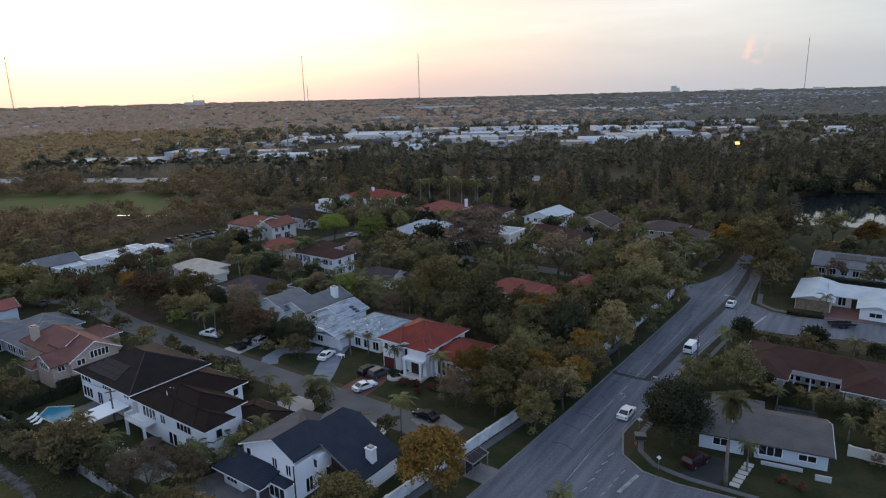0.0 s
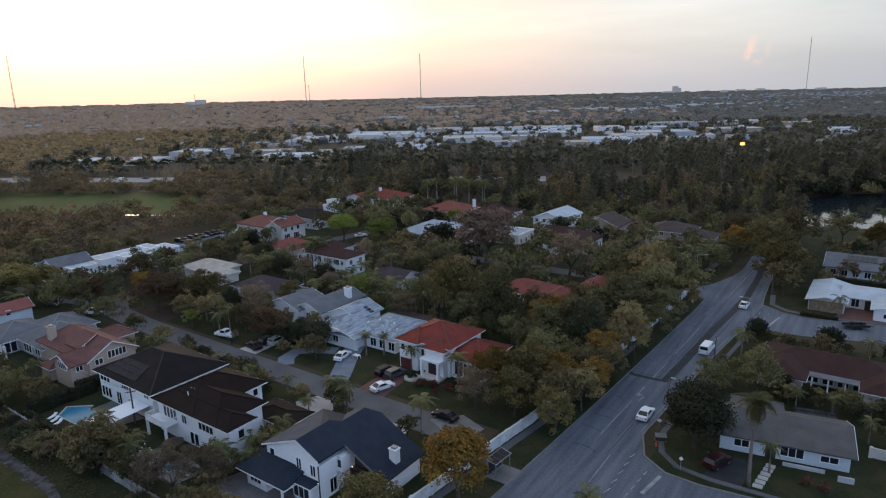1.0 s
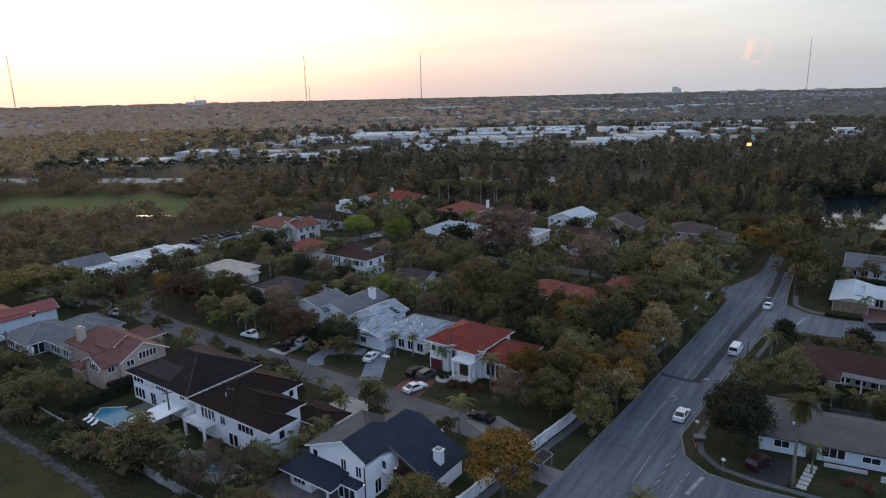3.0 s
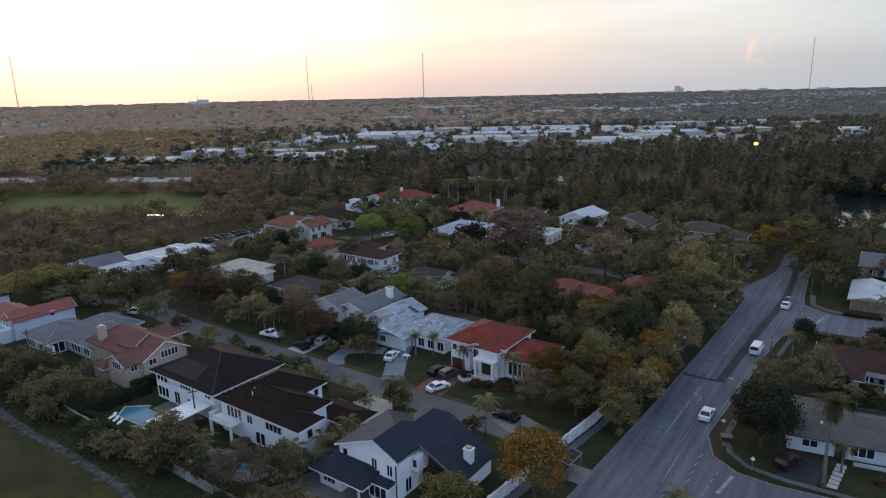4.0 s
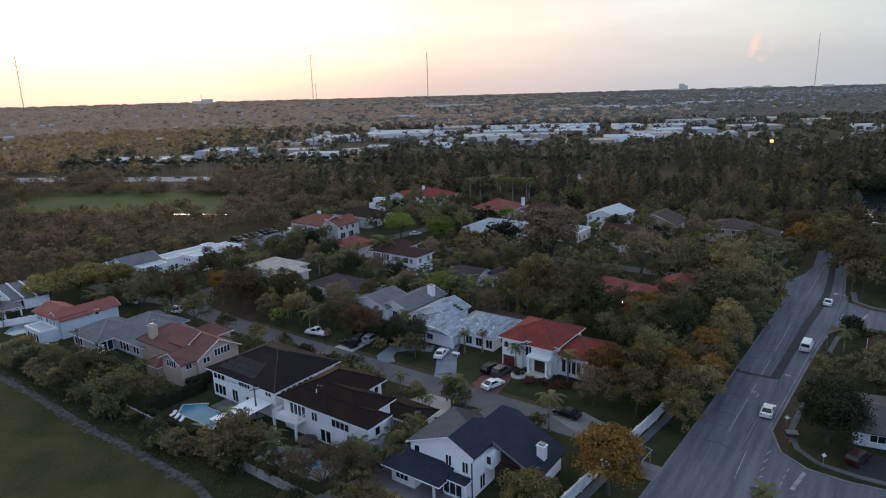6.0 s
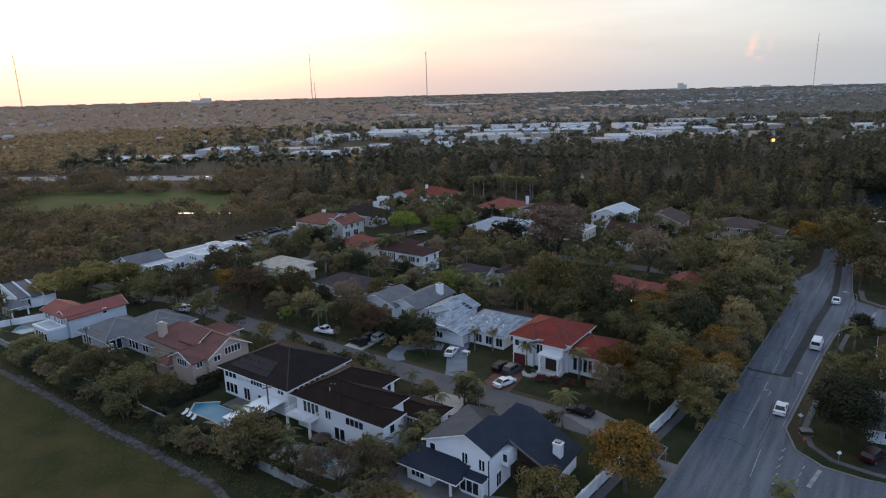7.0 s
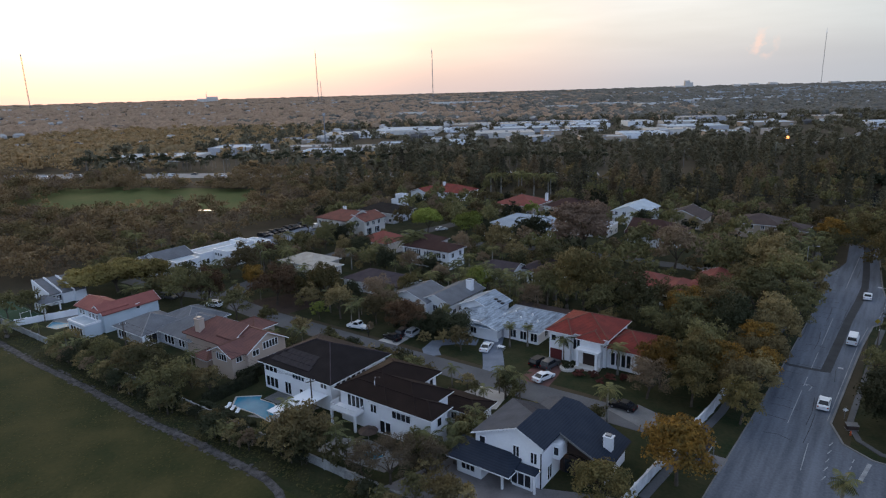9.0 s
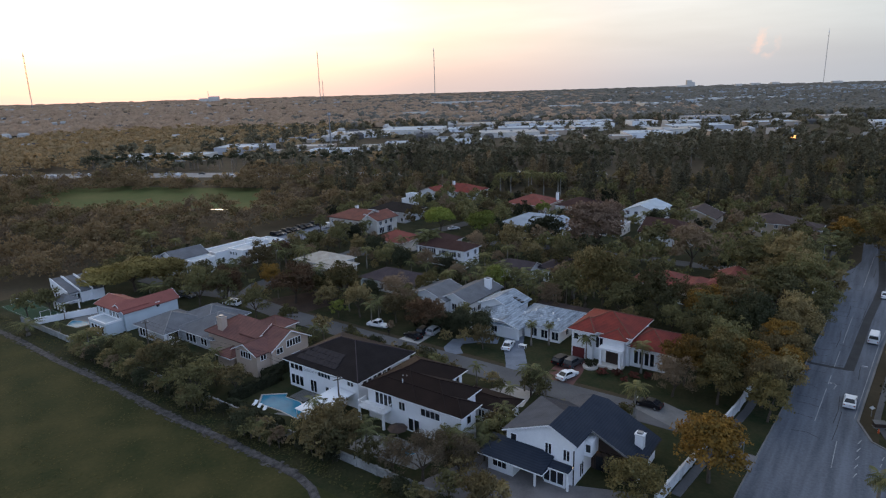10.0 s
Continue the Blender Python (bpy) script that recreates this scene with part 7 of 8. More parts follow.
# the suburbs: pale roofs between the treetops
g, g2 = Geo(), Geo()
for k in range(760):
    ahead = 700 + 2600 * float(rng.uniform(0, 1)) ** 1.2
    right = float(rng.uniform(-0.78, 0.78)) * ahead
    if right > 0.1 * ahead and rng.uniform() < 0.3:
        ahead += 400
    x, y = W(right, ahead)
    z, w, d, h = land(x, y), float(rng.uniform(4, 8)), float(rng.uniform(3, 5.5)), float(rng.uniform(3.5, 5.5))
    c, s = math.cos(0.61 + (k % 3) * 0.5), math.sin(0.61 + (k % 3) * 0.5)
    def at(u, q, t):
        return x + u * c - q * s, y + u * s + q * c, z + t
    (g if k % 3 else g2).add([at(-w, -d, 0), at(w, -d, 0), at(w, d, 0), at(-w, d, 0), at(-w, -d, h), at(w, -d, h), at(w, d, h), at(-w, d, h), at(-w * 0.7, 0, h + 2.5), at(w * 0.7, 0, h + 2.5)],
                             [(0, 1, 5, 4), (1, 2, 6, 5), (2, 3, 7, 6), (3, 0, 4, 7), (4, 5, 9, 8), (6, 7, 8, 9), (5, 6, 9), (7, 4, 8)])
tagged(part("far_houses", g, SLAB), "distant pale-roofed suburban houses among trees", "houses", kind="stuff")
tagged(part("far_houses", g2, R_TAUPE), "distant brown-roofed suburban houses among trees", "houses", kind="stuff")
g = Geo()
for k in range(620):
    ahead = 1500 + 1900 * float(rng.uniform(0, 1))
    right = ahead * (0.28 + 0.5 * float(rng.uniform(0, 1)) ** 0.8)
    x, y = W(right, ahead)
    z = land(x, y)
    e = float(rng.uniform(4, 8))
    g.box(x - e, x + e, y - e * 0.7, y + e * 0.7, z, z + float(rng.uniform(4.5, 8)))
tagged(part("far_roofs", g, R_WHITE), "band of distant white roofs", "houses", kind="stuff")

# radio masts
def mast(right, ahead, height, width=2.4, label="tall thin guyed radio mast"):
    x, y = W(right, ahead)
    z = land(x, y)
    ob = thing("radio_mast", pose(x, y, z), label, "radio mast", "masts on the horizon")
    g = Geo()
    for k in range(3):
        a = 2.094 * k
        g.tube([(width * math.cos(a) * 0.5, width * math.sin(a) * 0.5, -1), (width * math.cos(a) * 0.5, width * math.sin(a) * 0.5, height)], [width * 0.16] * 2, 4)
    for k in range(int(height / 8)):
        g.tube([(width * 0.5, 0, k * 8), (-width * 0.25, width * 0.43, k * 8 + 8)], [width * 0.1] * 2, 4)
        g.tube([(-width * 0.25, -width * 0.43, k * 8), (width * 0.5, 0, k * 8 + 8)], [width * 0.1] * 2, 4)
    part("lattice", g, STEEL, ob)
    part("antenna", Geo().tube([(0, 0, height - 6), (0, 0, height + height * 0.05)], [width * 0.5, width * 0.12], 6), TRIM, ob)
    return ob


for right, ahead, tall, wide in ((-129, 3200, 232, 3.6), (-720, 3300, 240, 4.2), (-2187, 3250, 262, 5.0), (1768, 3200, 262, 2.6), (-724, 3400, 100, 3.2), (-1535, 3925, 62, 3.0)):
    mast(right, ahead, tall, wide)
x, y = W(-172, 690)
ob = thing("monopole", pose(x, y, 0), "grey telecom monopole over the warehouses", "telecom mast")
part("pole", Geo().tube([(0, 0, -0.5), (0, 0, 34)], [0.9, 0.45], 8), STEEL, ob)
part("antenna", Geo().box(-1.2, 1.2, -1.2, 1.2, 31, 33.5), GREY_WALL, ob)
x, y = W(238, 520)
ob = thing("lit_sign", pose(x, y, 0, 0, 0, 35), "tall lit orange roadside sign panel", "sign")
part("panel", Geo().box(-1.7, 1.7, -0.3, 0.3, 8.4, 10.6), ORANGE_SIGN, ob)
part("post", Geo().tube([(0, 0, -0.3), (0, 0, 8.4)], [0.3, 0.25], 6), STEEL, ob)

# ---- walls, fences, hedges ----
def wall_run(name, label, points, height, material, pier=4.0, thick=0.2):
    """A garden wall along a line, with a coping and piers as parts."""
    g = strip(Geo(), points, thick, height, height + 0.3)
    ob = structure(name, g, material, label, "wall")
    cop = strip(Geo(), points, thick + 0.12, height + 0.08, 0.08)
    part("coping", cop, material, ob)
    me = Geo().box(-0.22, 0.22, -0.22, 0.22, -0.3, height + 0.16).mesh("pier", material)
    for a, b in zip(points, points[1:]):
        d = Vector(b) - Vector(a)
        for k in range(int(d.length / pier) + 1):
            p = Vector(a) + d * min(1.0, k * pier / d.length)
            part("pier", me, None, ob, m=pose(p.x, p.y, 0, 0, 0, math.degrees(math.atan2(d.y, d.x))))
    return ob


OFF_WHITE = mat("weathered_white_plaster", (0.62, 0.63, 0.63), (0.40, 0.40, 0.40), 0.9, 0.4, 3.0, 0.2)
STAINED = mat("stained_white_plaster", (0.30, 0.30, 0.29), (0.13, 0.13, 0.125), 0.9, 0.35, 3.0, 0.3)
wall_run("garden_wall", "stained grey-white plastered wall along the field", [(-205, 35.8), (-172, 36.2), (-118, 36.6), (-84, 36.9), (-60, 37.2)], 1.35, STAINED)
wall_run("road_wall", "white plastered boundary wall along the road", [(-50.2, 52.0), (-47.6, 78.0), (-46.8, 85.0), (-45.6, 112.0), (-44.0, 136.0), (-43.4, 168.0)], 1.8, OFF_WHITE)
wall_run("white_fence", "white vinyl garden fence panels", [(-200, 37.0), (-195.2, 49.8)], 1.6, WHITE, 2.4, 0.1)
wall_run("yard_fence", "pale garden fence beside the ranch house", [(0.2, 103.6), (12, 103.8)], 1.6, CREAM, 2.4, 0.1)


def hedge(x0, x1, y0, y1, height, label="clipped dark green hedge", leaf=L_DARK):
    r = np.random.default_rng(int(abs(x0 * 7 + y0 * 13)))
    area = 2 * (x1 - x0 + y1 - y0) * height + (x1 - x0) * (y1 - y0)
    n = int(min(2600, 260 + area * 22))
    p = np.stack([r.uniform(x0, x1, n), r.uniform(y0, y1, n), r.uniform(0.05, height, n)], 1)
    w = np.zeros((n, 3))
    side = r.integers(0, 5, n)
    for k, (ax, val, d) in enumerate(((0, x0, -1), (0, x1, 1), (1, y0, -1), (1, y1, 1), (2, height, 1))):
        p[side == k, ax] = val
        w[side == k, ax] = d
    p += r.normal(0, 0.07, (n, 3))
    v, q = cards(p, w, 0.42, 0.34, r)
    ob = thing("hedge", pose(0, 0, 0), label, "hedge")
    part("leaves", mesh_np("leaves", v, q, leaf), None, ob)
    part("core", Geo().box(x0 + 0.12, x1 - 0.12, y0 + 0.12, y1 - 0.12, -0.1, height - 0.12), leaf, ob)


hedge(-123.4, -122.2, 38.6, 50.0, 2.2)
hedge(-122.2, -108.0, 37.4, 38.4, 1.6)
hedge(-126.0, -124.4, 48.0, 66.0, 2.0)
hedge(-24.6, -15.0, 145.6, 147.6, 1.5, "long clipped hedge along the side street", L_GREEN)
hedge(-16.0, 22.0, 198.6, 200.6, 2.2, "long dark hedge between two ranch houses")
hedge(-16.0, -8.5, 166.4, 167.2, 0.8, "low hedge on the corner lawn")
hedge(-118.5, -108.0, 86.6, 88.6, 1.6, "dark hedge beside the driveway")
hedge(-96.8, -93.4, 63.4, 65.0, 1.5, "round clipped hedge by the street")
for x, y, r0 in ((-71.5, 86.2, 1.2), (-68.6, 86.9, 1.3), (-65.8, 87.6, 1.2), (-63.4, 88.6, 1.1), (-6.8, 90.6, 0.9), (-4.6, 90.2, 0.9), (-66.5, 84.6, 0.9)):
    r = np.random.default_rng(int(-x * 10))
    p, w, c, s = crown_points(r, 420, r0, 0.8, 0.55, 8, 0.5)
    v, q = cards(p, w, 0.30, 0.22, r)
    ob = thing("shrub", pose(x, y, 0), "low shrub with dark red leaves", "shrub", "red shrubs")
    part("leaves", mesh_np("leaves", v, q, L_RED), None, ob)
    part("stem", Geo().tube([(0, 0, -0.1), (0, 0, 0.6)], [0.05, 0.03], 5), BARK, ob)

# ---- pools and gardens ----
def pool(label, outline, deck=None):
    ob = thing("swimming_pool", pose(0, 0, 0), label, "swimming pool")
    part("water", Geo().prism(outline, -0.2, 0.06), POOL, ob)
    cx, cy = sum(p[0] for p in outline) / len(outline), sum(p[1] for p in outline) / len(outline)
    rim = [(p[0] + (p[0] - cx) * 0.07, p[1] + (p[1] - cy) * 0.09) for p in outline]
    g = Geo()
    n = len(outline)
    for k in range(n):
        j = (k + 1) % n
        g.prism([rim[k], rim[j], outline[j], outline[k]], -0.2, 0.12)
    part("rim", g, SLAB, ob)


pool("angular blue swimming pool behind the black-roofed house", [(-120.5, 43.8), (-118.3, 41.4), (-112.7, 41.7), (-108.4, 41.4), (-110.2, 44.9), (-112.7, 45.8), (-116.2, 45.6), (-117.0, 46.6)])
pool("small pool with a pale rim behind a fence", [(-195.0, 43.4), (-192.4, 41.0), (-188.6, 41.6), (-188.2, 44.2), (-190.8, 45.2)])
pool("small blue spa pool in a back garden", [(-88.6, 42.8), (-86.9, 44.6), (-84.6, 44.2), (-85.6, 42.4)])
g = Geo().prism([(-113.2, 40.4), (-106.8, 42.4), (-107.4, 44.0), (-113.0, 41.0)], -0.2, 0.03)
g.prism([(-107.4, 44.0), (-106.8, 42.4), (-104.5, 49.5), (-108.8, 49.6), (-109.4, 46.6)], -0.2, 0.03)
g.prism([(-95, 39.5), (-82, 41), (-81, 46), (-90, 46.5), (-95, 44)], -0.2, 0.03)
structure("pool_terrace", g, CONCRETE, "pale stone terrace around a pool", "terrace")
g = Geo().prism([(-202, 44), (-187.5, 44), (-187.5, 50), (-202, 50)], -0.2, 0.03)
structure("garden_terrace", g, CONCRETE, "pale paved garden terrace", "terrace")
ob = thing("wooden_deck", pose(0, 0, 0), "slatted grey wooden deck beside the pool", "deck")
for k in range(9):
    part("plank", Geo().box(-115.8 + k * 0.44, -115.55 + k * 0.44, 46.2, 49.7, 0.02, 0.12), CONCRETE, ob)
ob = thing("canopy", pose(0, 0, 0), "long white fabric canopy over the terrace", "canopy")
part("fabric", Geo().add([(-108.2, 41.0, 2.2), (-103.4, 40.8, 2.2), (-102.4, 49.6, 2.9), (-107.2, 49.7, 2.9), (-108.2, 41.0, 2.3), (-103.4, 40.8, 2.3), (-102.4, 49.6, 3.0), (-107.2, 49.7, 3.0)],
                         [(3, 2, 1, 0), (4, 5, 6, 7), (0, 1, 5, 4), (1, 2, 6, 5), (2, 3, 7, 6), (3, 0, 4, 7)]), CANVAS, ob)
for x, y in ((-108.0, 41.2), (-103.6, 41.0), (-105.8, 41.1)):
    part("post", Geo().tube([(x, y, -0.1), (x, y, 2.22)], [0.06, 0.06], 6), TRIM, ob)


def lounger(x, y, turn):
    ob = thing("sun_lounger", pose(x, y, 0, 0, 0, turn), "white sun lounger by the pool", "sun lounger", "sun loungers")
    part("seat", Geo().box(-0.32, 0.32, -0.9, 0.4, 0.26, 0.36), CANVAS, ob)
    part("backrest", Geo().add([(-0.32, 0.4, 0.26), (0.32, 0.4, 0.26), (0.32, 0.95, 0.62), (-0.32, 0.95, 0.62), (-0.32, 0.36, 0.36), (0.32, 0.36, 0.36), (0.32, 0.9, 0.7), (-0.32, 0.9, 0.7)],
                               [(3, 2, 1, 0), (4, 5, 6, 7), (0, 1, 5, 4), (1, 2, 6, 5), (2, 3, 7, 6), (3, 0, 4, 7)]), CANVAS, ob)
    for a, b in ((-0.27, -0.8), (0.27, -0.8), (-0.27, 0.3), (0.27, 0.3)):
        part("leg", Geo().box(a - 0.03, a + 0.03, b - 0.03, b + 0.03, 0, 0.26), STEEL, ob)


lounger(-118.6, 40.4, 20), lounger(-117.0, 40.0, 20), lounger(-115.4, 39.9, 20)
ob = thing("patio_umbrella", pose(-89.4, 45.8, 0), "dark brown patio umbrella beside the house", "umbrella")
part("pole", Geo().tube([(0, 0, -0.05), (0, 0, 2.7)], [0.04, 0.03], 6), STEEL, ob)
g = Geo()
for k in range(8):
    a, b = math.pi / 4 * k, math.pi / 4 * (k + 1)
    g.add([(0, 0, 2.75), (1.7 * math.cos(a), 1.7 * math.sin(a), 2.15), (1.7 * math.cos(b), 1.7 * math.sin(b), 2.15)], [(0, 1, 2), (2, 1, 0)][:1])
part("canopy", g, DARK_WOOD, ob)
part("base", Geo().tube([(0, 0, 0), (0, 0, 0.12)], [0.35, 0.3], 10), CONCRETE, ob)
# round planter before the villa
ob = thing("planter", pose(-74.6, 87.6, 0), "round white planter with clipped bush before the villa", "planter")
part("rim", Geo().tube([(0, 0, -0.1), (0, 0, 0.45)], [1.5, 1.5], 18), CREAM, ob)
r = np.random.default_rng(3)
p, w, c, s = crown_points(r, 700, 1.3, 0.8, 0.9, 10, 0.5)
v, q = cards(p, w, 0.32, 0.26, r)
part("bush", mesh_np("bush", v, q, L_DARK), None, ob)
# stepping slabs to the ranch door
ob = thing("slab_path", pose(0, 0, 0), "pale stepping slabs across a front lawn", "path")
for k in range(6):
    part("slab", Geo().box(-13.0 + k * 0.14, -11.7 + k * 0.14, 86.2 + k * 1.25, 87.2 + k * 1.25, -0.05, 0.07), SLAB, ob)
g = Geo().prism([(-19.4, 85.0), (-14.2, 85.2), (-13.8, 92.6), (-18.2, 92.6)], -0.2, 0.04)
structure("parking_pad", g, FRESH, "dark asphalt parking pad before a ranch house", "driveway")
g = Geo().prism([(-11.8, 160.5), (-8.6, 171.8), (-7.4, 178.8), (-1.8, 178.8), (1.0, 170.8), (3.4, 159.4), (-3, 157.6)], -0.2, 0.04)
structure("paver_court", g, PAVER_RED, "brownish paver driveway court", "driveway")
ob = thing("pool_screen", pose(-7.5, 110.6, 0, 0, 0, 10) @ pose(5.7, -107.2, 0), "dark screened pool enclosure frame", "pool enclosure")
part("screen", Geo().box(-8.8, -2.6, 104.2, 110.2, 0.9, 0.96), mat("dark_screen_mesh", (0.05, 0.05, 0.053), (0.03, 0.03, 0.033), 0.8, 0.8), ob)
for k in range(5):
    part("beam", Geo().box(-8.8 + k * 1.53, -8.7 + k * 1.53, 104.2, 110.2, 0.97, 1.06), BLACK, ob)
    for y in (104.3, 110.0):
        part("post", Geo().box(-8.8 + k * 1.53, -8.7 + k * 1.53, y, y + 0.1, -0.1, 0.9), STEEL, ob)
for k in range(3):
    part("cross_beam", Geo().box(-8.8, -2.6, 105.6 + k * 1.6, 105.7 + k * 1.6, 1.065, 1.14), BLACK, ob)

# ---- vehicles ----
def car_paint(name, c, rough=0.3):
    return mat(name, c, tuple(x * 0.85 for x in c), rough, 1.0, 6.0, spec=0.5)


PAINTS = {"white": car_paint("white_car_paint", (0.75, 0.76, 0.77)), "black": mat("black_car_paint", (0.012, 0.012, 0.014), (0.010, 0.010, 0.012), 0.35, 1.0, 6.0, spec=0.15), "grey": car_paint("dark_grey_car_paint", (0.06, 0.062, 0.068)),
          "wine": car_paint("wine_red_car_paint", (0.032, 0.007, 0.008)), "silver": car_paint("silver_car_paint", (0.42, 0.43, 0.44))}
HEAD = mat("headlight_lens", (0.7, 0.7, 0.68), (0.6, 0.6, 0.6), 0.2, 1.0, spec=0.5)
TAIL = mat("tail_light_lens", (0.30, 0.015, 0.012), (0.25, 0.015, 0.012), 0.25, 1.0, spec=0.5)
FORMS = {
    # length, half width, side profile of the body, side profile of the cabin (x, z), label
    "sedan": (4.8, 0.92, [(-2.4, 0.35), (2.3, 0.3), (2.4, 0.62), (2.15, 0.82), (1.05, 0.98), (-1.6, 1.02), (-2.35, 0.95)], [(1.0, 0.96), (0.15, 1.45), (-1.0, 1.46), (-1.9, 1.0)], "sedan car"),
    "suv": (4.7, 0.96, [(-2.3, 0.4), (2.3, 0.38), (2.38, 0.8), (2.2, 1.0), (1.15, 1.12), (-2.3, 1.14)], [(1.1, 1.1), (0.45, 1.74), (-1.9, 1.76), (-2.28, 1.12)], "sport utility car"),
    "pickup": (5.5, 0.98, [(-2.75, 0.45), (2.65, 0.42), (2.75, 0.85), (2.55, 1.05), (1.35, 1.15), (-0.75, 1.18), (-0.78, 0.85), (-2.6, 0.85), (-2.65, 1.12), (-2.75, 1.12)], [(1.25, 1.13), (0.6, 1.78), (-0.45, 1.8), (-0.75, 1.16)], "pickup truck"),
    "van": (5.2, 0.98, [(-2.6, 0.42), (2.5, 0.4), (2.6, 0.85), (2.35, 1.15), (1.9, 1.25), (-2.6, 1.3)], [(1.85, 1.22), (1.2, 2.02), (-2.45, 2.1), (-2.6, 1.28)], "panel van"),
}
VEHICLES = {}


def extrude(profile, half, top_in=0.0, z_split=99):
    n = len(profile)
    v = [(x, -half + (top_in if z > z_split else 0), z) for x, z in profile] + [(x, half - (top_in if z > z_split else 0), z) for x, z in profile]
    return Geo().add(v, [tuple(range(n)), tuple(range(2 * n - 1, n - 1, -1))] + [((i + 1) % n, i, n + i, n + (i + 1) % n) for i in range(n)])


def vehicle(form, paint, x, y, turn, label, z=0.05, parked="parked cars"):
    """turn: degrees of the nose from +x."""
    key = (form, paint)
    m = pose(x, y, z, 0, 0, turn)
    if key in VEHICLES:
        ob = copy_thing(VEHICLES[key], m)
        return tagged(ob, label)
    length, half, body, cabin, kind = FORMS[form]
    ob = thing("van" if form == "van" else "pickup_truck" if form == "pickup" else "car", m, label, kind.split()[-1], parked)
    part("body", extrude(body, half), PAINTS[paint], ob)
    part("cabin", extrude(cabin, half - 0.06, 0.16, cabin[0][1] + 0.1), PAINTS[paint], ob)
    split = cabin[0][1] + 0.1
    rim_at = [Vector((x, half - 0.06 - (0.16 if z > split else 0), z)) for x, z in cabin]
    for kind_of, ids in (("windscreen", (0, 1)), ("rear_window", (2, 3))):
        a, b = rim_at[ids[0]], rim_at[ids[1]]
        n = Vector((b.z - a.z, 0, a.x - b.x)).normalized() * 0.012
        n = n if n.z > 0 else -n
        lo, hi = a.lerp(b, 0.06), a.lerp(b, 0.94)
        part(kind_of, Geo().add([Vector((p.x, s * (p.y - 0.07), p.z)) + n for p, s in ((lo, -1), (hi, -1), (hi, 1), (lo, 1))], [(0, 1, 2, 3)]), GLASS, ob)
    middle = sum(rim_at, Vector()) / 4
    for s in (-1, 1):
        ring_of = [middle.lerp(p, 0.86) for p in rim_at]
        part("side_window", Geo().add([(p.x, s * (p.y + 0.015), p.z) for p in ring_of], [(0, 1, 2, 3)]), GLASS, ob)
    top = [p for p in cabin if p[1] > cabin[0][1] + 0.2]
    part("roof", Geo().box(top[1][0] - 0.05, top[0][0] + 0.05, -half + 0.2, half - 0.2, min(p[1] for p in top) - 0.02, max(p[1] for p in top) + 0.05), PAINTS[paint], ob)
    for s in (-1, 1):
        for a, b in zip(cabin, cabin[1:]):
            yy = s * (half - 0.13)
            part("pillar", Geo().tube([(a[0], s * (half - 0.06 - (0.16 if a[1] > cabin[0][1] + 0.1 else 0)), a[1]), (b[0], s * (half - 0.06 - (0.16 if b[1] > cabin[0][1] + 0.1 else 0)), b[1])], [0.06, 0.06], 4), PAINTS[paint], ob)
    if form == "van":
        part("panel", extrude([(0.55, 1.25), (0.5, 2.0), (-2.42, 2.06), (-2.55, 1.3)], half - 0.02, 0.14, 1.4), PAINTS[paint], ob)
    for wx in (length * 0.31, -length * 0.30):
        for s in (-1, 1):
            yy = s * (half - 0.10)
            wheel = part("wheel", Geo().tube([(wx, yy - 0.11, 0.33), (wx, yy + 0.11, 0.33)], [0.33, 0.33], 12), BLACK, ob)
            part("rim", Geo().tube([(wx, yy + s * 0.10, 0.33), (wx, yy + s * 0.125, 0.33)], [0.2, 0.2], 10), STEEL, wheel)
    for s in (-1, 1):
        part("headlight", Geo().box(length / 2 - 0.22, length / 2 - 0.03, s * (half - 0.26) - 0.16, s * (half - 0.26) + 0.16, 0.64, 0.78), HEAD, ob)
        part("tail_light", Geo().box(-length / 2 - 0.02, -length / 2 + 0.1, s * (half - 0.2) - 0.12, s * (half - 0.2) + 0.12, 0.72, 0.92), TAIL, ob)
    VEHICLES[key] = ob
    return ob


vehicle("sedan", "white", -76.4, 80.9, 75, "white sedan parked on brick pavers")
vehicle("suv", "black", -80.2, 86.4, 80, "black sport utility car parked before the villa")
vehicle("suv", "grey", -77.8, 86.6, 82, "dark grey sport utility car parked before the villa")
vehicle("sedan", "black", -59.9, 78.2, 176, "black sedan parked at the street end")
vehicle("sedan", "white", -93.2, 87.4, 105, "white sedan on the blue-grey paver driveway")
vehicle("pickup", "white", -125.4, 81.6, 190, "white pickup truck on the grass verge")
vehicle("sedan", "black", -114.0, 80.6, 170, "black sedan on a concrete driveway")
vehicle("suv", "black", -113.6, 84.2, 95, "black sport utility car on a concrete driveway")
vehicle("suv", "silver", -111.6, 85.4, 95, "silver sport utility car on a concrete driveway")
vehicle("suv", "white", -169.4, 72.6, 200, "white sport utility car at the street bend")
vehicle("sedan", "grey", -186.2, 70.2, 10, "dark grey sedan at the street bend")
vehicle("suv", "wine", -18.2, 89.0, 70, "wine-red sport utility car on the parking pad")
vehicle("sedan", "grey", -160.0, 147.0, 40, "dark grey sedan in a back street")
for k in range(9):
    vehicle(("suv", "sedan", "suv")[k % 3], ("black", "grey", "black")[k % 3], -226.0 - 0.15 * k, 134.0 + k * 2.7, 4, "dark car parked in a row on the court", z=0.05)
vehicle("van", "white", -219.0, 156.0, 70, "white van on the parking court")
vehicle("sedan", "white", -171.0, 178.0, 60, "white sedan in a back street")
vehicle("van", "white", -29.6, 131.5, 88, "white panel van driving up the road", parked="cars on the road")
vehicle("sedan", "white", -31.6, 97.5, 90, "white sedan driving up the road")
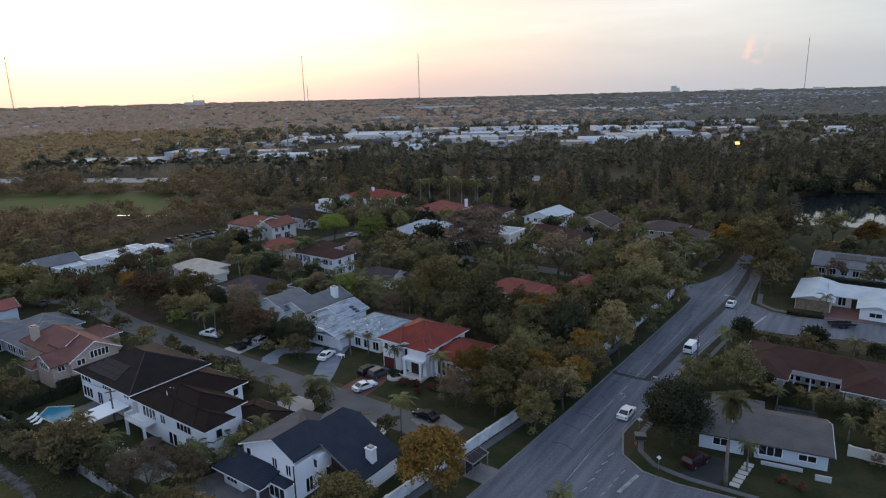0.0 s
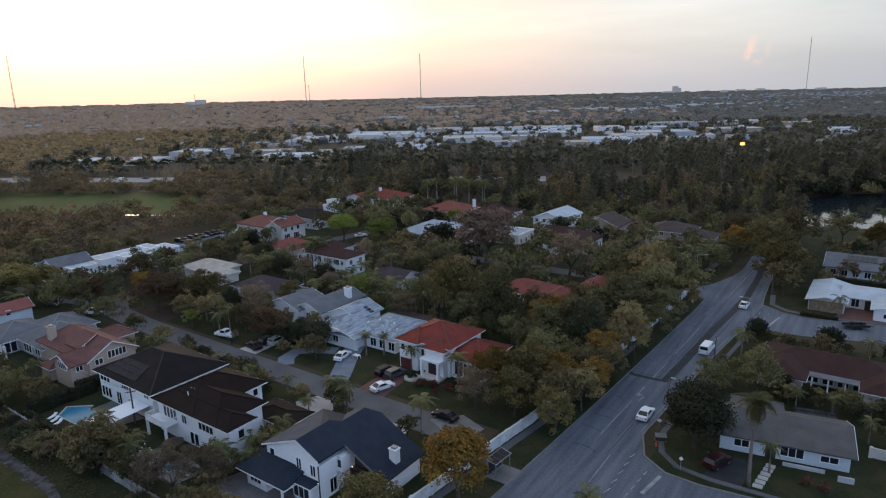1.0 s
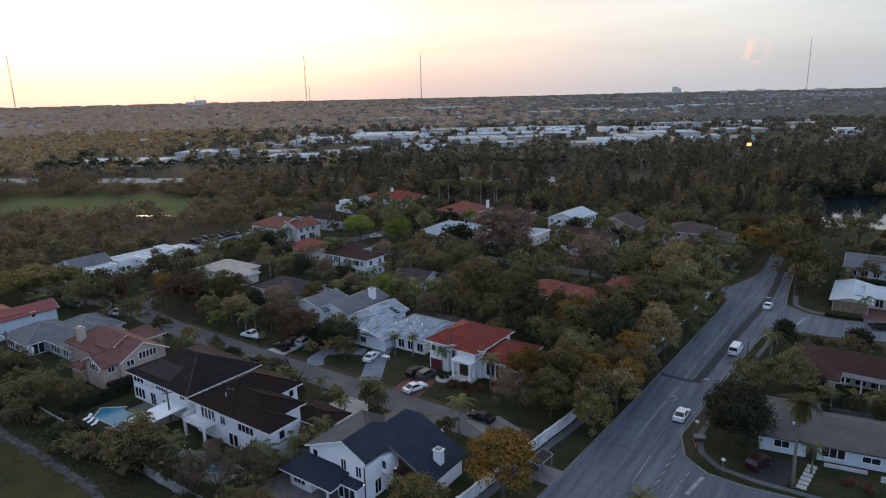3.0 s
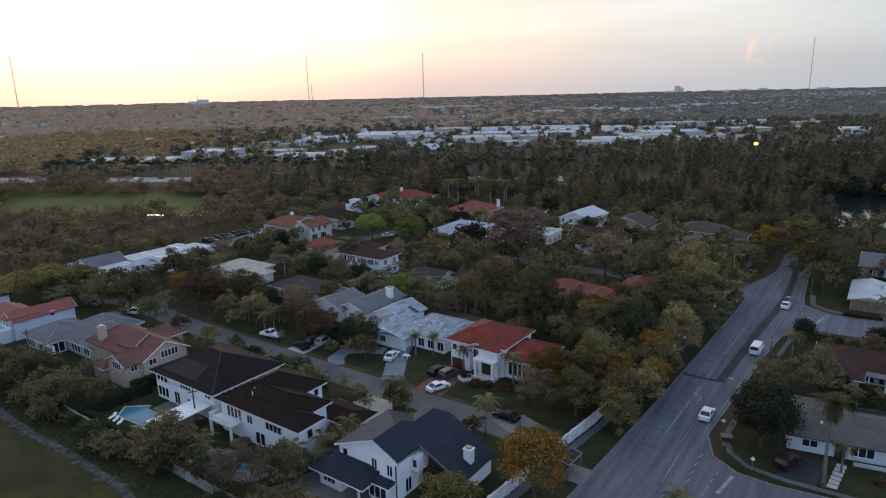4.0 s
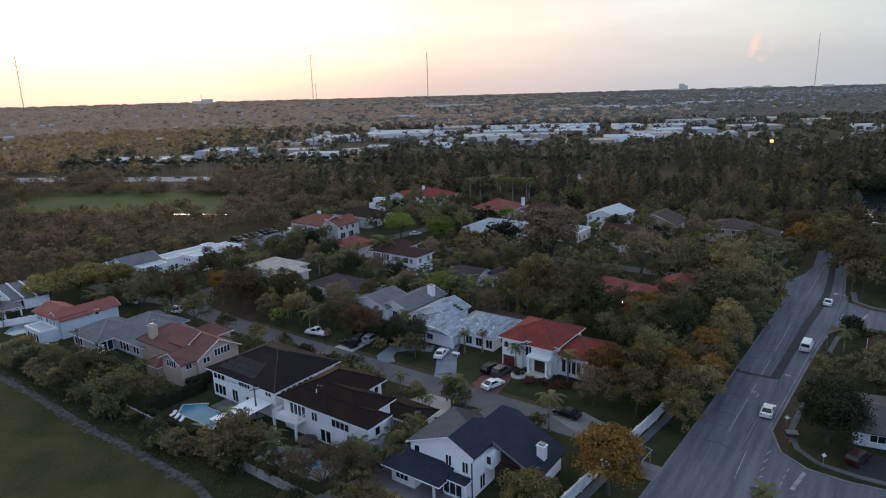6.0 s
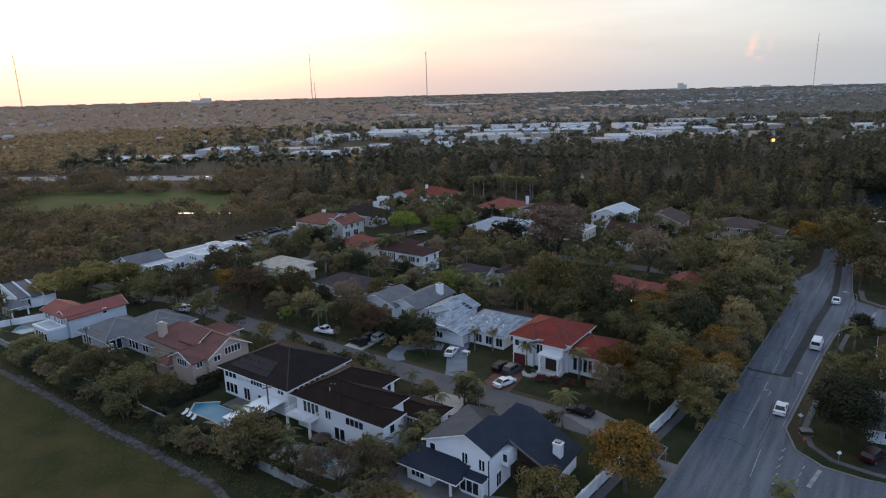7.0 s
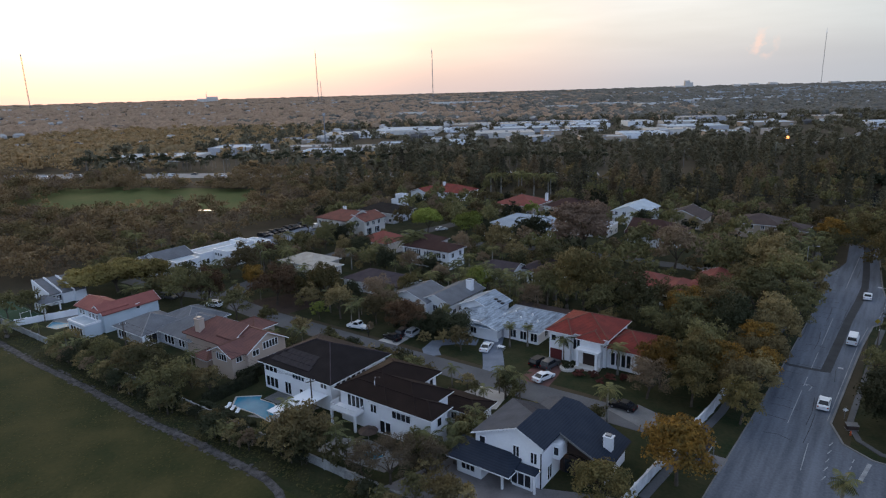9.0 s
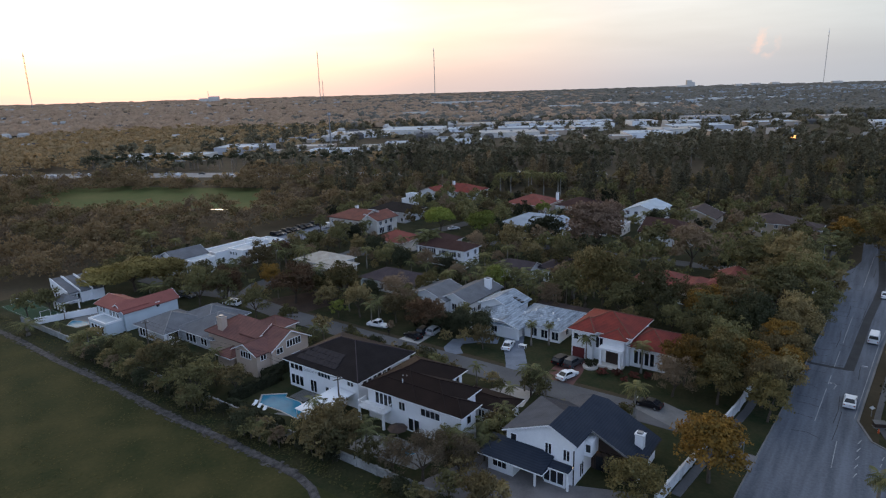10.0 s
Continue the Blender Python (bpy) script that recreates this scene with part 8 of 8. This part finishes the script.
vehicle("sedan", "white", -28.6, 166.0, 90, "white sedan far up the road")
for k in range(26):
    right = -330 + k * 16.5 + float(rng.uniform(-5, 5))
    if right > 50:
        continue
    x, y = W(right, 412 - 0.14 * right + (4 if k % 2 else -4))
    vehicle(("sedan", "suv", "van", "sedan")[k % 4], ("white", "silver", "white", "grey")[k % 4], x, y, 35 + (172 if k % 2 else -8), "car on the far highway", z=0.06)
ob = thing("flatbed_trailer", pose(-4.6, 163.2, 0.05, 0, 0, 30), "black flatbed trailer with spare wheels on the paver court", "trailer")
part("bed", Geo().box(-2.6, 2.6, -1.0, 1.0, 0.6, 0.75), BLACK, ob)
for s in (-1, 1):
    part("side_rail", Geo().box(-2.6, 2.6, s * 0.97 - 0.04, s * 0.97 + 0.04, 0.75, 1.1), BLACK, ob)
for a in (-0.6, 0.6):
    for s in (-1, 1):
        part("wheel", Geo().tube([(a, s * 1.05 - 0.1, 0.34), (a, s * 1.05 + 0.1, 0.34)], [0.34, 0.34], 12), BLACK, ob)
part("tow_bar", Geo().tube([(2.6, 0, 0.62), (3.9, 0, 0.5)], [0.07, 0.05], 5), BLACK, ob)
for a in (-0.8, 1.2):
    part("spare_wheel", Geo().tube([(a, 0.3, 1.1), (a, 0.52, 1.1)], [0.36, 0.36], 12), BLACK, ob)

# ---- poles, lamps, wires, signs ----
def utility_pole(x, y, height, arm=1.8, turn=0.0, label="grey timber utility pole with crossarm"):
    ob = thing("utility_pole", pose(x, y, 0, 0, 0, turn), label, "utility pole")
    part("pole", Geo().tube([(0, 0, -0.4), (0, 0, height)], [0.17, 0.11], 8), POLE_WOOD, ob)
    part("crossarm", Geo().box(-arm / 2, arm / 2, -0.06, 0.06, height - 0.7, height - 0.55), POLE_WOOD, ob)
    for k in (-0.42, 0, 0.42):
        part("insulator", Geo().tube([(arm * k, 0, height - 0.55), (arm * k, 0, height - 0.3)], [0.06, 0.04], 6), TRIM, ob)
    return ob


def street_lamp(x, y, height, turn, reach=2.0):
    ob = thing("street_lamp", pose(x, y, 0, 0, 0, turn), "tall grey street lamp with arm over the road", "street lamp", "street lamps")
    part("pole", Geo().tube([(0, 0, -0.3), (0, 0, height)], [0.13, 0.08], 8), STEEL, ob)
    part("arm", Geo().tube([(0, 0, height - 0.1), (reach * 0.5, 0, height + 0.25), (reach, 0, height + 0.3)], [0.05, 0.04, 0.04], 6), STEEL, ob)
    part("lamp_head", Geo().box(reach - 0.1, reach + 0.7, -0.16, 0.16, height + 0.2, height + 0.36), GREY_WALL, ob)


utility_pole(-25.4, 118.0, 9.0, 1.6, 90, "dark timber utility pole with lamps at the road")
utility_pole(-104.2, 47.6, 6.6, 1.7, 60)
for x, y in ((-150, 273), (-95, 261), (-40.5, 249.5), (14, 238), (70, 226)):
    utility_pole(x, y, 11.5, 2.0, 100)
street_lamp(-24.0, 146.2, 8.5, 180), street_lamp(-44.2, 181, 8.5, 0), street_lamp(-31.0, 108.9, 2.6, 0, 0.4)
for right, ahead in ((-250, 430), (-190, 428), (-120, 420), (-40, 410), (120, 420), (190, 440), (250, 470), (300, 500)):
    x, y = W(right, ahead)
    street_lamp(x, y, 12, 35, 3.0)


def wire(points, sag, label="slack overhead power line"):
    cu = bpy.data.curves.new("power_line", "CURVE")
    cu.dimensions, cu.bevel_depth, cu.bevel_resolution = "3D", 0.022, 0
    sp = cu.splines.new("POLY")
    pts = []
    for a, b in zip(points, points[1:]):
        for k in range(9):
            t = k / 8
            p = Vector(a).lerp(Vector(b), t)
            pts.append((p.x, p.y, p.z - sag * 4 * t * (1 - t), 1))
    sp.points.add(len(pts) - 1)
    for q, p in zip(sp.points, pts):
        q.co = p
    cu.materials.append(BLACK)
    tagged(new("power_line", cu), label, "power line", "power lines")


for d in (-0.8, 0.0, 0.8):
    wire([(-150, 273 + d, 11.2), (-95, 261 + d, 11.2), (-40.5, 249.5 + d, 11.2), (14, 238 + d, 11.2), (70, 226 + d, 11.2)], 0.9)
for d in (-0.6, 0.6):
    wire([(-25.4, 118 + d, 8.7), (-24.4, 180 + d, 9.0), (-30, 250 + d, 11.2)], 0.8)
    wire([(-104.2 + d, 47.6, 6.3), (-124, 47 + d, 6.6), (-160, 44 + d, 6.6)], 0.6)
utility_pole(-24.4, 180, 9.3, 1.5, 90)
utility_pole(-160, 44, 7.0, 1.4, 60)
ob = thing("bus_shelter", pose(-44.2, 69.6, 0, 0, 0, 86), "small bus shelter with dark solar panels on its roof", "bus shelter")
part("roof", Geo().add([(-2.0, -0.9, 2.5), (2.0, -0.9, 2.5), (2.0, 0.9, 2.8), (-2.0, 0.9, 2.8), (-2.0, -0.9, 2.6), (2.0, -0.9, 2.6), (2.0, 0.9, 2.9), (-2.0, 0.9, 2.9)],
                       [(3, 2, 1, 0), (4, 5, 6, 7), (0, 1, 5, 4), (1, 2, 6, 5), (2, 3, 7, 6), (3, 0, 4, 7)]), STEEL, ob)
for k in range(3):
    part("solar_panel", Geo().add([(-1.85 + k * 1.25, -0.8, 2.63), (-0.7 + k * 1.25, -0.8, 2.63), (-0.7 + k * 1.25, 0.8, 2.9), (-1.85 + k * 1.25, 0.8, 2.9), (-1.85 + k * 1.25, -0.8, 2.67), (-0.7 + k * 1.25, -0.8, 2.67), (-0.7 + k * 1.25, 0.8, 2.94), (-1.85 + k * 1.25, 0.8, 2.94)],
                                  [(3, 2, 1, 0), (4, 5, 6, 7), (0, 1, 5, 4), (1, 2, 6, 5), (2, 3, 7, 6), (3, 0, 4, 7)]), PANEL, ob)
for a, b in ((-1.8, 0.7), (1.8, 0.7), (-1.8, -0.7), (1.8, -0.7)):
    part("post", Geo().box(a - 0.06, a + 0.06, b - 0.06, b + 0.06, -0.1, 2.55), STEEL, ob)
part("back_panel", Geo().box(-1.75, 1.75, 0.66, 0.7, 0.3, 2.3), GLASS, ob)
part("bench", Geo().box(-1.2, 1.2, 0.15, 0.55, 0.42, 0.5), STEEL, ob)
g = Geo().prism([(-45.4, 67.6), (-41.6, 67.6), (-41.4, 71.8), (-45.2, 71.8)], -0.2, 0.1)
structure("shelter_pad", g, PATIO, "concrete pad under the bus shelter", "pavement")


def post_sign(x, y, turn, plate, label, w=0.7, h=0.7, z=2.0):
    ob = thing("road_sign", pose(x, y, 0, 0, 0, turn), label, "road sign")
    part("post", Geo().box(-0.04, 0.04, 0.0, 0.08, -0.2, z + h * 0.6), STEEL, ob)
    part("plate", Geo().add([(0, -0.02, z - h / 2), (w / 2, -0.02, z), (0, -0.02, z + h / 2), (-w / 2, -0.02, z), (0, -0.005, z - h / 2), (w / 2, -0.005, z), (0, -0.005, z + h / 2), (-w / 2, -0.005, z)],
                            [(0, 1, 2, 3), (7, 6, 5, 4), (0, 4, 5, 1), (1, 5, 6, 2), (2, 6, 7, 3), (3, 7, 4, 0)]), plate, ob)


post_sign(-25.8, 142.7, 20, YELLOW_SIGN, "yellow diamond warning sign on a post", 1.2, 1.2)
post_sign(-22.3, 84.6, 10, TRIM, "small white sign on a post at the corner")
post_sign(-28.4, 94.6, 10, TRIM, "white sign on a post beside the kerb", 0.9, 0.7, 1.6)
ob = thing("fire_hydrant", pose(-27.2, 89.2, 0), "small orange-red fire hydrant at the kerb", "fire hydrant")
part("barrel", Geo().tube([(0, 0, -0.1), (0, 0, 0.6), (0, 0, 0.75)], [0.14, 0.13, 0.05], 8), mat("hydrant_paint", (0.55, 0.10, 0.03), (0.45, 0.09, 0.03), 0.5, 1.0), ob)
part("nozzle", Geo().tube([(-0.2, 0, 0.45), (0.2, 0, 0.45)], [0.06, 0.06], 6), STEEL, ob)


def mailbox(x, y):
    ob = thing("mailbox", pose(x, y, 0), "black mailbox on a post at the street", "mailbox", "mailboxes")
    part("post", Geo().box(-0.06, 0.06, -0.06, 0.06, -0.1, 1.0), BLACK, ob)
    part("box", Geo().box(-0.14, 0.14, -0.28, 0.28, 1.0, 1.3), BLACK, ob)


mailbox(-78.0, 71.9), mailbox(-69.4, 71.9), mailbox(-120, 79.2), mailbox(-99.6, 71.8)
ob = thing("garden_table", pose(-90.6, 89.0, 0), "small white table on the lawn", "table")
part("top", Geo().box(-0.8, 0.8, -0.5, 0.5, 0.68, 0.75), TRIM, ob)
for a, b in ((-0.7, -0.4), (0.7, -0.4), (-0.7, 0.4), (0.7, 0.4)):
    part("leg", Geo().box(a - 0.04, a + 0.04, b - 0.04, b + 0.04, 0, 0.68), TRIM, ob)
# lights strung in the garden
for k in range(14):
    x, y = -95.5 + k * 0.62, 42.4 + 0.8 * math.sin(k * 1.9)
    ob = thing("garden_light", pose(x, y, 0), "small white garden light on a stake", "garden light", "garden lights")
    part("bulb", Geo().tube([(0, 0, 1.9), (0, 0, 2.06)], [0.08, 0.05], 6), TRIM, ob)
    part("stake", Geo().tube([(0, 0, -0.05), (0, 0, 1.9)], [0.02, 0.015], 4), STEEL, ob)

# small green sports court behind the white fence
g = Geo().prism([(-224, 37.6), (-203.5, 37.6), (-203.5, 44.6), (-224, 44.6)], -0.2, 0.04)
structure("sports_court", g, mat("court_turf", (0.02, 0.055, 0.03), (0.03, 0.065, 0.035), 0.9, 0.4, 3.0), "small dark green sports court with white lines", "court")
g = strip(Geo(), [(-223.6, 38.0), (-203.9, 38.0), (-203.9, 44.2), (-223.6, 44.2), (-223.6, 38.0)], 0.1, 0.052)
strip(g, [(-213.7, 38.0), (-213.7, 44.2)], 0.1, 0.052)
structure("court_line", g, PAINT, "white painted court lines", "court marking")
for x in (-222.6, -204.6):
    ob = thing("goal", pose(x, 41.1, 0), "small white goal frame on the court", "goal", "goals")
    for y in (-1.2, 1.2):
        part("post", Geo().tube([(0, y, 0), (0, y, 1.6)], [0.05, 0.05], 6), TRIM, ob)
    part("crossbar", Geo().tube([(0, -1.2, 1.6), (0, 1.2, 1.6)], [0.05, 0.05], 6), TRIM, ob)


# coarse grass on the field and along its edge
r = np.random.default_rng(88)
n = 22000
px = r.uniform(-250, -62, n)
py = np.where(r.uniform(0, 1, n) < 0.3, r.uniform(30.9, 35.4, n), 29.0 - 60 * r.uniform(0, 1, n) ** 1.2)
clump = np.sin(px * 0.41 + 1.3 * np.sin(py * 0.37)) * np.sin(py * 0.53 + 1.7 * np.sin(px * 0.23))
keep = (clump > r.uniform(-1.0, 0.6, n)) & ~((px > -97) & (py > 22) & (py < 31.5))
spots = np.stack([px, py, np.full(n, 0.10)], 1)[keep]
v, q = cards(spots, np.tile(np.array([0.0, 0.0, 1.0]), (len(spots), 1)), 0.42, 0.26, r, 0.22)
tagged(new("grass", mesh_np("grass", v, q, L_TUFT)), "coarse tufts of green and dry grass on the field", "grass", kind="stuff")

# metal cabinet on the corner verge
ob = thing("utility_cabinet", pose(-27.2, 91.4, 0, 0, 0, 24) @ Matrix.Diagonal((0.8, 0.8, 0.7, 1)), "low brown metal utility cabinet with pale sloping lid", "cabinet")
part("plinth", Geo().box(-1.1, 1.1, -0.65, 0.65, 0.0, 0.14), CONCRETE, ob)
part("body", Geo().box(-1.0, 1.0, -0.55, 0.55, 0.14, 1.1), DARK_WOOD, ob)
part("lid", Geo().add([(-1.12, -0.68, 1.1), (1.12, -0.68, 1.1), (1.12, 0.68, 1.32), (-1.12, 0.68, 1.32), (-1.12, -0.68, 1.18), (1.12, -0.68, 1.18), (1.12, 0.68, 1.4), (-1.12, 0.68, 1.4)],
                      [(3, 2, 1, 0), (4, 5, 6, 7), (0, 1, 5, 4), (1, 2, 6, 5), (2, 3, 7, 6), (3, 0, 4, 7)]), CONCRETE, ob, "pale sloping lid")
